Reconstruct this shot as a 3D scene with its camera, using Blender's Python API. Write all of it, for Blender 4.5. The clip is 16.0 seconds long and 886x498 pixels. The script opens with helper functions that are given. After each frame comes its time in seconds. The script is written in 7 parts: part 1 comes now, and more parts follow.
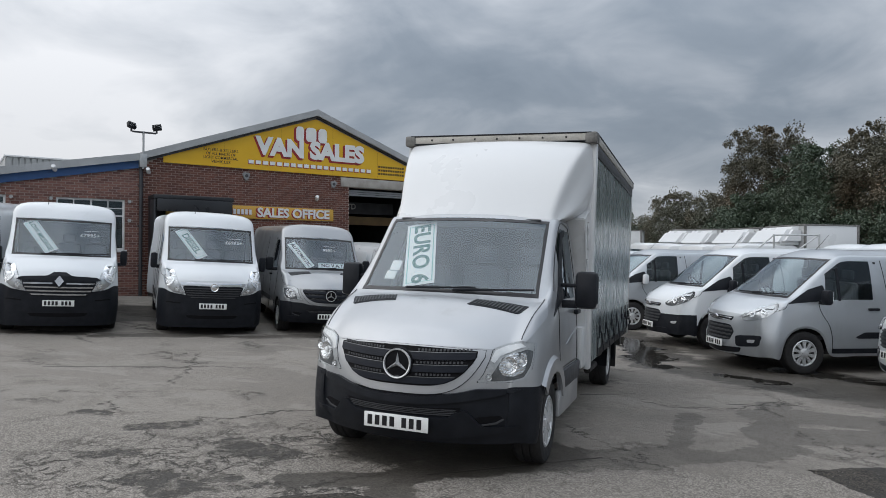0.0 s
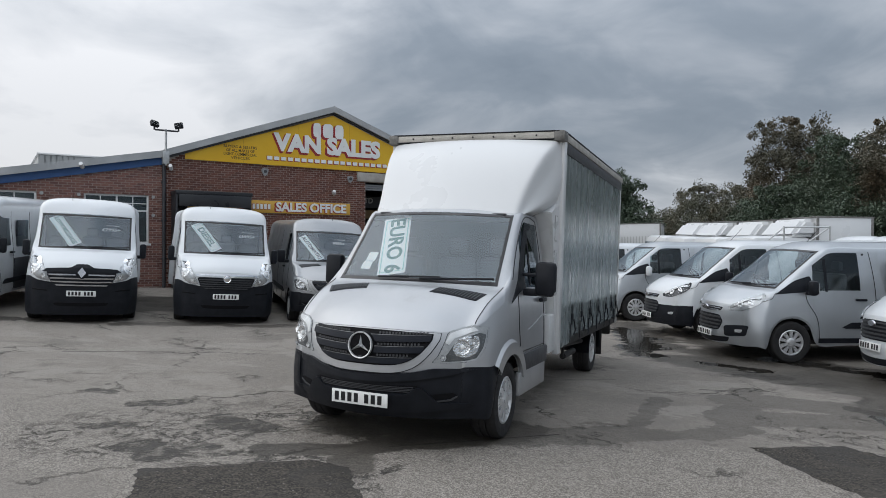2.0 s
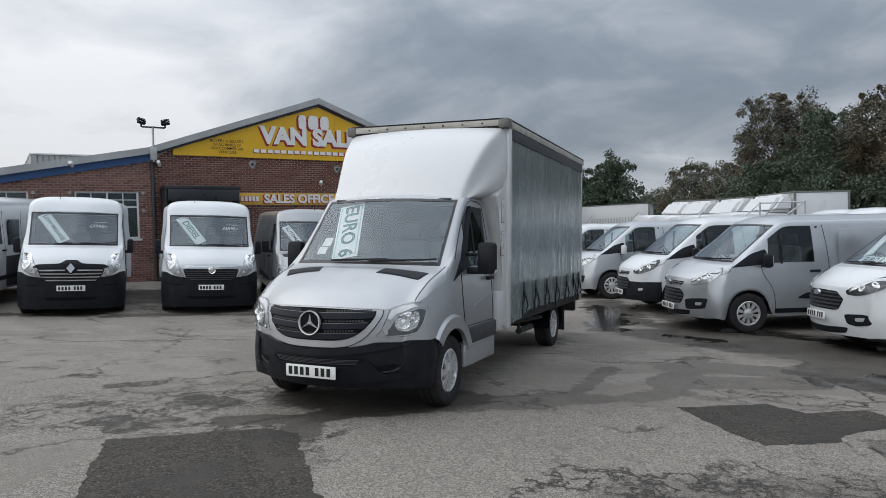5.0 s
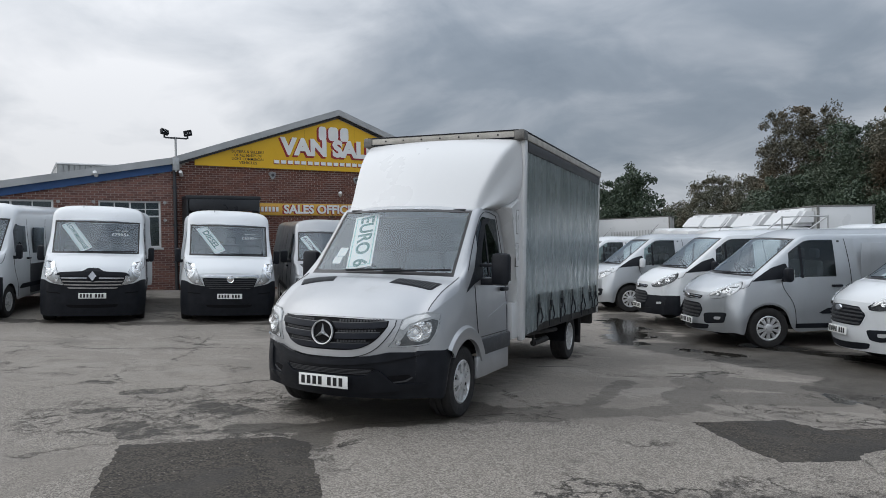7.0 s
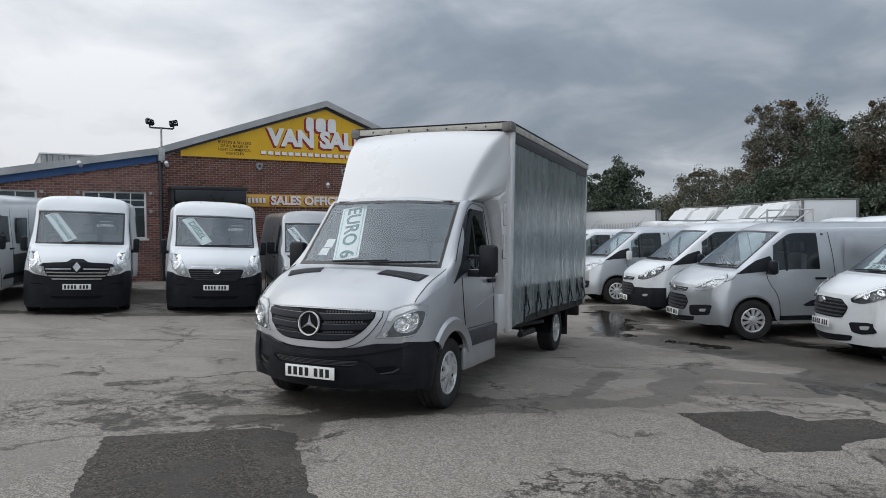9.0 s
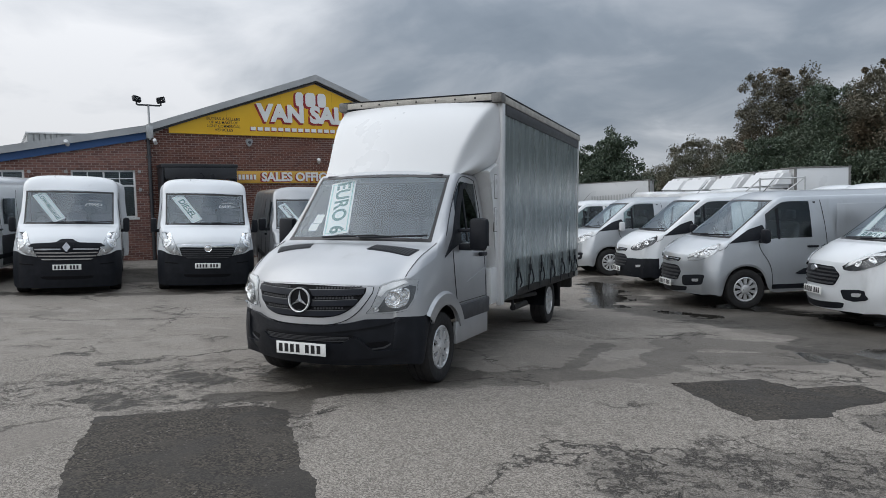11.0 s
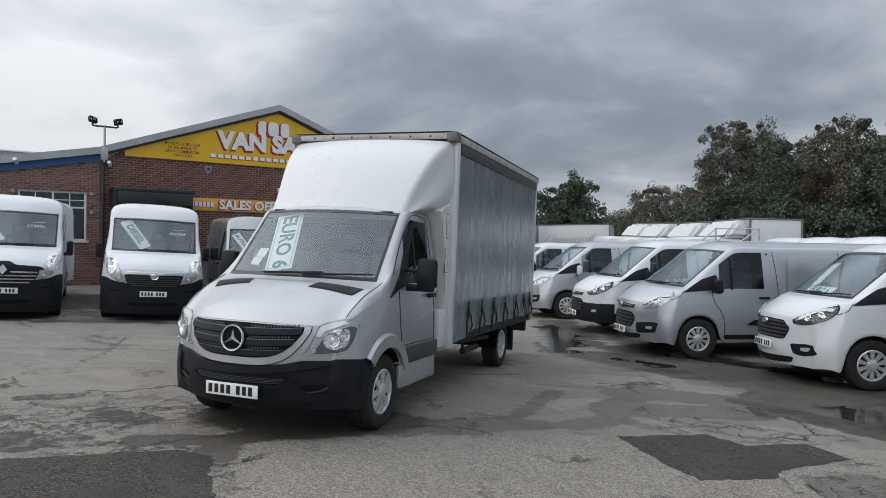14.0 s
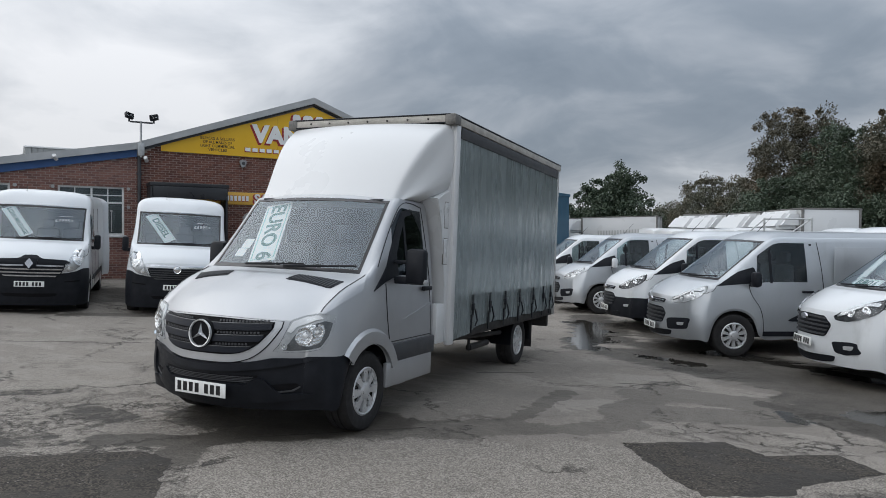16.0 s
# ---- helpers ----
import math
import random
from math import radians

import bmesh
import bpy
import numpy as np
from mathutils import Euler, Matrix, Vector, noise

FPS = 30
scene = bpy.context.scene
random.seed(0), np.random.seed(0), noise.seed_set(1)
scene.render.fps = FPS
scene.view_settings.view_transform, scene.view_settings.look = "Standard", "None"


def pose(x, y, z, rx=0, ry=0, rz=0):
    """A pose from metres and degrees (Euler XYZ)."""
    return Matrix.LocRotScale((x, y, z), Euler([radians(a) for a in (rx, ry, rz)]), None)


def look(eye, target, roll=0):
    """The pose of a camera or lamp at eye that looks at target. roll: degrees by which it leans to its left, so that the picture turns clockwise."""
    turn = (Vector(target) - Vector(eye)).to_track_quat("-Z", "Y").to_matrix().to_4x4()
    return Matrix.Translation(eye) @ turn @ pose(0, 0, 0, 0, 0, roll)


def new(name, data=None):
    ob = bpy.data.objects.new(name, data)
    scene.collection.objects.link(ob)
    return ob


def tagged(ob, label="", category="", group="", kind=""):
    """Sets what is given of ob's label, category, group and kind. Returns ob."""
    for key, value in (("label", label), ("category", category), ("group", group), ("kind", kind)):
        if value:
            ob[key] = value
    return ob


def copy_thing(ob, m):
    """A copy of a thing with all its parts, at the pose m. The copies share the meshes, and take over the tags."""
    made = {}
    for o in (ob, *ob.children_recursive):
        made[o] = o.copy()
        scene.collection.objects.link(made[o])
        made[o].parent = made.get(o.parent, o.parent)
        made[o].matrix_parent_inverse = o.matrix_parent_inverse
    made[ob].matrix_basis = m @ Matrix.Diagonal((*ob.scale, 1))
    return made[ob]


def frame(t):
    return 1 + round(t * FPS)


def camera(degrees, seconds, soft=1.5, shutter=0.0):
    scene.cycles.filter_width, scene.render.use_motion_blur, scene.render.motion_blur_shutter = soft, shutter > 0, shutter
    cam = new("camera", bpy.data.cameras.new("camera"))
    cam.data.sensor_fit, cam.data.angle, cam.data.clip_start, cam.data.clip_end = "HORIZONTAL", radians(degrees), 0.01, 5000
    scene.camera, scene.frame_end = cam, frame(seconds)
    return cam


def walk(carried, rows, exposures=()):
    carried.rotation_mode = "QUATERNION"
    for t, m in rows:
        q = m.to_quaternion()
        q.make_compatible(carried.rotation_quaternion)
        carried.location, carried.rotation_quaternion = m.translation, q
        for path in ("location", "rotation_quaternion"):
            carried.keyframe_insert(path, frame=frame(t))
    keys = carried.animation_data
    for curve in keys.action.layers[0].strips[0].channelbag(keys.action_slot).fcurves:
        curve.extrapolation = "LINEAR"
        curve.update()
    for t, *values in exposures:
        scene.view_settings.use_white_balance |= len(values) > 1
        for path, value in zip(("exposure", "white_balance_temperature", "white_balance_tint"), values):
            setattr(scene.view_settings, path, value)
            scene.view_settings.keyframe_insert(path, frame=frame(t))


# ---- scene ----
cam = camera(64.95, 16.0, 0.5)
PATH = [
    (0, (2.122, -4.809, 1.696), 90.22, -0.31, 20.12),
    (0.5, (2.285, -5.044, 1.692), 89.63, 1.27, 19.21),
    (1, (2.414, -5.117, 1.694), 87.77, 1.50, 18.27),
    (1.5, (2.658, -5.037, 1.678), 88.75, -0.41, 20.85),
    (2, (2.835, -5.061, 1.685), 89.66, -0.19, 22.59),
    (2.5, (2.973, -5.146, 1.690), 90.76, 1.70, 22.14),
    (3, (3.084, -5.262, 1.676), 89.55, 0.79, 22.93),
    (3.5, (3.227, -5.305, 1.673), 88.80, 1.53, 22.53),
    (6, (3.595, -5.295, 1.627), 88.54, 1.42, 23.16),
    (6.5, (3.592, -5.280, 1.628), 89.29, 1.57, 24.04),
    (7, (3.590, -5.284, 1.629), 89.60, 1.13, 24.36),
    (7.5, (3.591, -5.287, 1.624), 89.75, 0.86, 24.60),
    (8, (3.594, -5.303, 1.630), 89.77, 0.60, 24.17),
    (8.5, (3.593, -5.296, 1.627), 89.37, 0.62, 23.60),
    (11, (3.605, -5.213, 1.617), 86.80, 1.85, 22.85),
    (11.5, (3.601, -5.270, 1.632), 85.97, 0.98, 21.38),
    (12, (3.627, -5.287, 1.635), 87.39, 0.48, 19.97),
    (12.5, (3.629, -5.267, 1.643), 88.41, 0.20, 20.29),
    (13, (3.628, -5.211, 1.639), 88.13, 1.01, 21.03),
    (13.5, (3.631, -5.042, 1.634), 88.83, -1.18, 21.44),
    (14, (3.672, -4.953, 1.657), 89.69, -0.51, 19.94),
    (14.5, (3.852, -4.736, 1.611), 90.27, -0.76, 23.43),
    (15, (4.005, -4.612, 1.610), 89.01, 0.53, 25.44),
    (15.5, (4.001, -4.435, 1.596), 88.32, -2.21, 24.99),
    (16, (4.032, -4.296, 1.614), 89.20, -0.23, 24.20),
]
walk(cam, [(t, pose(*eye, rx, ry, rz)) for t, eye, rx, ry, rz in PATH])

# ---- light ----
SLOPE = Vector((0.0268, 0.0275, 1.0)).normalized()


def smooth(v):
    v = min(1.0, max(0.0, v))
    return v * v * (3 - 2 * v)


def ground(x, y):
    """Height of the yard: it falls to the puddles on one side and rises to the building."""
    p = -0.0268 * x - 0.0275 * y
    rise = 0.26 * smooth((-0.829 * x + 0.559 * y - 9) / 9)
    bank = 0.05 * smooth((x - 1.2) / 3) * smooth((y - 2.5) / 4)
    far = 0.12 * smooth((y - 7) / 6) * smooth((x + 5) / 5)
    return 0.5 * math.tanh(p / 0.5) + rise + bank + far


world = bpy.data.worlds.new("sky")
scene.world = world
world.use_nodes = True
wn, wl = world.node_tree.nodes, world.node_tree.links
wn.clear()




sky = wn.new("ShaderNodeTexSky")
sky.sky_type, sky.sun_disc = "NISHITA", False
sky.sun_elevation, sky.sun_rotation = radians(32), radians(-60)
coord = wn.new("ShaderNodeTexCoord")
split = wn.new("ShaderNodeSeparateXYZ")
wl.new(coord.outputs["Generated"], split.inputs[0])


def wmath(op, a, b=None):
    n = wn.new("ShaderNodeMath")
    n.operation = op
    for i, v in enumerate((a, b)):
        if v is None:
            continue
        if isinstance(v, (int, float)):
            n.inputs[i].default_value = v
        else:
            wl.new(v, n.inputs[i])
    return n.outputs[0]


up = wmath("ADD", wmath("MAXIMUM", split.outputs[2], 0.0), 0.30)
flat = wn.new("ShaderNodeCombineXYZ")
wl.new(wmath("DIVIDE", split.outputs[0], up), flat.inputs[0])
wl.new(wmath("DIVIDE", split.outputs[1], up), flat.inputs[1])


def wnoise(scale, detail, rough, distortion, shift):
    mp = wn.new("ShaderNodeMapping")
    mp.inputs["Location"].default_value = shift
    wl.new(flat.outputs[0], mp.inputs[0])
    n = wn.new("ShaderNodeTexNoise")
    wl.new(mp.outputs[0], n.inputs["Vector"])
    n.inputs["Scale"].default_value, n.inputs["Detail"].default_value = scale, detail
    n.inputs["Roughness"].default_value, n.inputs["Distortion"].default_value = rough, distortion
    return n.outputs["Fac"]


big, mid = wnoise(1.0, 5, 0.5, 0.4, (3.1, 1.7, 0)), wnoise(2.6, 6, 0.55, 0.5, (0.4, 5.2, 0))
# brighter where the sun stands behind the cloud, darker over the trees
side = wmath("ADD", wmath("MULTIPLY", split.outputs[0], -0.91), wmath("MULTIPLY", split.outputs[1], -0.41))
low = wmath("POWER", wmath("SUBTRACT", 1.0, wmath("MINIMUM", wmath("MAXIMUM", split.outputs[2], 0.0), 1.0)), 5.0)
glow = wmath("MULTIPLY", wmath("MULTIPLY", low, wmath("MAXIMUM", wmath("MULTIPLY", split.outputs[0], -1.0), 0.0)), 0.20)
cover = wmath("ADD", wmath("ADD", wmath("ADD", wmath("MULTIPLY", big, 1.05), wmath("MULTIPLY", mid, 0.52)), wmath("MULTIPLY", side, 0.19)), wmath("SUBTRACT", glow, 0.140))
ramp = wn.new("ShaderNodeValToRGB")
wl.new(cover, ramp.inputs[0])
el = ramp.color_ramp.elements
el[0].position, el[0].color = 0.30, (0.215, 0.262, 0.324, 1)
el[1].position, el[1].color = 0.92, (0.90, 0.925, 0.972, 1)
for at, col in ((0.46, (0.285, 0.335, 0.401, 1)), (0.60, (0.43, 0.475, 0.539, 1)), (0.74, (0.66, 0.70, 0.759, 1))):
    e = el.new(at)
    e.color = col
clouds, blue = wn.new("ShaderNodeBackground"), wn.new("ShaderNodeBackground")
wl.new(ramp.outputs[0], clouds.inputs[0])
# an overcast sky brightens towards the zenith
lift = wmath("ADD", 0.69, wmath("MULTIPLY", wmath("POWER", wmath("MAXIMUM", split.outputs[2], 0.0), 1.6), 1.65))
wl.new(sky.outputs[0], blue.inputs[0])
wl.new(wmath("MULTIPLY", lift, 1.17), clouds.inputs[1])
blue.inputs[1].default_value = 0.05
both = wn.new("ShaderNodeMixShader")
both.inputs[0].default_value = 0.93
wl.new(blue.outputs[0], both.inputs[1])
wl.new(clouds.outputs[0], both.inputs[2])
out = wn.new("ShaderNodeOutputWorld")
wl.new(both.outputs[0], out.inputs[0])

sun = new("sun", bpy.data.lights.new("sun", "SUN"))
sun.data.energy, sun.data.angle, sun.data.color = 1.15, radians(100), (1.0, 0.97, 0.93)
sun.matrix_world = look((-20, -12, 26), (0, 3, 0))

# ---- materials ----
MATS = {}


class Mat:
    """A node material under construction."""

    def __init__(self, name):
        self.m = bpy.data.materials.new(name)
        self.m.use_nodes = True
        self.n, self.l = self.m.node_tree.nodes, self.m.node_tree.links
        self.b = self.n["Principled BSDF"]
        self.tc = self.n.new("ShaderNodeTexCoord")
        MATS[name] = self.m

    def put(self, socket, value):
        if isinstance(value, (int, float, tuple, list)):
            socket.default_value = value
        else:
            self.l.new(value, socket)

    def noise(self, scale, detail=4, rough=0.55, distortion=0.0, space="Object", stretch=None):
        n = self.n.new("ShaderNodeTexNoise")
        v = self.tc.outputs[space]
        if stretch:
            mp = self.n.new("ShaderNodeMapping")
            mp.inputs["Scale"].default_value = stretch
            self.l.new(v, mp.inputs[0])
            v = mp.outputs[0]
        self.l.new(v, n.inputs["Vector"])
        for k, x in (("Scale", scale), ("Detail", detail), ("Roughness", rough), ("Distortion", distortion)):
            n.inputs[k].default_value = x
        return n.outputs["Fac"]

    def voronoi(self, scale, feature="F1", space="Object", vector=None):
        n = self.n.new("ShaderNodeTexVoronoi")
        n.feature = feature
        self.l.new(vector or self.tc.outputs[space], n.inputs["Vector"])
        n.inputs["Scale"].default_value = scale
        return n.outputs["Distance"]

    def span(self, v, a, b, c=0.0, d=1.0):
        n = self.n.new("ShaderNodeMapRange")
        n.interpolation_type = "SMOOTHSTEP"
        self.l.new(v, n.inputs[0])
        for i, x in enumerate((a, b, c, d)):
            n.inputs[1 + i].default_value = x
        return n.outputs[0]

    def math(self, op, a, b=0.0):
        n = self.n.new("ShaderNodeMath")
        n.operation = op
        self.put(n.inputs[0], a)
        self.put(n.inputs[1], b)
        return n.outputs[0]

    def mix(self, f, a, b):
        n = self.n.new("ShaderNodeMix")
        n.data_type = "RGBA"
        self.put(n.inputs[0], f)
        self.put(n.inputs[6], (*a, 1) if isinstance(a, tuple) else a)
        self.put(n.inputs[7], (*b, 1) if isinstance(b, tuple) else b)
        return n.outputs[2]

    def bump(self, height, strength=0.3, distance=0.01):
        n = self.n.new("ShaderNodeBump")
        n.inputs["Strength"].default_value, n.inputs["Distance"].default_value = strength, distance
        self.l.new(height, n.inputs["Height"])
        self.l.new(n.outputs[0], self.b.inputs["Normal"])

    def set(self, base=None, rough=None, metal=None, coat=None, spec=None, trans=None):
        for k, v in (("Base Color", base), ("Roughness", rough), ("Metallic", metal), ("Coat Weight", coat), ("Specular IOR Level", spec), ("Transmission Weight", trans)):
            if v is not None:
                self.put(self.b.inputs[k], (*v, 1) if isinstance(v, tuple) and len(v) == 3 else v)
        return self


def plain(name, a, b, rough=0.5, metal=0.0, scale=6.0, bump=0.0, coat=0.0, fine=60.0, spec=None):
    """Two close tones in large blotches and fine grain."""
    m = Mat(name)
    f = m.math("ADD", m.math("MULTIPLY", m.noise(scale), 0.7), m.math("MULTIPLY", m.noise(fine, 3), 0.3))
    m.set(m.mix(m.span(f, 0.32, 0.68), a, b), None, metal, coat, spec)
    m.put(m.b.inputs["Roughness"], m.span(m.noise(scale * 2), 0.2, 0.8, rough * 0.85, min(1, rough * 1.15)))
    if bump:
        m.bump(m.noise(fine), bump, 0.004)
    return m.m


def car_paint(name, a, b, metal, rough, dirt=(0.20, 0.19, 0.17)):
    """Lacquered paint with road film towards the wheels, in streaks."""
    m = Mat(name)
    flake = m.mix(m.noise(900, 2), a, b)
    film = m.span(m.noise(2.2, 6, 0.65, 0.6, stretch=(1, 1, 0.5)), 0.52, 0.8, 0.0, 0.22)
    m.set(m.mix(film, flake, dirt), m.span(m.noise(3.0, 5), 0.3, 0.7, rough, rough + 0.12), metal, 0.6)
    m.b.inputs["Coat Roughness"].default_value = 0.08
    return m.m


def glass_mat(name, tint, gloss=0.02, ior=1.6, shine_tint=(0.84, 0.93, 1.0)):
    """Thin pane: clear, tinted, with a Fresnel reflection."""
    m = Mat(name)
    m.n.remove(m.b)
    clear, shine, fres, mixer = (m.n.new("ShaderNodeBsdf" + k) if k in ("Transparent", "Glossy") else m.n.new(k) for k in ("Transparent", "Glossy", "ShaderNodeFresnel", "ShaderNodeMixShader"))
    clear.inputs[0].default_value = (*tint, 1)
    shine.inputs[0].default_value = (*shine_tint, 1)
    shine.inputs["Roughness"].default_value = gloss
    fres.inputs[0].default_value = ior
    m.l.new(fres.outputs[0], mixer.inputs[0])
    m.l.new(clear.outputs[0], mixer.inputs[1])
    m.l.new(shine.outputs[0], mixer.inputs[2])
    m.l.new(mixer.outputs[0], m.n["Material Output"].inputs[0])
    return m.m


silver = car_paint("silver_paint", (0.40, 0.410, 0.424), (0.47, 0.480, 0.494), 0.62, 0.36)
silver_dark = car_paint("grey_silver_paint", (0.41, 0.435, 0.458), (0.49, 0.515, 0.540), 0.62, 0.32)
white = car_paint("white_paint", (0.605, 0.630, 0.650), (0.655, 0.680, 0.700), 0.0, 0.28)
grey_van = car_paint("graphite_paint", (0.10, 0.108, 0.12), (0.14, 0.15, 0.16), 0.4, 0.3)
gel = plain("white_gelcoat", (0.605, 0.615, 0.62), (0.62, 0.63, 0.635), 0.30, 0, 0.8, 0, 0.3)
rail_cream = plain("weathered_cream_rail", (0.34, 0.325, 0.29), (0.50, 0.48, 0.44), 0.5, 0.1, 7)
cap_grey = plain("grey_corner_casting", (0.10, 0.098, 0.092), (0.19, 0.185, 0.175), 0.55, 0.1, 14)
grille_plate = plain("grille_bar_plastic", (0.012, 0.014, 0.020), (0.017, 0.020, 0.027), 0.40, 0, 8, 0, 0, 60, 0.16)
plastic = plain("black_plastic", (0.008, 0.0095, 0.013), (0.015, 0.017, 0.022), 0.46, 0, 8, 0.15, 0, 300, 0.20)
plastic_grey = plain("dark_grey_plastic", (0.035, 0.037, 0.042), (0.055, 0.057, 0.062), 0.55, 0, 8, 0.1, 0, 300)
rubber = plain("tyre_rubber", (0.009, 0.009, 0.010), (0.019, 0.018, 0.018), 0.8, 0, 12, 0.2, 0, 120)
chrome = plain("chrome", (0.80, 0.81, 0.82), (0.86, 0.87, 0.88), 0.12, 1.0, 5)
alloy = plain("silver_wheel_trim", (0.60, 0.61, 0.62), (0.72, 0.73, 0.74), 0.30, 0.55, 14)
steel = plain("galvanised_steel", (0.42, 0.43, 0.43), (0.52, 0.53, 0.53), 0.45, 0.7, 12)
alu = plain("dull_aluminium", (0.50, 0.50, 0.49), (0.62, 0.62, 0.60), 0.42, 0.5, 5)
black_steel = plain("black_chassis_steel", (0.012, 0.012, 0.013), (0.04, 0.037, 0.034), 0.7, 0.1, 10, 0.2)
# dark cab trim; on the building's rooms it stands in for indoor shade
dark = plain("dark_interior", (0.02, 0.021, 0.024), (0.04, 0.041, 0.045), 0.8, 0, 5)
seat_cloth = plain("grey_seat_cloth", (0.06, 0.065, 0.075), (0.09, 0.095, 0.105), 0.9, 0, 20, 0.2)
card_white = plain("white_card", (0.84, 0.87, 0.865), (0.89, 0.91, 0.905), 0.55, 0, 4)
ink_green = plain("green_ink", (0.02, 0.14, 0.12), (0.03, 0.17, 0.14), 0.6, 0, 6)
ink_mint = plain("mint_border_ink", (0.25, 0.52, 0.47), (0.3, 0.56, 0.5), 0.6, 0, 6)
ink_black = plain("black_ink", (0.008, 0.008, 0.010), (0.014, 0.014, 0.016), 0.35, 0, 6)
white_ink = plain("white_lettering", (0.74, 0.75, 0.74), (0.82, 0.82, 0.81), 0.45, 0, 3)
plate_white = plain("number_plate_white", (0.78, 0.79, 0.77), (0.84, 0.85, 0.83), 0.3, 0, 9)
sign_yellow = plain("yellow_sign_panel", (0.70, 0.40, 0.012), (0.76, 0.46, 0.022), 0.38, 0, 0.7)
band_yellow = plain("faded_orange_sign", (0.60, 0.33, 0.04), (0.68, 0.40, 0.07), 0.45, 0, 1.2)
sign_red = plain("red_shadow_lettering", (0.28, 0.018, 0.02), (0.33, 0.03, 0.03), 0.5, 0, 4)
blue_fascia = plain("blue_fascia_paint", (0.02, 0.075, 0.21), (0.035, 0.10, 0.26), 0.5, 0, 3)
roof_grey = plain("grey_roof_sheet", (0.30, 0.31, 0.31), (0.40, 0.41, 0.41), 0.6, 0.1, 1.5, 0.2)
frame_white = plain("white_window_frame", (0.66, 0.67, 0.67), (0.74, 0.75, 0.75), 0.4, 0, 6)
concrete = plain("concrete_lintel", (0.30, 0.28, 0.25), (0.42, 0.40, 0.37), 0.85, 0, 4, 0.4)
shutter_mat = plain("grey_roller_shutter", (0.20, 0.21, 0.22), (0.27, 0.28, 0.29), 0.45, 0.4, 4)
mortar = plain("brick_mortar", (0.33, 0.28, 0.25), (0.45, 0.40, 0.36), 0.95, 0, 6, 0.5)
glass = glass_mat("vehicle_glass", (0.94, 0.98, 0.99), ior=2.0)
glass_teal = glass_mat("teal_side_glass", (0.60, 0.70, 0.70))
glass_dark = glass_mat("tinted_glass", (0.22, 0.25, 0.27))
window_glass = glass_mat("window_glass", (0.55, 0.6, 0.6))
lens_glass = glass_mat("clear_lens", (0.97, 0.98, 0.98), ior=1.25, shine_tint=(0.9, 0.91, 0.92))
black_tarp = plain("black_canvas", (0.012, 0.013, 0.016), (0.03, 0.032, 0.036), 0.42, 0, 2, 0.2, 0, 14)
amber = plain("amber_lens", (0.6, 0.16, 0.01), (0.66, 0.2, 0.02), 0.2, 0, 5)

def brick_paint(name, a, b, mid, dark_tone, soot_most):
    """Fired clay, a tone of its own for each brick, with soot in broad patches."""
    m = Mat(name)
    rnd = m.n.new("ShaderNodeObjectInfo").outputs["Random"]
    isl = m.n.new("ShaderNodeNewGeometry").outputs["Random Per Island"]
    v = m.math("FRACT", m.math("ADD", rnd, m.math("MULTIPLY", isl, 7.3)))
    tone = m.mix(m.span(v, 0.0, 1.0), a, b)
    soot = m.span(m.noise(0.5, 5, 0.6, 0.8, "Generated"), 0.45, 0.75, 0, soot_most)
    m.set(m.mix(soot, m.mix(m.math("MULTIPLY", m.noise(30), 0.6), tone, mid), dark_tone), 0.9)
    m.bump(m.noise(90), 0.5, 0.004)
    return m.m


brick_mat = brick_paint("brick", (0.088, 0.036, 0.028), (0.205, 0.088, 0.062), (0.145, 0.055, 0.04), (0.06, 0.032, 0.028), 0.5)
brick_pale = brick_paint("weathered_brick", (0.120, 0.058, 0.050), (0.290, 0.150, 0.120), (0.20, 0.095, 0.078), (0.10, 0.055, 0.046), 0.35)

# silver curtain: taut PVC with soft vertical creases
m = Mat("silver_curtain_pvc")
crease = m.noise(1.0, 4, 0.55, 0.8, stretch=(1, 3.6, 0.45))
fine = m.noise(1.0, 3, 0.5, 0.9, stretch=(1, 8, 0.8))
grime = m.span(m.noise(1.3, 6, 0.6, 0.5), 0.45, 0.8, 0, 0.5)
m.set(m.mix(grime, (0.245, 0.285, 0.292), (0.305, 0.345, 0.352)), m.span(fine, 0.3, 0.7, 0.22, 0.32), 0.35)
m.bump(m.math("ADD", crease, m.math("MULTIPLY", fine, 0.22)), 0.36, 0.05)
curtain_mat = m.m

# yard: worn pale tarmac with exposed stone, flaking, damp in hollows
m = Mat("yard_surface")
pos = m.tc.outputs["Object"]
sep = m.n.new("ShaderNodeSeparateXYZ")
m.l.new(pos, sep.inputs[0])
flatpos = m.n.new("ShaderNodeCombineXYZ")
m.l.new(sep.outputs[0], flatpos.inputs[0])
m.l.new(sep.outputs[1], flatpos.inputs[1])


def vmath(m, op, a, b):
    n = m.n.new("ShaderNodeVectorMath")
    n.operation = op
    for k, v in enumerate((a, b)):
        if v is None:
            continue
        if isinstance(v, tuple):
            n.inputs[k].default_value = v
        elif isinstance(v, (int, float)):
            n.inputs[3].default_value = v
        else:
            m.l.new(v, n.inputs["Scale"] if op == "SCALE" and k == 1 else n.inputs[k])
    return n


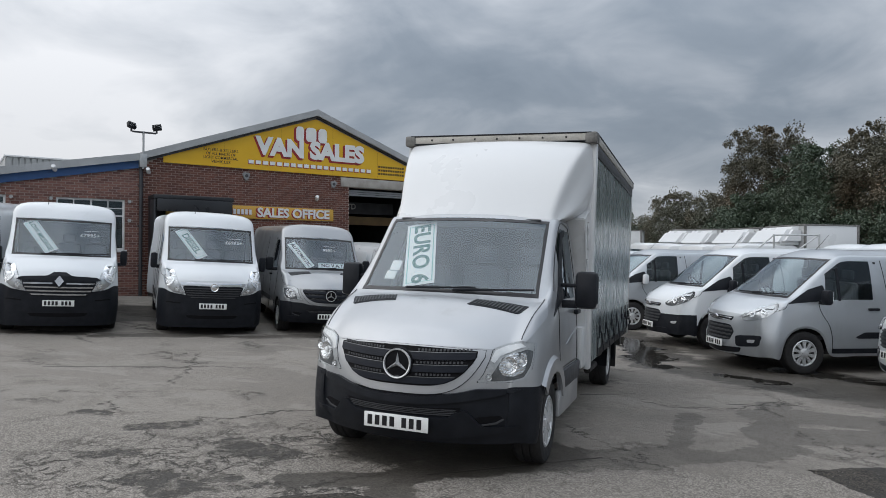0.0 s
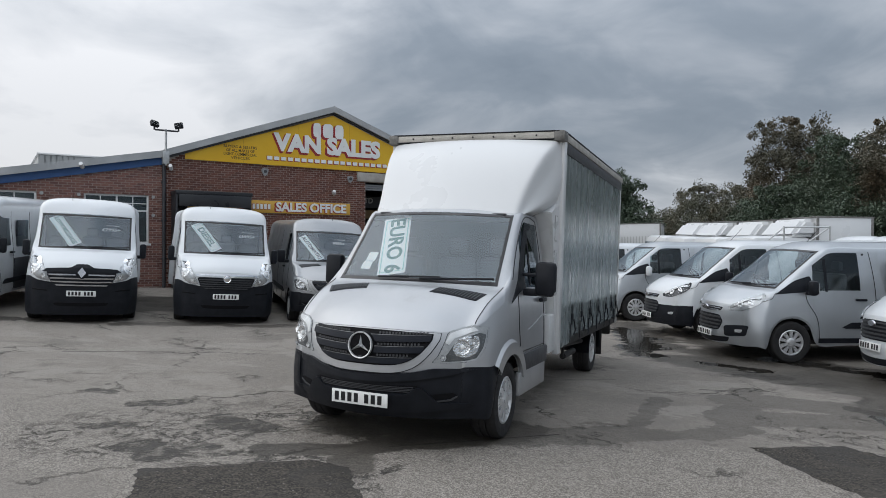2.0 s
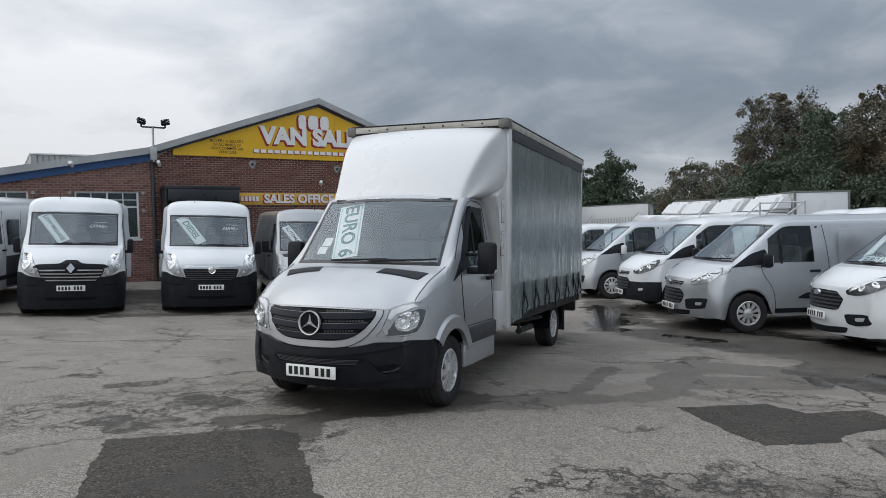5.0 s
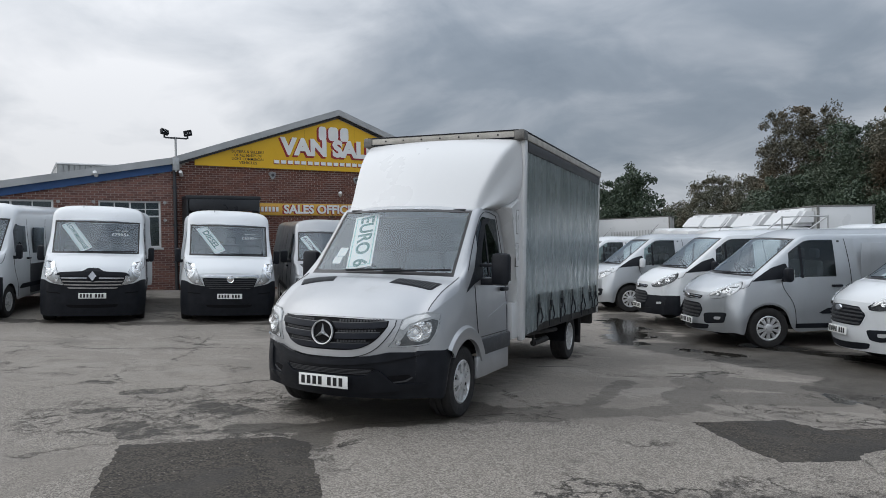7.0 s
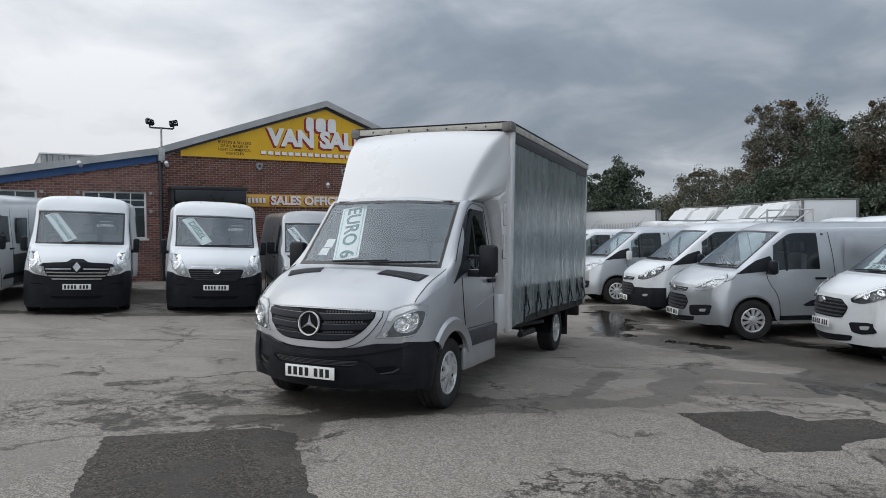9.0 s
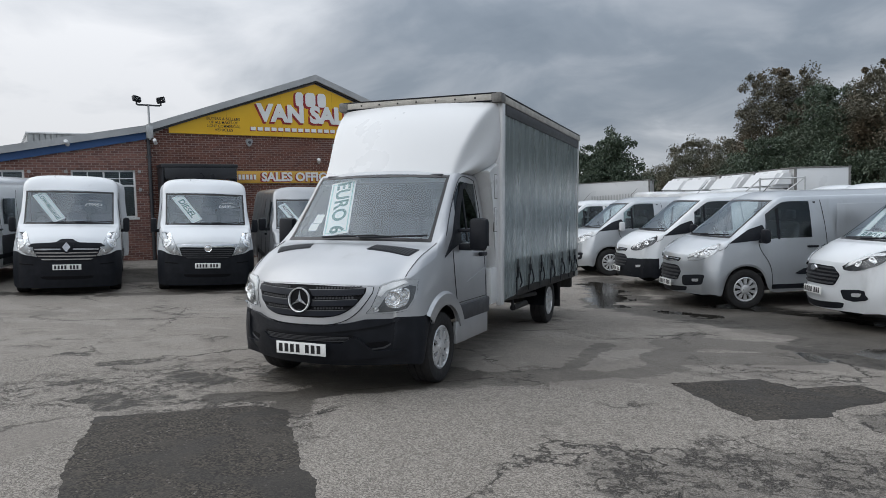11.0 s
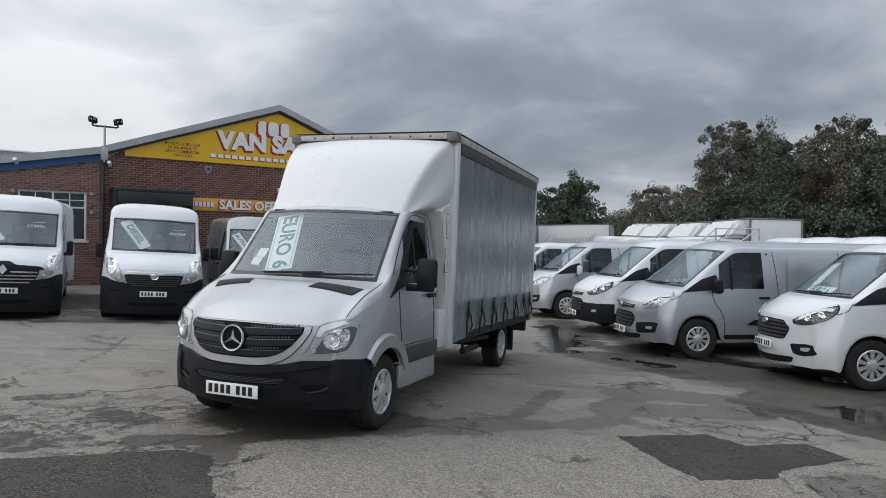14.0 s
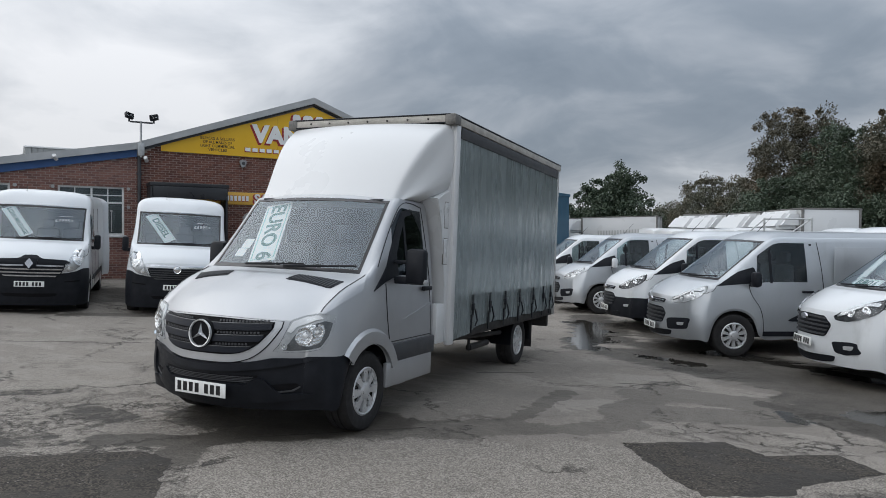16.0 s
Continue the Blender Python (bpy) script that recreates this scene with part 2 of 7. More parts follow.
def streak(m, a, b, r, wob, soft=0.16):
    """A stain along a line from a to b, with a wandering edge."""
    d = (b[0] - a[0], b[1] - a[1], 0.0)
    ll = d[0] ** 2 + d[1] ** 2 + 1e-6
    rel = vmath(m, "SUBTRACT", flatpos.outputs[0], (a[0], a[1], 0.0)).outputs[0]
    t = m.math("DIVIDE", vmath(m, "DOT_PRODUCT", rel, d).outputs["Value"], ll)
    t = m.math("MINIMUM", m.math("MAXIMUM", t, 0.0), 1.0)
    along = m.n.new("ShaderNodeVectorMath")
    along.operation = "SCALE"
    along.inputs[0].default_value = d
    m.l.new(t, along.inputs["Scale"])
    gap = vmath(m, "SUBTRACT", rel, along.outputs[0]).outputs[0]
    dist = vmath(m, "LENGTH", gap, None).outputs["Value"]
    return m.span(m.math("ADD", dist, wob), r * (1 - soft), r * (1 + soft), 1.0, 0.0)


def biggest(m, masks):
    v = masks[0]
    for k in masks[1:]:
        v = m.math("MAXIMUM", v, k)
    return v


def path_mask(m, points, r, wob, soft=0.16):
    """Streaks along a chain of points, as one mask."""
    return biggest(m, [streak(m, a, b, r, wob, soft) for a, b in zip(points, points[1:])])


large = m.noise(0.22, 6, 0.6, 0.7)
mids = m.noise(1.1, 7, 0.65, 0.6)
small = m.noise(7, 6, 0.7, 0.3)
mottle = m.noise(26, 5, 0.7)
grit = m.noise(95, 3, 0.75)
st = m.n.new("ShaderNodeTexVoronoi")
st.inputs["Scale"].default_value = 105
m.l.new(pos, st.inputs["Vector"])
stv = m.n.new("ShaderNodeSeparateColor")
m.l.new(st.outputs["Color"], stv.inputs[0])
stone = stv.outputs[0]
w_big = m.math("MULTIPLY", m.math("SUBTRACT", mids, 0.5), 1.6)
# stone shows where the binder has worn off
bare = m.span(m.math("ADD", m.math("MULTIPLY", mids, 0.6), m.math("MULTIPLY", large, 0.4)), 0.40, 0.60)
near = m.math("MAXIMUM", streak(m, (1.6, -1.6), (4.4, -0.4), 2.5, w_big, 0.10), streak(m, (-3.0, -0.6), (-0.6, -0.2), 1.3, w_big, 0.3))
bare = m.math("MAXIMUM", m.math("MULTIPLY", bare, 0.55), near)
isle = m.span(m.math("ADD", m.math("MULTIPLY", m.noise(0.55, 8, 0.62, 0.9, stretch=(0.8, 1.25, 1)), 0.85), m.math("MULTIPLY", small, 0.15)), 0.502, 0.514)
base = m.mix(m.span(large, 0.35, 0.65), (0.190, 0.170, 0.149), (0.240, 0.216, 0.190))
base = m.mix(m.math("MULTIPLY", isle, 0.55), base, (0.320, 0.291, 0.257))
base = m.mix(m.span(mids, 0.40, 0.68, 0, 0.50), base, (0.215, 0.191, 0.162))
base = m.mix(m.math("MULTIPLY", bare, 0.85), base, m.mix(m.span(stone, 0.0, 1.0), (0.132, 0.116, 0.099), (0.395, 0.359, 0.315)))
base = m.mix(m.math("MULTIPLY", m.span(grit, 0.50, 0.66, 0, 0.75), m.span(bare, 0.0, 1.0, 0.35, 1.0)), base, (0.050, 0.046, 0.041))
base = m.mix(m.math("MULTIPLY", m.span(mottle, 0.54, 0.68, 0, 0.45), m.span(bare, 0.0, 1.0, 0.5, 1.0)), base, (0.085, 0.077, 0.068))
base = m.mix(m.span(small, 0.56, 0.70, 0, 0.34), base, (0.085, 0.078, 0.070))
# flakes and cracks
warp = m.n.new("ShaderNodeVectorMath")
warp.operation = "ADD"
wob = m.n.new("ShaderNodeTexNoise")
wob.inputs["Scale"].default_value, wob.inputs["Detail"].default_value, wob.inputs["Roughness"].default_value = 2.2, 8, 0.7
m.l.new(pos, wob.inputs["Vector"])
m.l.new(pos, warp.inputs[0])
m.l.new(wob.outputs["Color"], warp.inputs[1])
cr = m.voronoi(0.6, "DISTANCE_TO_EDGE", vector=warp.outputs[0])
cr2 = m.voronoi(4.6, "DISTANCE_TO_EDGE", vector=warp.outputs[0])
w_mid = m.math("MULTIPLY", m.math("SUBTRACT", mids, 0.5), 1.5)
edge3 = m.math("MULTIPLY", m.math("SUBTRACT", m.noise(3.2, 8, 0.66, 0.7), 0.5), 0.42)
zone_a = m.span(m.noise(0.5, 4), 0.46, 0.60)
net = biggest(m, [streak(m, (-2.0, -0.6), (-0.9, 0.9), 0.70, w_mid, 0.4), streak(m, (4.6, 0.9), (4.9, 1.2), 0.25, edge3, 0.4), streak(m, (3.0, -0.8), (4.8, 0.1), 0.42, w_mid, 0.3), streak(m, (3.7, 2.75), (4.6, 2.5), 0.26, edge3, 0.3)])
zone_b = m.math("MAXIMUM", m.span(m.noise(0.42, 5, 0.6, 0.4), 0.58, 0.66), net)
crack = m.math("MULTIPLY", m.span(cr, 0.003, 0.016, 1, 0), zone_a)
crackb = m.math("MULTIPLY", m.span(cr2, 0.012, 0.075, 1, 0), m.math("MULTIPLY", zone_b, m.span(m.noise(2.4, 4), 0.40, 0.56)))
flake = m.math("MULTIPLY", m.span(m.noise(4.5, 8, 0.75, 0.6, stretch=(1.6, 0.8, 1)), 0.585, 0.635), m.math("MAXIMUM", zone_b, 0.12))
spots = biggest(m, [streak(m, (-3.60, 0.48), (-3.36, 0.50), 0.09, edge3, 0.1), streak(m, (-2.72, 0.22), (-2.40, 0.55), 0.11, edge3, 0.1), streak(m, (-2.42, -0.62), (-2.16, -0.36), 0.10, edge3, 0.1), streak(m, (-1.62, 0.20), (-1.12, 0.14), 0.17, edge3, 0.1), streak(m, (-1.58, -0.86), (-1.12, -0.66), 0.18, edge3, 0.1), streak(m, (-1.30, -1.02), (-0.75, -0.60), 0.10, edge3, 0.1)])
joints = biggest(m, [streak(m, (0.72, 4.19), (1.34, 4.65), 0.016, m.math("MULTIPLY", edge3, 0.05), 0.3), streak(m, (2.46, 4.51), (2.86, 4.61), 0.016, m.math("MULTIPLY", edge3, 0.05), 0.3), streak(m, (-6.2, 2.2), (-5.0, 3.1), 0.018, m.math("MULTIPLY", edge3, 0.06), 0.3), streak(m, (0.20, 0.15), (1.35, 1.28), 0.014, m.math("MULTIPLY", edge3, 0.05), 0.3)])
cracks = biggest(m, [crack, crackb, flake, m.math("MULTIPLY", spots, m.span(small, 0.36, 0.58)), joints])
base = m.mix(m.math("MULTIPLY", cracks, 0.82), base, (0.028, 0.026, 0.023))
# damp and standing water; the damp mask also holds shade under the truck's nose
edge = m.math("MULTIPLY", m.math("SUBTRACT", m.noise(1.3, 8, 0.66, 1.0, stretch=(0.7, 1.4, 1)), 0.5), 1.5)
edge2 = m.math("MULTIPLY", m.math("SUBTRACT", m.noise(2.6, 8, 0.68, 0.8), 0.5), 1.1)
# wet band, and a last streak that paints the bumper's shade onto the ground
strip_with_shade = biggest(m, [path_mask(m, [(0.18, -0.50), (0.0, -0.12), (0.18, 0.35)], 0.17, edge3), path_mask(m, [(-0.62, -0.40), (-0.15, -0.12), (0.25, 0.28)], 0.17, edge3), path_mask(m, [(0.15, 0.28), (0.55, 0.58), (0.98, 1.02)], 0.25, edge3), streak(m, (-0.5, 0.65), (0.85, 1.15), 0.46, edge2)])
moist = biggest(m, [path_mask(m, [(1.0, 0.98), (1.55, 1.36), (1.95, 1.72)], 0.30, edge3, 0.07), path_mask(m, [(1.95, 1.75), (1.98, 2.6), (2.06, 3.65)], 0.12, edge3, 0.07), path_mask(m, [(1.95, 1.75), (2.5, 1.95), (2.95, 2.5), (2.75, 3.05), (2.90, 3.6), (3.0, 4.7)], 0.20, edge3, 0.07), path_mask(m, [(2.9, 2.95), (3.45, 3.25), (4.2, 3.5)], 0.34, edge3, 0.07), path_mask(m, [(2.9, 4.0), (3.3, 4.15), (4.2, 4.05)], 0.36, edge3, 0.07), streak(m, (4.75, 0.95), (5.0, 1.15), 0.30, edge3, 0.07), m.math("MULTIPLY", streak(m, (3.2, -0.85), (4.9, -0.1), 0.48, edge3, 0.30), 0.75), streak(m, (-1.5, 0.12), (-1.2, 0.12), 0.22, edge3, 0.07)])
side_damp = biggest(m, [path_mask(m, [(4.55, 4.75), (5.05, 4.0), (5.6, 3.4)], 0.40, edge3), path_mask(m, [(2.7, 6.7), (3.6, 6.25), (4.2, 5.85), (5.2, 5.3), (5.7, 4.5)], 0.34, edge3), path_mask(m, [(2.5, 9.8), (3.6, 7.2), (4.3, 6.0)], 0.55, edge), path_mask(m, [(2.2, 7.2), (3.1, 6.4), (4.3, 5.75), (5.4, 4.3), (8.0, 3.2)], 0.64, edge), streak(m, (5.2, 5.0), (8.0, 3.4), 1.1, edge), path_mask(m, [(4.25, 4.15), (4.9, 3.55), (5.6, 3.0)], 0.24, edge3), streak(m, (1.9, 7.2), (2.3, 6.8), 0.14, edge2), streak(m, (2.8, 8.0), (6.4, 5.6), 0.85, edge), streak(m, (0.5, 11.9), (1.45, 8.7), 0.55, edge), streak(m, (1.0, 8.4), (1.4, 7.4), 0.28, edge2), streak(m, (-8.3, 5.4), (-4.6, 8.4), 0.30, edge), streak(m, (-12.0, 3.4), (-9.0, 5.2), 0.30, edge), streak(m, (-11, 8), (-7, 12), 1.6, edge)])
dry = streak(m, (3.55, 5.0), (4.12, 4.82), 0.20, edge3)
side_damp = m.math("MULTIPLY", side_damp, m.math("SUBTRACT", 1.0, m.math("MULTIPLY", dry, 0.85)))
stray = m.span(m.math("ADD", m.math("MULTIPLY", m.noise(0.5, 5, 0.55, 0.5, stretch=(0.7, 1.2, 1)), 0.75), m.math("MULTIPLY", mids, 0.25)), 0.575, 0.61, 0.0, 0.30)
stray = m.math("MULTIPLY", stray, m.math("SUBTRACT", 1.0, m.math("MULTIPLY", near, 0.8)))
damp = biggest(m, [strip_with_shade, m.math("MULTIPLY", moist, 0.60), side_damp, stray])
water = biggest(m, [streak(m, (0.55, 11.0), (1.35, 8.5), 0.34, edge, 0.08), streak(m, (5.2, 4.1), (6.6, 3.7), 0.32, edge2, 0.08), streak(m, (1.0, 8.6), (1.45, 7.5), 0.24, edge2, 0.08), streak(m, (4.3, 3.85), (4.45, 3.5), 0.10, edge3, 0.1), streak(m, (3.4, 8.0), (5.6, 6.4), 0.22, edge, 0.08), streak(m, (2.5, 7.0), (3.2, 6.5), 0.16, edge2, 0.1)])
base = m.mix(m.math("MULTIPLY", damp, m.span(mids, 0.35, 0.65, 0.92, 0.70)), base, (0.032, 0.026, 0.019))
base = m.mix(m.math("MULTIPLY", water, 0.8), base, (0.018, 0.017, 0.015))
rough = m.math("SUBTRACT", m.math("SUBTRACT", 0.92, m.math("MULTIPLY", damp, 0.22)), m.math("MULTIPLY", water, 0.60))
m.set(base, m.math("MAXIMUM", rough, 0.03), 0.0)
relief = m.math("ADD", m.math("ADD", m.math("ADD", m.math("MULTIPLY", stone, 0.5), m.math("MULTIPLY", mottle, 0.5)), m.math("MULTIPLY", small, 0.9)), m.math("MULTIPLY", cracks, -1.6))
bn = m.n.new("ShaderNodeBump")
bn.inputs["Distance"].default_value = 0.016
m.l.new(m.math("MULTIPLY", m.math("SUBTRACT", 1.0, water), 0.85), bn.inputs["Strength"])
m.l.new(relief, bn.inputs["Height"])
m.l.new(bn.outputs[0], m.b.inputs["Normal"])
yard_mat = m.m

m = Mat("tarmac_patch")
st = m.n.new("ShaderNodeTexVoronoi")
st.inputs["Scale"].default_value = 80
m.l.new(m.tc.outputs["Object"], st.inputs["Vector"])
stv = m.n.new("ShaderNodeSeparateColor")
m.l.new(st.outputs["Color"], stv.inputs[0])
wet = m.span(m.noise(1.3, 6, 0.6, 0.5), 0.45, 0.62)
c = m.mix(m.span(stv.outputs[0], 0.1, 0.95), (0.014, 0.012, 0.010), (0.080, 0.068, 0.054))
c = m.mix(m.span(stv.outputs[1], 0.985, 0.992, 0, 0.7), c, (0.22, 0.20, 0.18))
c = m.mix(m.span(m.noise(11, 6, 0.75), 0.54, 0.66, 0, 0.6), c, (0.018, 0.016, 0.013))
c = m.mix(m.span(m.noise(2.2, 6, 0.65), 0.46, 0.66, 0, 0.7), c, (0.062, 0.054, 0.045))
m.set(m.mix(m.math("MULTIPLY", wet, 0.7), c, (0.020, 0.017, 0.014)), m.span(wet, 0, 1, 0.95, 0.82))
m.bump(m.math("ADD", stv.outputs[0], m.math("MULTIPLY", m.noise(9, 4), 0.8)), 0.7, 0.012)
patch_mat = m.m


# ---- mesh helpers ----
def part(name, bm, material, parent=None, label="", shade=35):
    """Link a bmesh (or verts and faces) as one mesh object under a thing or part."""
    me = bpy.data.meshes.new(name)
    if isinstance(bm, tuple):
        me.from_pydata([tuple(q) for q in bm[0]], [], [tuple(q) for q in bm[1]])
    else:
        bmesh.ops.recalc_face_normals(bm, faces=bm.faces)
        bm.to_mesh(me)
        bm.free()
    if material:
        me.materials.append(material)
    if shade:
        me.shade_smooth()
        me.set_sharp_from_angle(angle=radians(shade))
    ob = new(name, me)
    if parent:
        ob.parent = parent
    if label:
        ob["label"] = label
    return ob


def thing(name, label, category, group="", kind="", m=None):
    ob = new(name)
    ob.empty_display_size = 0.1
    tagged(ob, label, category, group, kind)
    if m:
        ob.matrix_world = m
    return ob


def box(bm, lo, hi, bevel=0.0, m=None, seg=2):
    """An axis box from corner to corner, with rounded edges."""
    r = bmesh.ops.create_cube(bm, size=1)
    vs = r["verts"]
    size = [max(1e-4, b - a) for a, b in zip(lo, hi)]
    for q in vs:
        q.co = Vector((lo[i] + (q.co[i] + 0.5) * size[i] for i in range(3)))
    if bevel:
        es = list({e for q in vs for e in q.link_edges})
        r = bmesh.ops.bevel(bm, geom=es, offset=min(bevel, min(size) * 0.45), segments=seg, profile=0.5, affect="EDGES")
        vs = list({q for fc in r["faces"] for q in fc.verts} | {q for q in vs if q.is_valid})
    if m:
        bmesh.ops.transform(bm, matrix=m, verts=vs)
    return vs


def boxed(lo, hi, bevel=0.0, m=None):
    bm = bmesh.new()
    box(bm, lo, hi, bevel, m)
    return bm


def tube(bm, a, b, r, seg=10, r2=None):
    a, b = Vector(a), Vector(b)
    d = b - a
    res = bmesh.ops.create_cone(bm, cap_ends=True, segments=seg, radius1=r, radius2=r if r2 is None else r2, depth=d.length)
    bmesh.ops.transform(bm, matrix=Matrix.Translation((a + b) / 2) @ d.to_track_quat("Z", "Y").to_matrix().to_4x4(), verts=res["verts"])
    return res["verts"]


def lathe(bm, profile, seg=32, m=None):
    """Turn (radius, height along x) pairs round the x axis."""
    rings = []
    for r, h in profile:
        rings.append([bm.verts.new((h, r * math.cos(2 * math.pi * k / seg), r * math.sin(2 * math.pi * k / seg))) for k in range(seg)])
    for a, b in zip(rings, rings[1:]):
        for k in range(seg):
            bm.faces.new((a[k], a[(k + 1) % seg], b[(k + 1) % seg], b[k]))
    if m:
        bmesh.ops.transform(bm, matrix=m, verts=[q for r in rings for q in r])


def prism(bm, outline, depth, m=None):
    """A flat outline in x, z given thickness along y."""
    f = [bm.verts.new((x, 0, z)) for x, z in outline]
    g = [bm.verts.new((x, depth, z)) for x, z in outline]
    bm.faces.new(f)
    bm.faces.new(g[::-1])
    k = len(f)
    for i in range(k):
        bm.faces.new((f[i], f[(i + 1) % k], g[(i + 1) % k], g[i]))
    if m:
        bmesh.ops.transform(bm, matrix=m, verts=f + g)


def words(text, size, material, parent, m, depth=0.003, name="lettering", bold=0.0, squeeze=1.0, align="CENTER", label="", width=0.0):
    """Raised lettering in the built-in font, in the x, z plane of m, read from -y."""
    cu = bpy.data.curves.new("text", "FONT")
    cu.body, cu.size, cu.extrude, cu.align_x, cu.align_y, cu.offset = text, size, depth, align, "CENTER", bold
    cu.resolution_u = 3
    tmp = new("text", cu)
    bpy.context.view_layer.update()
    me = bpy.data.meshes.new_from_object(tmp.evaluated_get(bpy.context.evaluated_depsgraph_get()))
    bpy.data.objects.remove(tmp)
    if width:
        xs = [q.co.x for q in me.vertices]
        squeeze = width / (max(xs) - min(xs))
    me.transform(m @ pose(0, 0, 0, 90) @ Matrix.Diagonal((squeeze, 1, 1, 1)))
    me.materials.clear()
    me.materials.append(material)
    me.name = name
    ob = new(name, me)
    ob.parent = parent
    if label:
        ob["label"] = label
    return ob


def bars(parent, m, width, height, count, material, name="lettering_bar", depth=0.002, gap=0.3):
    """Plain bars in place of characters."""
    w = width / (count + gap * (count - 1))
    for i in range(count):
        x = -width / 2 + i * w * (1 + gap)
        part(name, boxed((x, -depth, -height / 2), (x + w, 0, height / 2), 0, m), material, parent, shade=0)


def shell(verts, faces, zones, levels=2, fixes=2):
    """Round a cage by subdivision, so that it still passes through its corners, and return each zone's own piece."""
    names = sorted(set(zones))
    target = np.array(verts, float)
    cage = target.copy()
    me = bpy.data.meshes.new("cage")
    me.from_pydata([tuple(q) for q in cage], [], faces)
    for _ in names:
        me.materials.append(None)
    me.polygons.foreach_set("material_index", [names.index(z) for z in zones])
    ob = new("cage", me)
    md = ob.modifiers.new("s", "SUBSURF")
    md.levels = md.render_levels = levels
    for k in range(fixes + 1):
        me.vertices.foreach_set("co", cage.ravel())
        me.update()
        ob.update_tag()
        bpy.context.view_layer.update()
        ev = ob.evaluated_get(bpy.context.evaluated_depsgraph_get()).to_mesh()
        co = np.empty(len(ev.vertices) * 3)
        ev.vertices.foreach_get("co", co)
        co = co.reshape(-1, 3)
        if k < fixes:
            cage += 0.8 * (target - co[: len(target)])
    got = {}
    for p in ev.polygons:
        got.setdefault(names[p.material_index], []).append(tuple(p.vertices))
    res = {}
    for z, fs in got.items():
        used = sorted({i for fc in fs for i in fc})
        idx = {i: k for k, i in enumerate(used)}
        res[z] = ([tuple(co[i]) for i in used], [tuple(idx[i] for i in fc) for fc in fs])
    bpy.data.objects.remove(ob)
    return res


from mathutils.bvhtree import BVHTree


def front(tree, pts):
    """Points given across and up, moved back onto the nose of a body."""
    out = []
    for x, z in pts:
        hit = tree.ray_cast(Vector((x, -3.0, z)), Vector((0, 1, 0)))[0]
        out.append(tuple(hit) if hit else (x, 0.1, z))
    return out


def skin_of(zones):
    """All pieces of a shell as one surface to lay trim on."""
    V, F = [], []
    for vs, fs in zones.values():
        k = len(V)
        V += vs
        F += [tuple(i + k for i in f) for f in fs]
    return BVHTree.FromPolygons([Vector(q) for q in V], F)


def rounded(points, n=3, k=0.5):
    """A closed outline with eased corners."""
    P = [Vector(q) for q in points]
    out = []
    m = len(P)
    for i in range(m):
        a, b, c = P[i - 1], P[i], P[(i + 1) % m]
        u, v = b.lerp(a, 0.5 * k), b.lerp(c, 0.5 * k)
        for j in range(n + 1):
            t = j / n
            out.append(u.lerp(b, t).lerp(b.lerp(v, t), t))
    return out


def laid(tree, points, lift=0.006, cuts=3, skirt=0.012, ease=0.4, flip=False):
    """A trim piece whose outline (points near a surface) is pressed onto it and stands proud by lift, with real edges."""
    P = rounded(points, 3, ease) if ease else [Vector(q) for q in points]
    if flip:
        P = [Vector((-q.x, q.y, q.z)) for q in P]
    bm = bmesh.new()
    ring = [bm.verts.new(q) for q in P]
    es = [bm.edges.new((ring[i - 1], ring[i])) for i in range(len(ring))]
    bmesh.ops.triangle_fill(bm, edges=es, use_beauty=True)
    for _ in range(cuts):
        long = [e for e in bm.edges if e.calc_length() > 0.07]
        if not long:
            break
        bmesh.ops.subdivide_edges(bm, edges=long, cuts=1)
        bmesh.ops.triangulate(bm, faces=bm.faces[:])
    for q in bm.verts:
        loc, nor, _, _ = tree.find_nearest(q.co)
        if nor.y > 0.2 and abs(nor.x) < 0.9 or (nor.x * q.co.x < -0.2):
            nor = -nor
        q.co = loc + nor * lift
    edge = [e for e in bm.edges if len(e.link_faces) == 1]
    r = bmesh.ops.extrude_edge_only(bm, edges=edge)
    for q in r["geom"]:
        if isinstance(q, bmesh.types.BMVert):
            loc, nor, _, _ = tree.find_nearest(q.co)
            if nor.y > 0.2 and abs(nor.x) < 0.9 or (nor.x * q.co.x < -0.2):
                nor = -nor
            q.co = loc - nor * skirt
    return bm


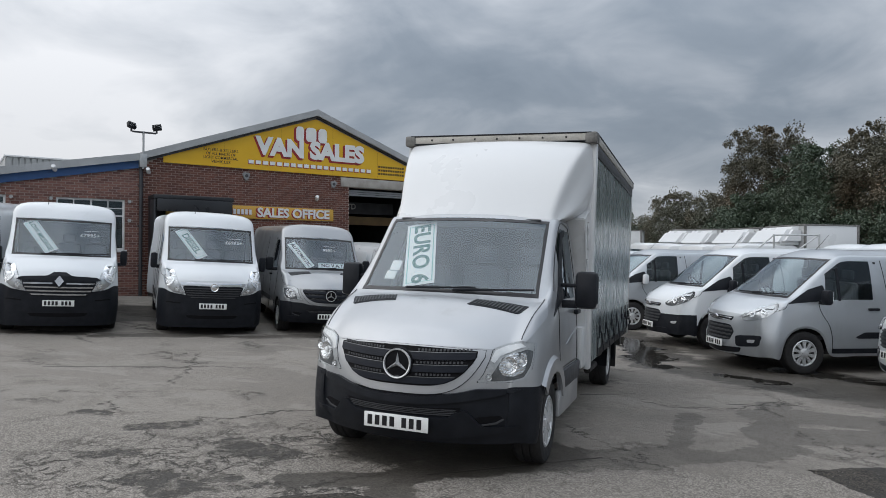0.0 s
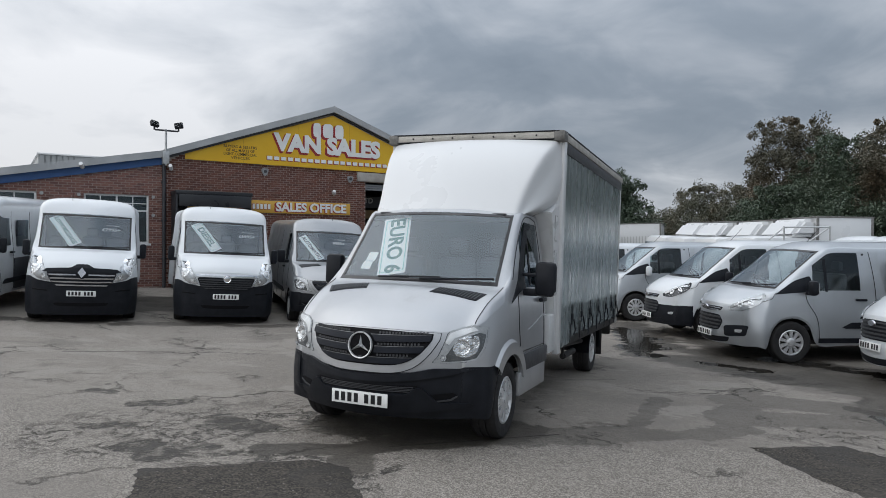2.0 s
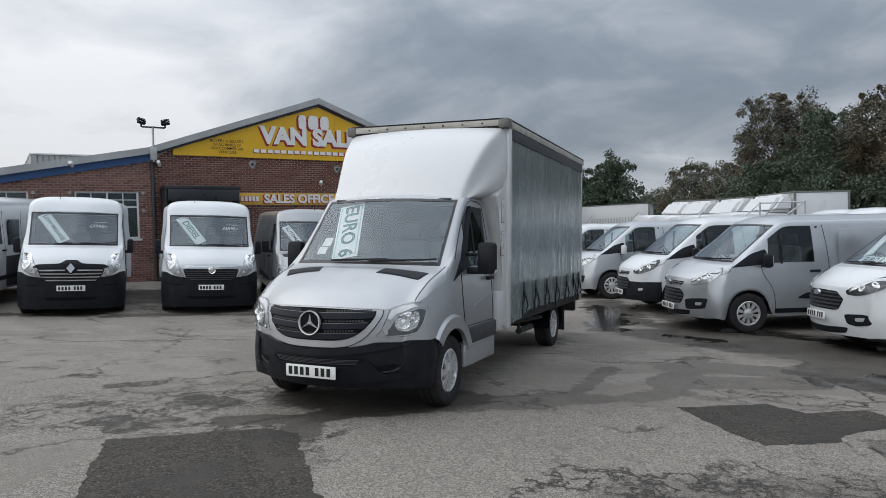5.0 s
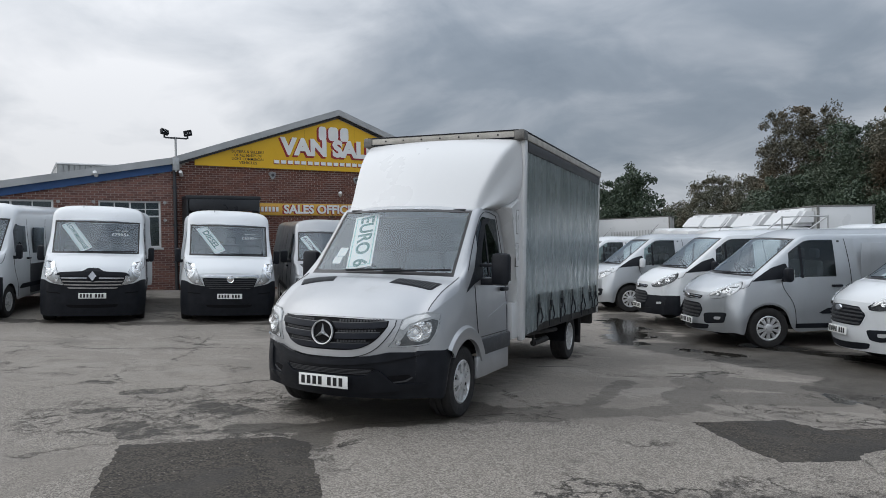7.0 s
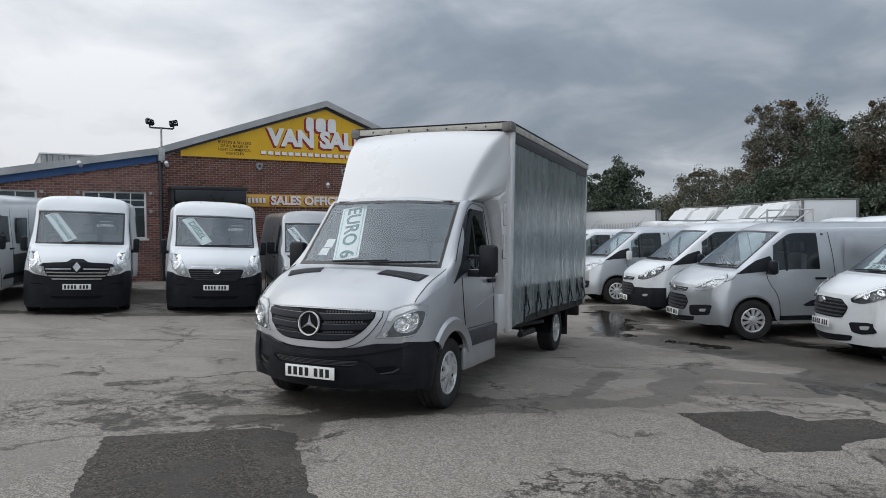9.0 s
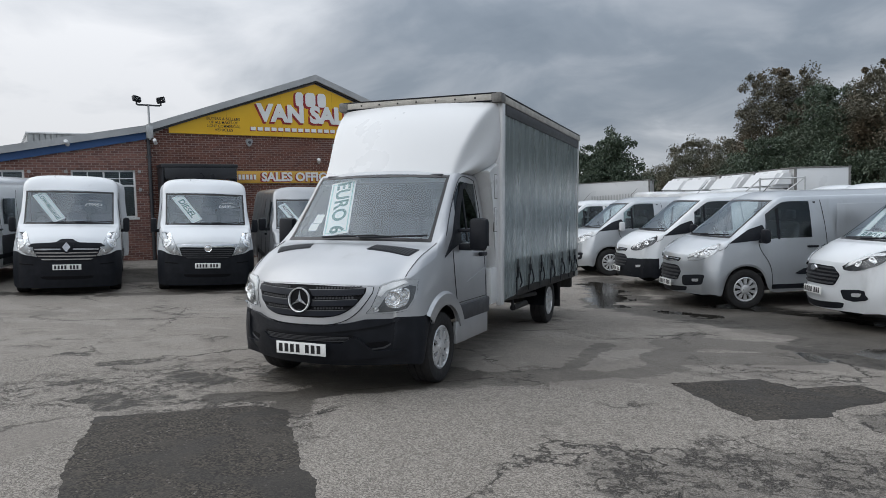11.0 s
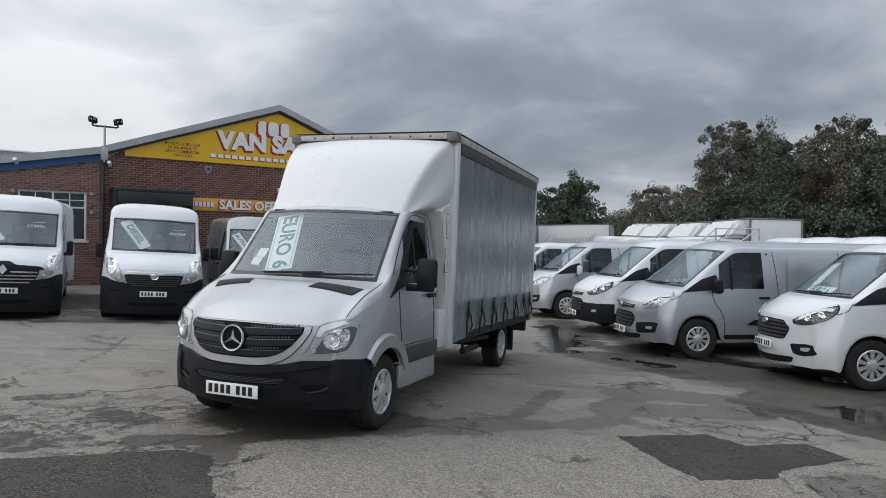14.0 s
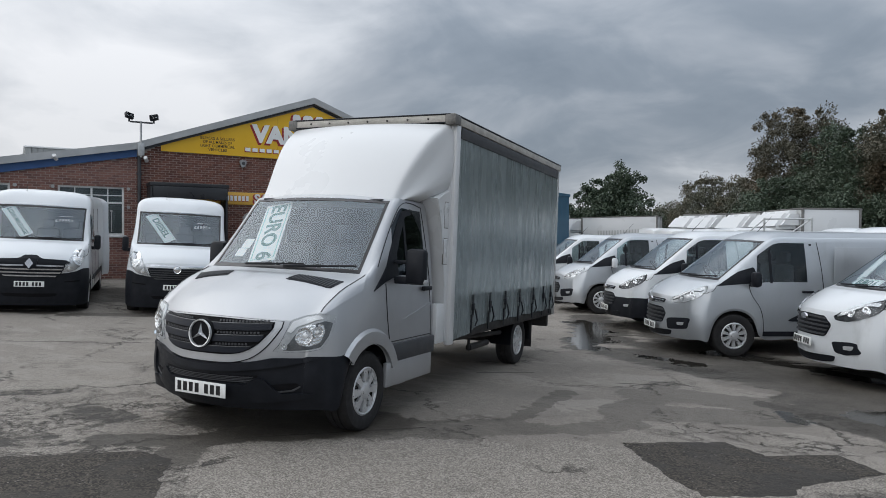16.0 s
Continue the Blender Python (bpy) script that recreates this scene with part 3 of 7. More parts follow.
def lamp(parent, tree, outline, side, bowls, base=None, inside=None, bulb=None, ease=0.3):
    """A headlight: bright housing, reflector bowls and a clear cover."""
    fl = side < 0
    h = part("headlight", laid(tree, outline, 0.004, ease=ease, flip=fl), base or lamp_silver, parent, "clear headlight")
    c = sum((Vector(q) for q in outline), Vector()) / len(outline)
    inner = [c.lerp(Vector(q), 0.90) + Vector((0, 0, -0.012)) for q in outline]
    part("lamp_gasket", laid(tree, [c.lerp(Vector(q), 1.035) for q in outline], 0.0015, ease=0.5, flip=fl), plastic, h)
    part("lamp_bezel", laid(tree, inner, 0.008, ease=ease, flip=fl), inside or lamp_dark, h)
    for u, v, r in bowls:
        a, b = Vector(outline[0]), Vector(outline[len(outline) // 2])
        p = c + Vector(u)
        ring = [p + Vector((r * math.cos(k * math.pi / 8) * 0.8, r * math.cos(k * math.pi / 8) * 0.45, r * math.sin(k * math.pi / 8))) for k in range(16)]
        part("reflector", laid(tree, ring, 0.026, ease=0, flip=fl), facet, h)
        ring = [p + Vector((r * 0.45 * math.cos(k * math.pi / 6) * 0.8, r * 0.45 * math.cos(k * math.pi / 6) * 0.45, r * 0.45 * math.sin(k * math.pi / 6))) for k in range(12)]
        part("bulb", laid(tree, ring, 0.030, ease=0, flip=fl), bulb or lamp_white, h)
    part("lens", laid(tree, outline, 0.030, ease=ease, flip=fl), lens_glass, h).visible_shadow = False
    return h


lamp_silver = plain("lamp_housing", (0.36, 0.37, 0.38), (0.52, 0.53, 0.54), 0.3, 0.2, 9)
lamp_dark = plain("lamp_bezel_grey", (0.10, 0.106, 0.112), (0.16, 0.166, 0.172), 0.22, 0.4, 12)
mf = Mat("faceted_reflector")
mf.set((0.70, 0.71, 0.72), 0.16, 0.8)
mf.bump(mf.voronoi(55), 0.45, 0.012)
facet = mf.m
lamp_white = plain("lamp_bulb_glass", (0.70, 0.71, 0.72), (0.78, 0.79, 0.80), 0.35, 0.0, 12)


def band(tree, lo, hi, x0, x1, lift, n=36, rows=3, skirt=0.02, taper=False):
    """A moulding across the nose between the curves lo(x) and hi(x), proud by lift, with edges that turn in."""
    bm = bmesh.new()
    g = []
    for i in range(n + 1):
        x = x0 + (x1 - x0) * i / n
        a, b = lo(x), hi(x)
        up = lift * (1 - abs(2 * i / n - 1) ** 6) + 0.002 if taper else lift
        col = []
        for j in range(-1, rows + 2):
            z = a + (b - a) * min(max(j, 0), rows) / rows
            hit, nor, _, _ = tree.ray_cast(Vector((x, -3.0, z)), Vector((0, 1, 0)))
            if nor.y > 0:
                nor = -nor
            col.append(bm.verts.new(hit + nor * (up if 0 <= j <= rows else -skirt)))
        g.append(col)
    for p, q in zip(g, g[1:]):
        for j in range(rows + 2):
            bm.faces.new((p[j], q[j], q[j + 1], p[j + 1]))
    bm.faces.new(g[0])
    bm.faces.new(g[-1][::-1])
    return bm


def grille(parent, tree, outline, slats, slat_mat, z0, z1, lift=0.006, label="black slatted front grille", holes=False):
    """A dark opening laid on the nose, crossed by slats cut to its outline."""
    g = part("grille", laid(tree, outline, lift, ease=0.35), plastic, parent, label)

    def half(z):
        xs = []
        m = len(outline)
        for i in range(m):
            a, b = Vector(outline[i - 1]), Vector(outline[i])
            if (a.z - z) * (b.z - z) < 0:
                xs.append(a.x + (b.x - a.x) * (z - a.z) / (b.z - a.z))
        return max(xs) if xs else 0

    y = sum(q[1] for q in outline) / len(outline)
    h = (z1 - z0) / slats
    for i in range(slats):
        za, zb = z0 + h * (i + 0.20), z0 + h * (i + 0.62)
        xa, xb = half(za) * 0.97, half(zb) * 0.97
        if min(xa, xb) < 0.05:
            continue
        n = 8
        pts = [(-xa + 2 * xa * k / n, y, za) for k in range(n + 1)] + [(xb - 2 * xb * k / n, y, zb) for k in range(n + 1)]
        part("slat", laid(tree, pts, lift + 0.016, ease=0, cuts=1), slat_mat, g)
    return g


def seam(tree, points, width=0.008, flip=False, lift=0.005, from_above=False):
    """A thin dark shut line along a polyline pressed onto a body."""
    P = [Vector(q) for q in points]
    for _ in range(2):
        P = [P[0]] + [q for a, b in zip(P, P[1:]) for q in (a.lerp(b, 0.25), a.lerp(b, 0.75))] + [P[-1]]
    fine = []
    for a, b in zip(P, P[1:]):
        k = max(1, int((b - a).length / 0.06))
        fine += [a.lerp(b, i / k) for i in range(k)]
    fine.append(P[-1])
    V, F = [], []
    for i, q in enumerate(fine):
        if flip:
            q = Vector((-q.x, q.y, q.z))
        d = (fine[min(i + 1, len(fine) - 1)] - fine[max(i - 1, 0)]).normalized()
        if flip:
            d.x = -d.x
        loc, nor, _, _ = tree.ray_cast(Vector((q.x, q.y, 3.0)), Vector((0, 0, -1))) if from_above else tree.find_nearest(q)
        if nor.dot(Vector((loc.x, -0.2 if loc.y < 0.9 else 0.0, 0.35))) < 0:
            nor = -nor
        w = nor.cross(d).normalized() * width / 2
        V += [loc + w + nor * lift, loc - w + nor * lift, loc + w - nor * 0.01, loc - w - nor * 0.01]
    for i in range(len(fine) - 1):
        a, b = 4 * i, 4 * i + 4
        F += [(a, a + 1, b + 1, b), (a + 2, a, b, b + 2), (a + 1, a + 3, b + 3, b + 1)]
    return V, F


def screen_point(P, x, k):
    b = P.get("bow", 0.14)
    return Vector((x, P["y_cowl"] + (P["y_head"] - P["y_cowl"]) * k - b * (1 - (x / (0.9 * P["W"])) ** 2), P["z_cowl"] + (P["z_head"] - P["z_cowl"]) * k + 0.02))


def screen_border(parent, P, tree):
    """The black printed edge of a windscreen."""
    W = P["W"]
    w = lambda k: 0.84 * W * (1 - k) + (P.get("x_top", 0.86) - 0.07) * W * k
    n = 10
    strips = [
        [screen_point(P, -w(0) + 2 * w(0) * i / n, 0.0) for i in range(n + 1)] + [screen_point(P, w(0) - 2 * w(0) * i / n, 0.05) for i in range(n + 1)],
        [screen_point(P, -w(1) + 2 * w(1) * i / n, 0.955) for i in range(n + 1)] + [screen_point(P, w(1) - 2 * w(1) * i / n, 1.0) for i in range(n + 1)]]
    for s in (1, -1):
        strips.append([screen_point(P, s * (w(i / 6) - 0.03), i / 6) for i in range(7)] + [screen_point(P, s * w(1 - i / 6), 1 - i / 6) for i in range(7)])
    for q in strips:
        part("screen_border", laid(tree, q, 0.003, 1, ease=0, skirt=0.004), ink_black, parent, shade=60)


# ---- ground ----
PATCH_A = [(-1.13, -1.27), (-0.16, -0.50), (0.19, -0.50), (0.42, -0.82), (0.62, -1.06), (0.9, -1.39), (1.3, -1.78), (1.9, -2.9), (0.6, -3.2), (0.0, -2.5), (-0.67, -1.79)]
PATCH_B = [(2.97, 1.78), (3.79, 2.30), (4.12, 1.99), (4.67, 2.37), (5.03, 1.95), (4.34, 1.31), (4.27, 1.04), (3.73, 0.70)]


def axis(lo, hi, fine_lo, fine_hi, step):
    a = list(np.arange(fine_lo, fine_hi + 1e-6, step))
    d = step
    while a[-1] < hi:
        d *= 1.35
        a.append(a[-1] + d)
    d = step
    while a[0] > lo:
        d *= 1.35
        a.insert(0, a[0] - d)
    return a


def build_ground():
    xs, ys = axis(-900, 900, -22, 22, 0.5), axis(-900, 900, -10, 34, 0.5)
    vs = [(x, y, ground(x, y) + 0.012 * noise.noise((x * 0.4, y * 0.4, 0))) for y in ys for x in xs]
    k = len(xs)
    fs = [(j * k + i, j * k + i + 1, (j + 1) * k + i + 1, (j + 1) * k + i) for j in range(len(ys) - 1) for i in range(k - 1)]
    ob = part("ground", (vs, fs), yard_mat, shade=180)
    tagged(ob, "worn grey concrete and tarmac sales yard, cracked and damp", "ground", kind="structure")


def height(x, y):
    return ground(x, y) + 0.012 * noise.noise((x * 0.4, y * 0.4, 0))


build_ground()


def tarmac_patch(corners, label):
    """A repair laid a few millimetres proud, with a ragged edge."""
    n = len(corners)
    ring = []
    for i in range(n):
        a, b = Vector(corners[i]), Vector(corners[(i + 1) % n])
        k = max(2, int((b - a).length / 0.035))
        side = Vector((-(b - a).y, (b - a).x)).normalized()
        for j in range(k):
            q = a.lerp(b, j / k)
            ring.append(q + side * 0.03 * noise.noise((q.x * 5, q.y * 5, 3)) + side * 0.05 * noise.noise((q.x * 1.3, q.y * 1.3, 8)) + side * 0.028 * noise.noise((q.x * 17, q.y * 17, 5)))
    mid = sum(ring, Vector((0, 0))) / len(ring)
    vs, fs, lev = [], [], 10
    for l in range(lev + 1):
        for q in ring:
            p = mid.lerp(q, 1 - l / lev * 0.96)
            vs.append((p.x, p.y, height(p.x, p.y) + (0.001 if l == 0 else 0.007)))
    k = len(ring)
    for l in range(lev):
        for i in range(k):
            fs.append((l * k + i, l * k + (i + 1) % k, (l + 1) * k + (i + 1) % k, (l + 1) * k + i))
    fs.append(tuple(lev * k + i for i in range(k)))
    tagged(part("tarmac_patch", (vs, fs), patch_mat, shade=180), label, "tarmac patch", "patches in the yard", "structure")


tarmac_patch(PATCH_A, "dark damp tarmac repair patch with ragged edges")
tarmac_patch(PATCH_B, "dark notched tarmac repair patch in pale concrete")


def seat_on(x, y, rz, z=0.0):
    """The pose of a vehicle whose nose stands at x, y and whose tail points along its turned +y axis, resting on the slope."""
    t = radians(rz)
    ax = Vector((-math.sin(t), math.cos(t)))
    c = Vector((x, y)) + ax * 2.4
    e = 1.2
    nx = (height(c.x + e, c.y) - height(c.x - e, c.y)) / (2 * e)
    ny = (height(c.x, c.y + e) - height(c.x, c.y - e)) / (2 * e)
    nrm = Vector((-nx, -ny, 1)).normalized()
    yy = Vector((ax.x, ax.y, 0))
    yy = (yy - nrm * yy.dot(nrm)).normalized()
    xx = yy.cross(nrm)
    m = Matrix((xx, yy, nrm)).transposed().to_4x4()
    top = Vector((c.x, c.y, height(c.x, c.y)))
    m.translation = top - yy * 2.4 + nrm * z
    return m


# ---- sales building ----
FD = Vector((math.cos(radians(56)), math.sin(radians(56)), 0))
FACADE = Matrix(((FD.x, -FD.y, 0, -14.05), (FD.y, FD.x, 0, 11.48), (0, 0, 1, 0), (0, 0, 0, 1)))
# in its frame x runs along the front, y into the building, z up

WALL_TOP_LOW = lambda s: 4.34 + (s - 0.46) * 0.19
RIDGE = (6.25, 6.50)
EAVE_R = 12.0


def gable_top(s):
    """Upper edge of the brick under the roof sheets."""
    if s < 0.5:
        return 4.28 + (s - 0.46) * 0.19
    if s < RIDGE[0]:
        return 4.42 + (s - 0.5) * (RIDGE[1] - 4.42) / (RIDGE[0] - 0.5)
    return RIDGE[1] - (s - RIDGE[0]) * 0.365


OPENINGS = [(-1.78, 0.04, 1.70, 3.20), (-5.2, -3.0, 1.70, 3.20), (7.6, 11.0, 0.0, 4.02), (0.78, 3.0, 0.0, 3.3)]


def wall_panel(bm, s0, s1, top, holes, y0, y1):
    """A thick wall in strips, leaving openings through it."""
    cuts = sorted({s0, s1, *[h for o in holes for h in o[:2] if s0 < h < s1], *[k for k in (0.5, RIDGE[0]) if s0 < k < s1]})
    for a, b in zip(cuts, cuts[1:]):
        levels = [(-0.3, None)]
        inside = [o for o in holes if o[0] <= a + 1e-6 and o[1] >= b - 1e-6]
        spans, z = [], -0.3
        for o in sorted(inside, key=lambda o: o[2]):
            if o[2] > z:
                spans.append((z, o[2]))
            z = o[3]
        for lo, hi in spans:
            box(bm, (a, y0, lo), (b, y1, hi))
        vs = [bm.verts.new(q) for q in ((a, y0, z), (b, y0, z), (b, y0, top(b - 1e-4)), (a, y0, top(a + 1e-4)), (a, y1, z), (b, y1, z), (b, y1, top(b - 1e-4)), (a, y1, top(a + 1e-4)))]
        for q in ((0, 1, 2, 3), (5, 4, 7, 6), (4, 0, 3, 7), (1, 5, 6, 2), (3, 2, 6, 7), (4, 5, 1, 0)):
            bm.faces.new([vs[i] for i in q])


def build_building():
    h = thing("sales_building", "red brick van sales building with yellow gable sign", "building", kind="structure", m=FACADE)
    bm = bmesh.new()
    wall_panel(bm, -14.0, 0.5, gable_top, OPENINGS, 0.02, 0.28)
    wall_panel(bm, 0.5, EAVE_R, gable_top, OPENINGS, 0.02, 0.28)
    part("wall", bm, mortar, h, shade=0)
    # side and back walls close the building
    bm = bmesh.new()
    box(bm, (-14.0, 0.28, -0.3), (-13.75, 20, 1.5))
    box(bm, (EAVE_R - 0.25, 0.28, -0.6), (EAVE_R, 20, 4.35))
    box(bm, (-14.0, 20, -0.6), (EAVE_R, 20.25, 4.0))
    part("side_wall", bm, mortar, h, shade=0)
    # roofs
    for name, a, b, za, zb in (("low_roof", -14.2, 0.5, 4.62 + (-14.2 - 0.47) * 0.19, 4.62), ("gable_roof", 0.42, RIDGE[0], 4.62, RIDGE[1] + 0.14), ("gable_roof", RIDGE[0], EAVE_R + 0.2, RIDGE[1] + 0.14, RIDGE[1] + 0.14 - (EAVE_R + 0.2 - RIDGE[0]) * 0.365)):
        bm = bmesh.new()
        k = max(3, int((b - a) / 0.18))
        for i in range(k):
            x0, x1 = a + (b - a) * i / k, a + (b - a) * (i + 1) / k
            z0, z1 = za + (zb - za) * i / k, za + (zb - za) * (i + 1) / k
            vs = [bm.verts.new(q) for q in ((x0, -0.14, z0 - 0.13), (x1, -0.14, z1 - 0.13), (x1, -0.14, z1), (x0, -0.14, z0), (x0, 20, z0 - 0.13), (x1, 20, z1 - 0.13), (x1, 20, z1), (x0, 20, z0))]
            for q in ((0, 1, 2, 3), (3, 2, 6, 7), (1, 0, 4, 5), (5, 4, 7, 6)):
                bm.faces.new([vs[j] for j in q])
        bmesh.ops.remove_doubles(bm, verts=bm.verts, dist=1e-4)
        part(name, bm, roof_grey, h, "grey profiled roof sheeting with a pale verge", shade=20)
        bm = bmesh.new()
        vs = [bm.verts.new(q) for q in ((a, -0.20, za - 0.20), (b, -0.20, zb - 0.20), (b, -0.20, zb + 0.015), (a, -0.20, za + 0.015), (a, -0.142, za - 0.20), (b, -0.142, zb - 0.20), (b, -0.142, zb + 0.015), (a, -0.142, za + 0.015))]
        for q in ((0, 1, 2, 3), (3, 2, 6, 7), (1, 0, 4, 5), (5, 4, 7, 6), (0, 3, 7, 4), (1, 5, 6, 2)):
            bm.faces.new([vs[j] for j in q])
        part("verge_flashing", bm, verge_grey, h, "pale grey roof edge flashing", shade=0)
    # blue board under the low roof
    bm = bmesh.new()
    za, zb = 4.44 + (-14.2 - 0.47) * 0.19, 4.44
    for x0, x1, z0, z1 in ((-14.2, 0.44, za, zb),):
        vs = [bm.verts.new(q) for q in ((x0, -0.07, z0 - 0.25), (x1, -0.07, z1 - 0.25), (x1, -0.07, z1), (x0, -0.07, z0), (x0, 0.02, z0 - 0.25), (x1, 0.02, z1 - 0.25), (x1, 0.02, z1), (x0, 0.02, z0))]
        for q in ((0, 1, 2, 3), (3, 2, 6, 7), (1, 0, 4, 5), (1, 5, 6, 2), (4, 0, 3, 7)):
            bm.faces.new([vs[j] for j in q])
    part("fascia_board", bm, blue_fascia, h, "faded blue painted fascia board")
    # dark rafters' edge under the gable roof
    bm = bmesh.new()
    for a, b in (((0.5, 4.46), (RIDGE[0], RIDGE[1] - 0.02)), ((RIDGE[0], RIDGE[1] - 0.02), (EAVE_R, RIDGE[1] - 0.02 - (EAVE_R - RIDGE[0]) * 0.365))):
        vs = [bm.verts.new((x, y, z + d)) for y in (-0.10, 0.02) for (x, z), d in ((a, -0.09), (b, -0.09), (b, 0.02), (a, 0.02))]
        for q in ((0, 1, 2, 3), (7, 6, 5, 4), (4, 5, 1, 0), (3, 2, 6, 7)):
            bm.faces.new([vs[j] for j in q])
    part("verge_board", bm, plastic_grey, h)
    # windows
    for s0, s1, z0, z1 in OPENINGS[:2]:
        w = part("window", boxed((s0 - 0.04, -0.03, z0 - 0.07), (s1 + 0.06, 0.14, z0 - 0.002), 0.01), frame_white, h, "white framed office window with bars")
        fr = bmesh.new()
        n = 4
        f = 0.055
        for a in (s0, (s0 + s1) / 2 - f / 2, s1 - f):
            box(fr, (a, 0.06, z0), (a + f, 0.13, z1), 0.006)
        for z in (z0, z0 + 0.98, z1 - f):
            box(fr, (s0 + f, 0.062, z), (s1 - f, 0.128, z + f), 0.006)
        for a in ((s0 * 3 + s1) / 4, (s0 + 3 * s1) / 4):
            box(fr, (a - 0.015, 0.07, z0), (a + 0.015, 0.12, z1), 0.003)
        box(fr, (s0 + f, 0.072, z0 + 1.22), (s1 - f, 0.118, z0 + 1.25), 0.003)
        part("window_frame", fr, frame_white, w)
        part("pane", boxed((s0 + 0.02, 0.09, z0 + 0.02), (s1 - 0.02, 0.096, z1 - 0.02)), window_glass, w, shade=0).visible_shadow = False
        gr = bmesh.new()
        for i in range(1, 5):
            x = s0 + (s1 - s0) * i / 5
            tube(gr, (x, -0.01, z0 + 0.1), (x, -0.01, z0 + 0.75), 0.012, 6)
            box(gr, (x - 0.03, -0.016, z0 + 0.72), (x + 0.03, -0.004, z0 + 0.78))
        part("window_bars", gr, steel, w)
        bl = bmesh.new()
        for i in range(22):
            z = z0 + 0.08 + i * (z1 - z0 - 0.1) / 22
            box(bl, (s0 + 0.05, 0.19, z), (s1 - 0.05, 0.20, z + 0.048))
        part("blind", bl, plain_blind, w, "pale slatted blind", shade=0)
        for sx in (s0 - 0.14, s1 + 0.12):
            for zz in (z1 - 0.05, z1 - 0.62):
                bolt = bmesh.new()
                lathe(bolt, [(0.0, -0.07), (0.05, -0.07), (0.055, -0.02), (0.03, 0.02), (0.03, 0.1)], 10, Matrix.Translation((sx, 0, zz)) @ pose(0, 0, 0, 0, 0, 90))
                part("wall_cap", bolt, steel, h)
    # lobby behind the porch and workshop behind the big door, indoor shade painted near-black
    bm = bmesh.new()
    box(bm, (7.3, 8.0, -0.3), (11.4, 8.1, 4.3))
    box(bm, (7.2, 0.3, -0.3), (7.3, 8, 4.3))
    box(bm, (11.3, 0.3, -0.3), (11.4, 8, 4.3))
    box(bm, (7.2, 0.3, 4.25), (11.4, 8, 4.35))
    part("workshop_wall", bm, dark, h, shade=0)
    part("shutter", shutter(7.62, 11.0, 3.72, 4.02), shutter_mat, h, "half-lowered grey roller shutter")
    part("lintel", boxed((7.25, -0.05, 4.03), (11.9, 0.02, 4.36), 0.01), concrete, h, "stained pale concrete lintel")
    ob = part("hanging_sign", boxed((8.0, 1.5, 3.15), (10.4, 1.54, 3.6), 0.005), dark, h, "faded sign inside the workshop")
    words("LTD", 0.3, plastic_grey_sign, ob, Matrix.Translation((8.42, 1.49, 3.42)), 0.01, bold=0.006)
    part("hanging_sign", boxed((7.7, 1.5, 2.72), (10.6, 1.55, 3.05), 0.005), old_board, h, "brown weathered board inside the workshop")
    # gable sign
    sg = thing("gable_sign", "large yellow gable sign with white and red lettering", "sign", m=FACADE)
    bm = bmesh.new()
    lo = 4.41
    top = lambda s: min(4.62 + (s - 1.12) * (6.33 - 4.62) / (RIDGE[0] - 1.12), 6.33 - (s - RIDGE[0]) * 0.365)
    prism(bm, [(1.12, lo), (10.35, lo - 0.02), (10.35, top(10.35)), (RIDGE[0], 6.33), (1.12, 4.60)], -0.05, Matrix.Translation((0, 0.0, 0)))
    part("panel", bm, sign_yellow, sg, "yellow painted sheet panel", shade=0)
    for s in (3.0, 4.95, 6.9, 8.75):
        part("panel_joint", boxed((s, -0.053, lo + 0.01), (s + 0.008, -0.05, top(s) - 0.05)), joint_yellow, sg, shade=0)
    # the two words, with their red shadow
    for dx, dy, dz, mat, b in ((-0.06, -0.056, -0.055, sign_red, 0.055), (0, -0.068, 0, white_ink, 0.044)):
        words("VAN SALES", 0.80, mat, sg, Matrix.Translation((6.13 + dx, dy, 5.19 + dz)), 0.004, "letter_shadow" if dx else "lettering", b, width=4.15)
    # the firm's mark, as plain shapes
    for mat, dx, dy, dz, g in ((sign_red, -0.05, -0.056, -0.05, 0.03), (white_ink, 0, -0.066, 0, 0.0)):
        bm = bmesh.new()
        for x, w in ((5.64, 0.15), (6.06, 0.20), (6.50, 0.17)):
            k = 12
            ring = [(x + dx + (w + g) * math.copysign(abs(math.cos(2 * math.pi * i / k + 0.26)) ** 0.55, math.cos(2 * math.pi * i / k + 0.26)), 5.755 + dz + (0.255 + g) * math.copysign(abs(math.sin(2 * math.pi * i / k + 0.26)) ** 0.55, math.sin(2 * math.pi * i / k + 0.26))) for i in range(k)]
            prism(bm, ring, 0.006, Matrix.Translation((0, dy, 0)))
        part("mark", bm, mat, sg)
    bars(sg, Matrix.Translation((6.12, -0.051, 4.64)), 4.65, 0.15, 19, sign_red, "web_address_bar", 0.006, 0.30)
    bars(sg, Matrix.Translation((6.14, -0.058, 4.65)), 4.65, 0.12, 19, white_ink, "web_address_bar", 0.006, 0.38)
    for i, txt in enumerate(("BUYERS & SELLERS", "OF ALL MAKES OF", "LIGHT COMMERCIAL", "VEHICLES")):
        words(txt, 0.132, ink_black, sg, Matrix.Translation((2.90, -0.052, 4.935 - i * 0.125)), 0.002, bold=0.0005, width=(1.12, 0.95, 1.12, 0.62)[i])
    for i in range(3):
        bars(sg, Matrix.Translation((9.35, -0.05, 4.85 - i * 0.13)), 1.12, 0.075, 11, ink_black, "phone_number_bar", 0.003, 0.45)
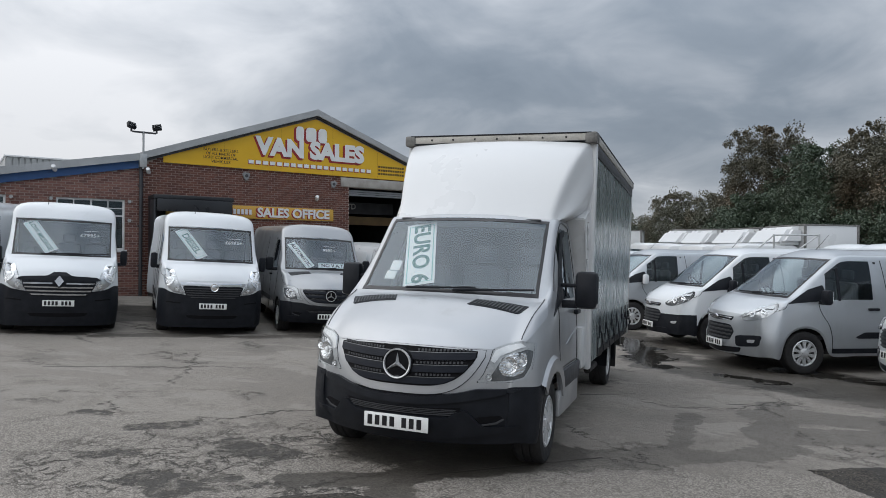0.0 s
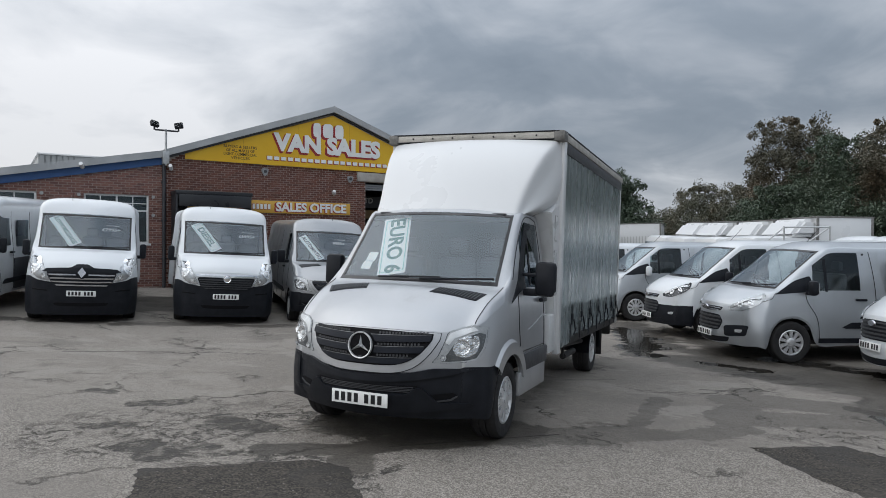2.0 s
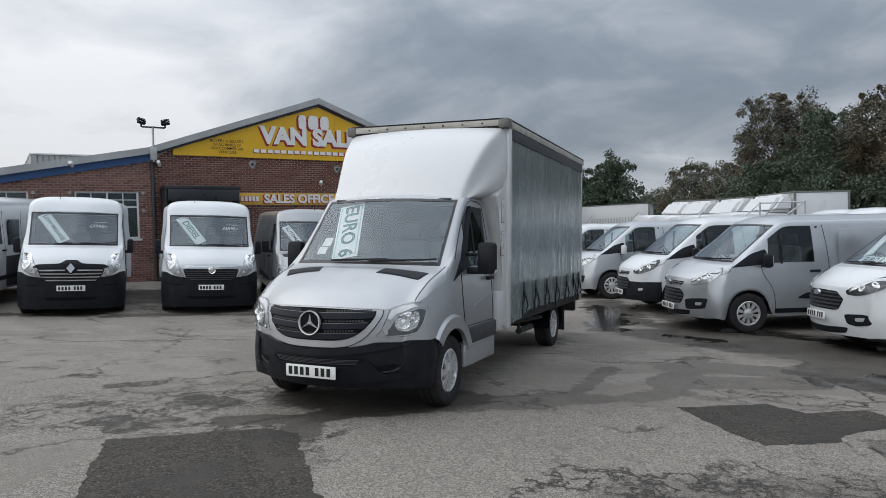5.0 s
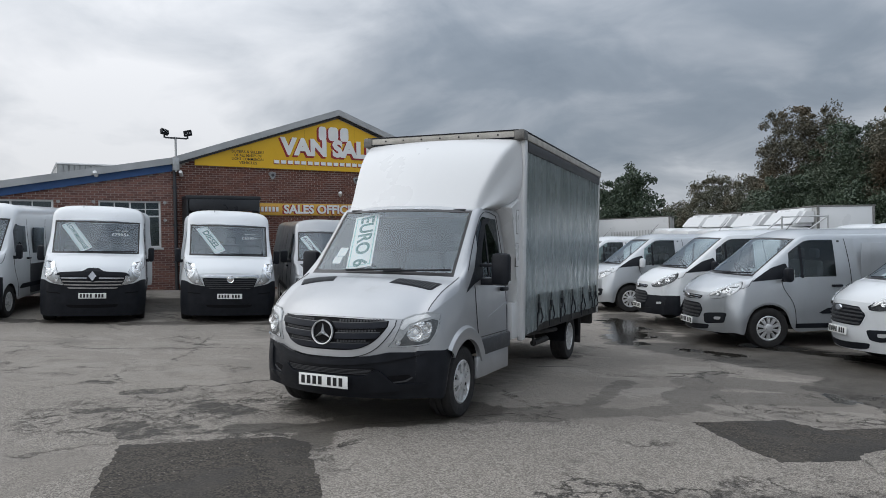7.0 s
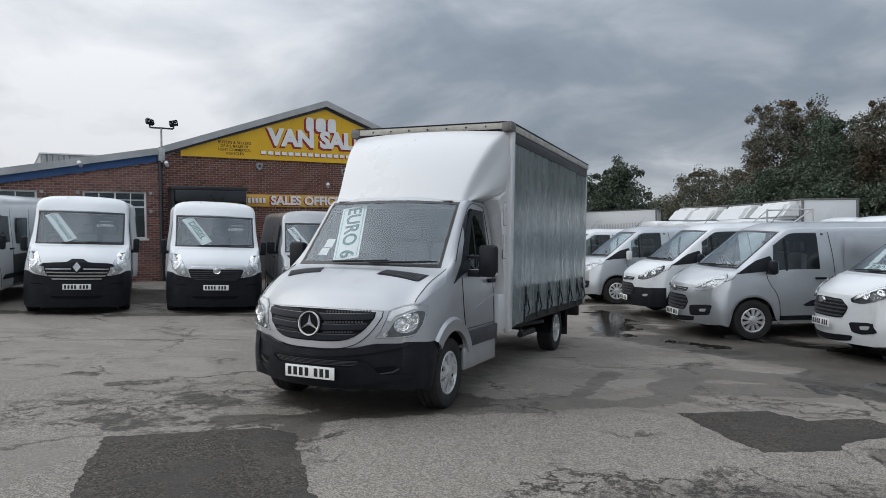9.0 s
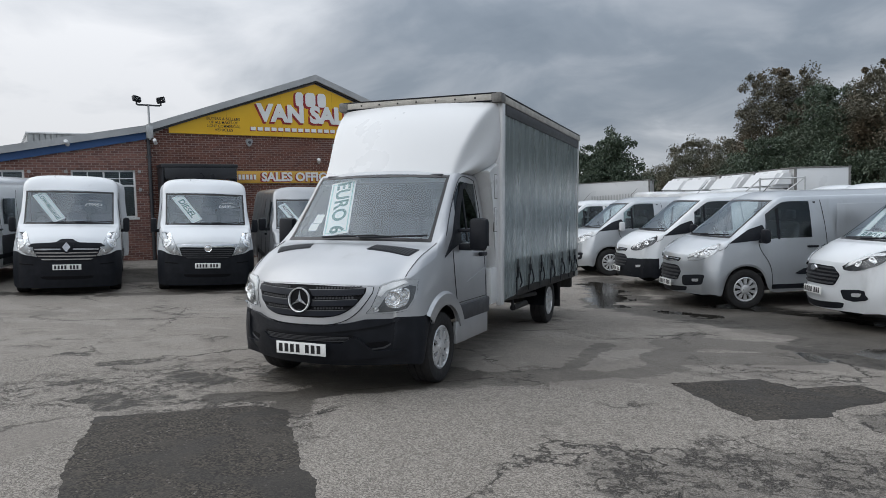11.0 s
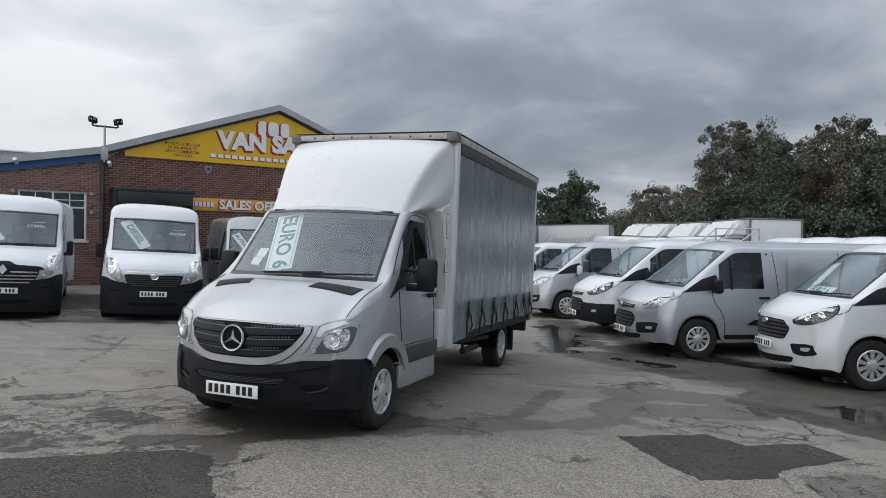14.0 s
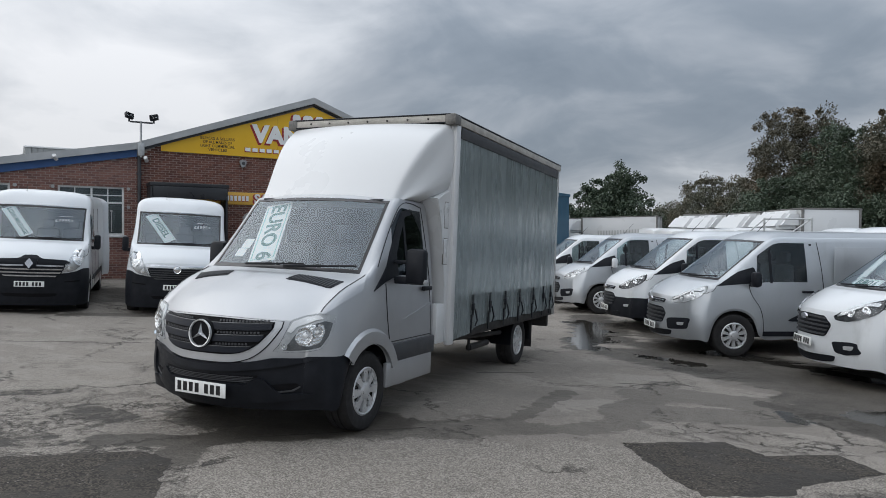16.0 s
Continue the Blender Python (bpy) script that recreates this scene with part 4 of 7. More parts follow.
    # office sign band
    sb = thing("office_sign", "faded orange sales office sign board with white lettering", "sign", m=FACADE)
    part("panel", boxed((1.2, -0.04, 2.76), (6.95, 0.0, 3.18), 0.005), band_yellow, sb)
    words("SALES OFFICE", 0.42, sign_red, sb, Matrix.Translation((5.43, -0.045, 2.950)), 0.003, "letter_shadow", 0.026, width=2.72)
    words("SALES OFFICE", 0.42, white_ink, sb, Matrix.Translation((5.46, -0.052, 2.965)), 0.003, "lettering", 0.016, width=2.66)
    bars(sb, Matrix.Translation((3.35, -0.04, 2.97)), 1.15, 0.2, 9, sign_red, "web_address_bar", 0.006, 0.35)
    bars(sb, Matrix.Translation((3.36, -0.046, 2.975)), 1.15, 0.17, 9, white_ink, "web_address_bar", 0.004, 0.5)
    # porch
    pc = thing("porch", "black canvas-covered entrance porch against the brick wall", "porch", m=FACADE)
    part("roof", boxed((0.68, -0.75, 3.24), (3.1, 0.0, 3.36), 0.02), black_tarp, pc)
    part("front_panel", boxed((0.762, -0.70, 2.86), (2.998, -0.66, 3.235), 0.004, Matrix.Translation((0, -0.12, 0)) @ pose(0, 0, 0, 0)), porch_front, pc, "dark grey glossy front panel")
    part("side_panel", boxed((3.0, -0.72, 0.3), (3.06, -0.01, 3.235), 0.004), black_tarp, pc)
    part("side_panel", boxed((0.70, -0.72, 0.3), (0.76, -0.01, 3.235), 0.004), black_tarp, pc)
    # near-black back and door put the shade of the opening into their colour
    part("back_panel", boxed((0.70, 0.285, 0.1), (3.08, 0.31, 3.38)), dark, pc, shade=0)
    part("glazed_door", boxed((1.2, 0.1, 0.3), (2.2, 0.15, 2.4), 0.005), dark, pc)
    # pipe, floodlights, alarms, cameras
    dp = thing("downpipe", "dark cast downpipe on the brick wall", "pipe", m=FACADE)
    bm = bmesh.new()
    tube(bm, (0.47, -0.07, 0.25), (0.47, -0.07, 4.3), 0.055, 12)
    part("pipe", bm, plastic_grey, dp)
    for z in (1.2, 2.4, 3.6):
        part("bracket", boxed((0.39, -0.11, z), (0.55, 0.0, z + 0.05), 0.005), plastic_grey, dp)
    fl = thing("floodlight_mast", "grey steel mast with two black floodlights", "floodlight", m=FACADE)
    bm = bmesh.new()
    tube(bm, (0.5, -0.2, 4.15), (0.5, -0.2, 5.28), 0.035, 12)
    part("mast", bm, steel, fl)
    part("cross_arm", boxed((0.18, -0.23, 5.22), (0.86, -0.17, 5.27), 0.01), plastic_grey, fl)
    part("mast_foot", boxed((0.4, -0.24, 4.2), (0.6, 0.0, 4.6), 0.01), steel, fl)
    for x, a in ((0.16, 22), (0.88, -22)):
        mm = Matrix.Translation((x, -0.24, 5.42)) @ pose(0, 0, 0, -28, a * 0.5, a)
        lamp = part("floodlight", boxed((-0.13, -0.06, -0.09), (0.13, 0.06, 0.09), 0.02, mm), plastic, fl)
        part("lens", boxed((-0.11, -0.068, -0.07), (0.11, -0.06, 0.07), 0.004, mm), lens_glass, lamp)
        part("bracket", boxed((x - 0.025, -0.22, 5.24), (x + 0.025, -0.18, 5.40), 0.006), plastic_grey, fl)
    for s, z, sc in ((3.75, 4.16, 0.85), (6.95, 4.08, 0.8)):
        al = thing("alarm_box", "grey shield-shaped burglar alarm box on brick", "alarm box", "alarm boxes", m=FACADE)
        bm = bmesh.new()
        prism(bm, [(sc * u, sc * v) for u, v in ((-0.12, 0.10), (-0.09, 0.125), (0.09, 0.125), (0.12, 0.10), (0.11, 0), (0.05, -0.11), (0, -0.14), (-0.05, -0.11), (-0.11, 0))], 0.07, Matrix.Translation((s, -0.07, z)))
        bmesh.ops.bevel(bm, geom=bm.edges[:], offset=0.012, segments=2, affect="EDGES")
        part("case", bm, alarm_grey, al)
        bm = bmesh.new()
        lathe(bm, [(0.0, -0.01), (0.055, -0.01), (0.055, 0.01)], 14, Matrix.Translation((s, -0.075, z + 0.01)) @ pose(0, 0, 0, 0, 0, 90))
        part("badge", bm, plastic_grey, al)
    for s, z in ((6.25, 3.57), (0.66, 4.12), (-1.85, 4.02)):
        cm = thing("security_camera", "small white wall-mounted security camera", "camera", "security cameras", m=FACADE)
        part("bracket", boxed((s - 0.02, -0.12, z), (s + 0.02, 0.0, z + 0.05), 0.005), frame_white, cm)
        bm = bmesh.new()
        lathe(bm, [(0.0, -0.14), (0.055, -0.14), (0.06, -0.1), (0.06, 0.08), (0.03, 0.1), (0, 0.1)], 16, Matrix.Translation((s, -0.16, z - 0.03)) @ pose(0, 0, 0, 0, 25, 70))
        part("body", bm, frame_white, cm)
    # skylight or rear roof that rises behind
    rr = thing("rear_shed", "pale profiled metal shed roof behind the brick wall", "shed", m=FACADE)
    bm = bmesh.new()
    for i in range(24):
        x = -2.45 + i * 0.2
        box(bm, (x, 8.0, 4.3), (x + 0.15, 8.05, 5.15))
    box(bm, (-2.5, 8.05, 3.5), (2.4, 14, 5.16))
    part("cladding", bm, roof_grey, rr, shade=0)
    part("verge_board", boxed((-2.55, 7.95, 5.16), (2.4, 14, 5.22), 0.01), frame_white, rr)


def shutter(s0, s1, z0, z1):
    bm = bmesh.new()
    n = int((z1 - z0) / 0.075)
    for i in range(n):
        z = z0 + i * 0.075
        box(bm, (s0, 0.10, z), (s1, 0.125, z + 0.068), 0.01, None, 1)
    return bm


verge_grey = plain("pale_verge_metal", (0.34, 0.35, 0.355), (0.44, 0.45, 0.455), 0.5, 0.2, 1.5)
plain_blind = plain("pale_blind", (0.46, 0.47, 0.47), (0.54, 0.55, 0.55), 0.7, 0, 4)
joint_yellow = plain("sign_joint", (0.42, 0.23, 0.01), (0.48, 0.27, 0.015), 0.6, 0, 3)
plastic_grey_sign = plain("weathered_grey_letters", (0.30, 0.29, 0.27), (0.38, 0.37, 0.35), 0.7, 0, 6)
alarm_grey = plain("dull_grey_case", (0.26, 0.27, 0.28), (0.36, 0.37, 0.38), 0.5, 0, 9)
old_board = plain("brown_board", (0.13, 0.085, 0.04), (0.2, 0.13, 0.06), 0.8, 0, 3)
porch_front = plain("porch_front_panel", (0.016, 0.017, 0.020), (0.030, 0.032, 0.036), 0.3, 0, 2)
build_building()


# ---- vehicles ----
def wheel(parent, x, y, r, width, side, trim, holes=8, name="wheel"):
    """Tyre with tread and a spoked trim; side is +1 or -1."""
    h = new(name)
    h.parent = parent
    h.matrix_local = Matrix.Translation((x, y, r)) @ (Matrix.Identity(4) if side > 0 else pose(0, 0, 0, 0, 0, 180))
    w, rim = width / 2, r * 0.60
    bm = bmesh.new()
    lathe(bm, [(rim, -w * 0.9), (rim * 1.08, -w), (r * 0.93, -w), (r * 0.985, -w * 0.82), (r, -w * 0.6), (r, -w * 0.32), (r * 0.972, -w * 0.30), (r * 0.972, -w * 0.24), (r, -w * 0.22), (r, w * 0.22), (r * 0.972, w * 0.24), (r * 0.972, w * 0.30), (r, w * 0.32), (r, w * 0.6), (r * 0.985, w * 0.82), (r * 0.93, w), (r * 0.80, w * 1.05), (rim * 1.08, w), (rim, w * 0.9)], 40)
    part("tyre", bm, rubber, h)
    bm = bmesh.new()
    lathe(bm, [(rim + 0.004, w * 0.93), (rim * 0.96, w * 0.99), (rim * 0.90, w * 0.94), (rim * 0.86, w * 0.70)], 40)
    lathe(bm, [(rim * 0.40, w * 0.70), (rim * 0.38, w * 0.92), (rim * 0.34, w * 0.98), (rim * 0.18, w * 1.04), (0.0, w * 1.05)], 40)
    for k in range(holes):
        a = 360 * k / holes
        k8 = 8 / holes
        p = [(-0.10 * k8, 0.34), (0.10 * k8, 0.34), (0.185 * k8, 0.93), (-0.185 * k8, 0.93)]
        f = [bm.verts.new((w * (0.97 if i < 2 else 0.93), q[0] * rim, q[1] * rim)) for i, q in enumerate(p)]
        g = [bm.verts.new((w * 0.7, q[0] * rim * 1.1, q[1] * rim)) for q in p]
        bm.faces.new(f)
        for i in range(4):
            bm.faces.new((f[i], f[(i + 1) % 4], g[(i + 1) % 4], g[i]))
        bmesh.ops.transform(bm, matrix=pose(0, 0, 0, a), verts=f + g)
    part("rim", bm, trim, h, "silver wheel trim")
    bm = bmesh.new()
    lathe(bm, [(rim * 0.97, w * 0.62), (rim * 0.3, w * 0.6), (0, w * 0.6)], 24)
    part("brake_disc", bm, black_steel, h)
    return h


def van_cage(P):
    """A van's skin as rows from sill to roof centre at stations from nose to tail, with a zone name for each cell."""
    W, wf, R, wz = P["W"], P["wf"], P["R"], P["r"]
    z0, zc, zh, zr = P["z_nose"], P["z_cowl"], P["z_head"], P["z_roof"]
    yc, yh, yw = P["y_cowl"], P["y_head"], P["y_win"]
    zs, z1, z2, zb = P["sill"], P["z1"], P["z2"], P["belt"]
    xt = P.get("x_top", 0.86) * W
    xr = P.get("x_roof", 0.80) * W
    bow = P.get("bow", 0.14)
    yn = P.get("y_nose", 0.10)
    S = []

    fbow = P.get("fbow", bow)

    def curve(y, x, w=None, b=bow):
        return y - b * (1 - (x / (w or W)) ** 2)

    def hood(y, z, k, f=0.0):
        """Rows 4 to 7 across the bonnet, whose plan bow eases from the nose (f = 0) to the cowl (f = 1)."""
        xs = [0.80 * W * k, 0.62 * W * k, 0.32 * W * k, 0]
        return [(x, curve(y, x, None, fbow + (bow - fbow) * f), z + dz) for x, dz in zip(xs, (0.012, 0.03, 0.045, 0.05))]

    nose = P["sill_nose"]
    c = P.get("corner", 0.90)
    cy = P.get("y_corner", yn)
    S.append([(c * W * P.get("tuck", 0.97), cy + P.get("tuck_y", 0.15), nose), (c * W, cy + 0.12, z1), (c * W * 0.99, cy + 0.13, z2), (0.86 * W, cy + P.get("lamp_y", 0.17), z0 + P.get("lamp_up", 0.02))] + hood(yn + P.get("hood_back", 0.14), z0, 0.98))
    y1 = P.get("y_side", yn + 0.34)
    k1 = P.get("side1", 0.985)
    S.append([((k1 - 0.015) * W, y1, nose + 0.02), (k1 * W, y1, z1), ((k1 - 0.01) * W, y1, z2), (0.90 * W, y1 + P.get("lamp_back", 0.05), z0 + 0.06 + P.get("lamp_up", 0.02))] + hood(yn + 0.14 + (yc - yn - 0.14) * 0.42, z0 + (zc - z0) * 0.52, 1.0, 0.42))
    low = [(wf - R * 1.02, zs - 0.04), (wf - 0.78 * R, wz + 0.64 * R), (wf, wz + R), (wf + 0.78 * R, wz + 0.64 * R), (wf + R * 1.02, zs)]
    for i, (y, za) in enumerate(low):
        f = (0.74, 1.0)[i] if i < 2 else None
        b1, b2 = max(z1, za + 0.05), max(z2, za + 0.11)
        side = [(W * (0.985 if i == 2 else 0.975), y, za), (0.99 * W, y, b1), (0.985 * W, y, b2)]
        if i == 0:
            S.append(side + [(0.925 * W, y + 0.02, z0 + (zc - z0) * P.get("wing", 0.62))] + hood(yn + 0.14 + (yc - yn - 0.14) * 0.78, z0 + (zc - z0) * 0.84, 1.02, 0.78))
        elif i == 1:
            xs = [0.90 * W, 0.84 * W, 0.45 * W, 0]
            S.append(side + [(0.95 * W, yc - 0.10, zc - 0.09)] + [(x, curve(yc, x, 0.9 * W), zc + dz) for x, dz in zip(xs, (-0.01, 0.0, 0.01, 0.012))])
        else:
            k = (0.34, 0.70, 1.0)[i - 2]
            z, yy = zc + (zh - zc) * k, yc + (yh - yc) * k
            w = 0.90 * W + (xt - 0.90 * W) * k
            xs = [w, w - 0.07 * W, 0.42 * W, 0]
            by = max(y, yc + 0.12) if i == 2 else (y + yy) / 2
            row4z = z - (0.0, 0.02, 0.03)[i - 2]
            S.append(side + [(0.965 * W, min(by, yy + 0.1), min(zb, row4z - 0.04))] + [(x, curve(yy - (0 if j else -0.04), x, 0.9 * W), zz) for j, (x, zz) in enumerate(zip(xs, (row4z, z + 0.005, z + 0.03, z + 0.035)))])
    top = [(xt, None, zh - 0.03 + P.get("win_up", 0.0)), (xr, None, zr - 0.10), (0.45 * W, None, zr - 0.01), (0, None, zr)]

    def plain_station(y, za, tail=0.0):
        b1, b2 = max(z1, za + 0.05), max(z2, za + 0.11)
        k = 1 - tail
        return [(W * 0.975 * k, y, za), (0.99 * W * k, y, b1), (0.985 * W * k, y, b2), (0.965 * W * k, y, zb)] + [(x * k, y, z - tail * 0.3) for x, _, z in top]

    # roof front, slightly behind the header
    s = plain_station(min(yh + 0.16, yw - 0.08), zs)
    S.append(s)
    S.append(plain_station(yw, zs))
    S.append(plain_station(yw + min(0.14, (P["L"] - yw) * 0.5), zs))
    n_win = len(S) - 3
    if "wr" in P:
        wr = P["wr"]
        S.append(plain_station((yw + wr - R) / 2, zs))
        for y, za in ((wr - R * 1.02, zs), (wr - 0.78 * R, wz + 0.64 * R), (wr, wz + R), (wr + 0.78 * R, wz + 0.64 * R), (wr + R * 1.02, zs)):
            S.append(plain_station(y, za))
        S.append(plain_station(P["L"] - 0.1, zs))
        S.append(plain_station(P["L"], zs, 0.02))
    else:
        S.append(plain_station(P["L"], zs))
    V, F, Z = [], [], []
    idx = {}

    def vert(p):
        key = tuple(round(q, 5) for q in p)
        if key not in idx:
            idx[key] = len(V)
            V.append(key)
        return idx[key]

    def face(ps, z):
        q = [vert(p) for p in ps]
        q = [a for i, a in enumerate(q) if a != q[i - 1]]
        if len(q) > 2:
            F.append(tuple(q))
            Z.append(z)

    def flip(p):
        return (-p[0], p[1], p[2])

    for i in range(len(S) - 1):
        for j in range(7):
            z = "body"
            if i < 2 and j < 2:
                z = "bumper"
            if i == 2 and j < P.get("bumper_rows", 1):
                z = "bumper"
            if i == 0 and j == 2:
                z = "body"
            if j >= 3 and i < 3:
                z = "bonnet"
            if 5 <= j + 0 <= 6 and 3 <= i <= 5:
                z = "windscreen"
            if j == 3 and 5 <= i <= n_win:
                z = "side_window"
            if j >= 3 and "wr" not in P and i >= n_win + 1:
                z = "body"
            ps = [S[i][j], S[i + 1][j], S[i + 1][j + 1], S[i][j + 1]]
            zz = z + ":r" if z in ("headlight", "side_window") else z
            face(ps, zz)
            zz = z + ":l" if z in ("headlight", "side_window") else z
            face([flip(p) for p in ps][::-1], zz)
    # front
    A = S[0]
    lev = []
    for l, (z, push) in enumerate(((nose, P.get("push0", 0.0)), (z1, P.get("push1", 0.05)), (z2, P.get("push2", 0.03)))):
        row = []
        for k in range(3, 8):
            x = A[k][0] * (min(1.0, A[0][0] / (0.86 * W)) if l == 0 else 1.0) if k > 3 else A[l][0]
            y = A[l][1] if k == 3 else curve(yn + 0.14, x, None, fbow) - push * (1 - (x / W) ** 4)
            row.append((x, y, z - (P.get("dip", 0.0) * (1 - (x / A[l][0]) ** 2) if l == 2 else 0)))
        lev.append(row)
    lev.append([A[k] for k in range(3, 8)])
    for l in range(3):
        for k in range(4):
            z = "bumper" if l < 2 else "body"
            ps = [lev[l][k + 1], lev[l][k], lev[l + 1][k], lev[l + 1][k + 1]]
            face(ps, z + ":r" if z == "headlight" else z)
            face([flip(p) for p in ps][::-1], z + ":l" if z == "headlight" else z)
    # back
    B = S[-1]
    for j in range(7 if "wr" in P else 0):
        face([B[j], flip(B[j]), flip(B[j + 1]), B[j + 1]], "body")
    return V, F, Z


def plate(parent, y, z, tilt=0.0, x=0.0, n=7):
    m0 = Matrix.Translation((x, y, z)) @ pose(0, 0, 0, tilt)
    p = part("number_plate", boxed((-0.26, -0.008, -0.056), (0.26, 0.0, 0.056), 0.004, m0), plate_white, parent, "white front number plate")
    k = 0.46 / 7.6
    for i in range(7):
        xx = -0.23 + i * k + (0.6 * k if i > 3 else 0)
        part("character_bar", boxed((xx, -0.0105, -0.037), (xx + k * 0.62, -0.008, 0.037), 0, m0), ink_black, p, shade=0)


def mirror(parent, x, y, z, side, h=0.30, w=0.17, arm=0.12, cover=None):
    m0 = Matrix.Translation((x, y, z))
    s = side
    mi = part("door_mirror", boxed((min(s * arm, s * (arm + w)), -0.05, -h / 2), (max(s * arm, s * (arm + w)), 0.07, h / 2), 0.045, m0), cover or plastic, parent, "black door mirror")
    part("mirror_glass", boxed((min(s * (arm + 0.02), s * (arm + w - 0.02)), 0.066, -h / 2 + 0.03), (max(s * (arm + 0.02), s * (arm + w - 0.02)), 0.074, h / 2 - 0.03), 0.004, m0), chrome, mi)
    part("mirror_arm", boxed((min(-s * 0.05, s * (arm + 0.03)), -0.02, -h / 2 + 0.0), (max(-s * 0.05, s * (arm + 0.03)), 0.05, -h / 2 + 0.07), 0.015, m0), plastic, mi)


def wipers(parent, P):
    W, yc, zc, yh, zh = P["W"], P["y_cowl"], P["z_cowl"], P["y_head"], P["z_head"]
    b = P.get("bow", 0.14)
    for x0, x1 in ((-0.35 * W, 0.30 * W), (0.10 * W, 0.80 * W)):
        bm = bmesh.new()
        pts = []
        for k in range(9):
            x = x0 + (x1 - x0) * k / 8
            y = yc - b * (1 - (x / (0.9 * W)) ** 2)
            f = 0.03 + 0.035 * (k / 8)
            pts.append((x, y + (yh - yc) * f - 0.022, zc + 0.02 + (zh - zc) * f + 0.012))
        tube(bm, pts[0], pts[4], 0.011, 6)
        tube(bm, pts[4], pts[8], 0.009, 6)
        part("wiper", bm, plastic, parent)


def cabin(parent, P):
    """Seats, dashboard, wheel and bulkhead behind the glass."""
    W, yc, zc, yw, zb = P["W"], P["y_cowl"], P["z_cowl"], P["y_win"], P["belt"]
    part("dashboard", boxed((-0.86 * W, yc - 0.12, zc - 0.45), (0.86 * W, yc + 0.35, zc - 0.02), 0.06), dark, parent)
    part("cab_floor", boxed((-0.88 * W, yc - 0.3, 0.55), (0.88 * W, yw + 0.12, 0.6)), dark, parent, shade=0)
    part("bulkhead", boxed((-0.84 * W, yw + 0.05, 0.6), (0.84 * W, yw + 0.09, P["z_head"] - 0.02)), P.get("bulkhead", dark), parent, shade=0)
    ys = yw - 0.42
    for x in (-0.52, 0.08, 0.56):
        st = part("seat", boxed((x * W - 0.23, ys - 0.25, zb - 0.42), (x * W + 0.23, ys + 0.25, zb - 0.25), 0.06), seat_cloth, parent)
        part("backrest", boxed((x * W - 0.22, ys + 0.16, zb - 0.3), (x * W + 0.22, ys + 0.30, zb + 0.28), 0.06, None), seat_cloth, st)
        part("headrest", boxed((x * W - 0.12, ys + 0.2, zb + 0.31), (x * W + 0.12, ys + 0.29, zb + 0.48), 0.04), seat_cloth, st)
    bm = bmesh.new()
    mm = Matrix.Translation((-0.48 * W, yc + 0.45, zc + 0.02)) @ pose(0, 0, 0, -52)
    n = 28
    for k in range(n):
        a, b = 2 * math.pi * k / n, 2 * math.pi * (k + 1) / n
        tube(bm, mm @ Vector((0.19 * math.cos(a), 0.19 * math.sin(a), 0)), mm @ Vector((0.19 * math.cos(b), 0.19 * math.sin(b), 0)), 0.016, 6)
    for a in (0.2, math.pi - 0.2, -math.pi / 2):
        tube(bm, mm @ Vector((0, 0, -0.02)), mm @ Vector((0.19 * math.cos(a), 0.19 * math.sin(a), 0)), 0.018, 6)
    part("steering_wheel", bm, dark, parent)


def screen_pose(P, x, k, inset=0.05):
    """A frame lying on the inner side of the windscreen's chord: x across, z up along the slope, -y outwards."""
    d = Vector((0, P["y_head"] - P["y_cowl"], P["z_head"] - P["z_cowl"]))
    tilt = math.degrees(math.atan2(d.y, d.z))
    y = P["y_cowl"] + d.y * k - P.get("bow", 0.14) * (1 - (x / (0.9 * P["W"])) ** 2)
    return Matrix.Translation((x, y + inset, P["z_cowl"] + d.z * k)) @ pose(0, 0, 0, -tilt)


def card(parent, m, w, h, text, size, ink, turn, name="window_card", label=""):
    """A printed card behind the windscreen."""
    m = m @ pose(0, 0, 0, 0, turn, 0)
    c = part(name, boxed((-w / 2, 0, -h / 2), (w / 2, 0.004, h / 2), 0.0, m), card_white, parent, label, shade=0)
    bm = bmesh.new()
    for a, b, cc, d in ((-0.46, 0.46, 0.40, 0.43), (-0.46, 0.46, -0.43, -0.40), (-0.46, -0.452, -0.40, 0.40), (0.452, 0.46, -0.40, 0.40)):
        box(bm, (a * w, -0.002, cc * h), (b * w, 0.0, d * h), 0, m)
    part("border", bm, ink_mint, c, shade=0)
    words(text, size, ink, c, m @ Matrix.Translation((0, -0.003, 0)), 0.001, bold=size * 0.025)
    return c


def star_badge(parent, m, r):
    bm = bmesh.new()
    n = 40
    lathe(bm, [(r * 0.87, 0.0), (r * 0.89, -0.016), (r * 0.97, -0.018), (r, 0.0)], n, m @ pose(0, 0, 0, 0, 0, 90))
    for k in range(3):
        a = radians(90 + 120 * k)
        tip = Vector((math.cos(a), 0, math.sin(a))) * r * 0.9
        l = Vector((math.cos(a + 1.05), 0, math.sin(a + 1.05))) * r * 0.16
        q = Vector((math.cos(a - 1.05), 0, math.sin(a - 1.05))) * r * 0.16
        vs = [bm.verts.new(m @ p) for p in (tip, l, Vector((0, -0.03, 0)), q)]
        bm.faces.new((vs[0], vs[1], vs[2]))
        bm.faces.new((vs[0], vs[2], vs[3]))
    part("badge", bm, alloy, parent, "round chrome three-armed badge")




SKINS = {}


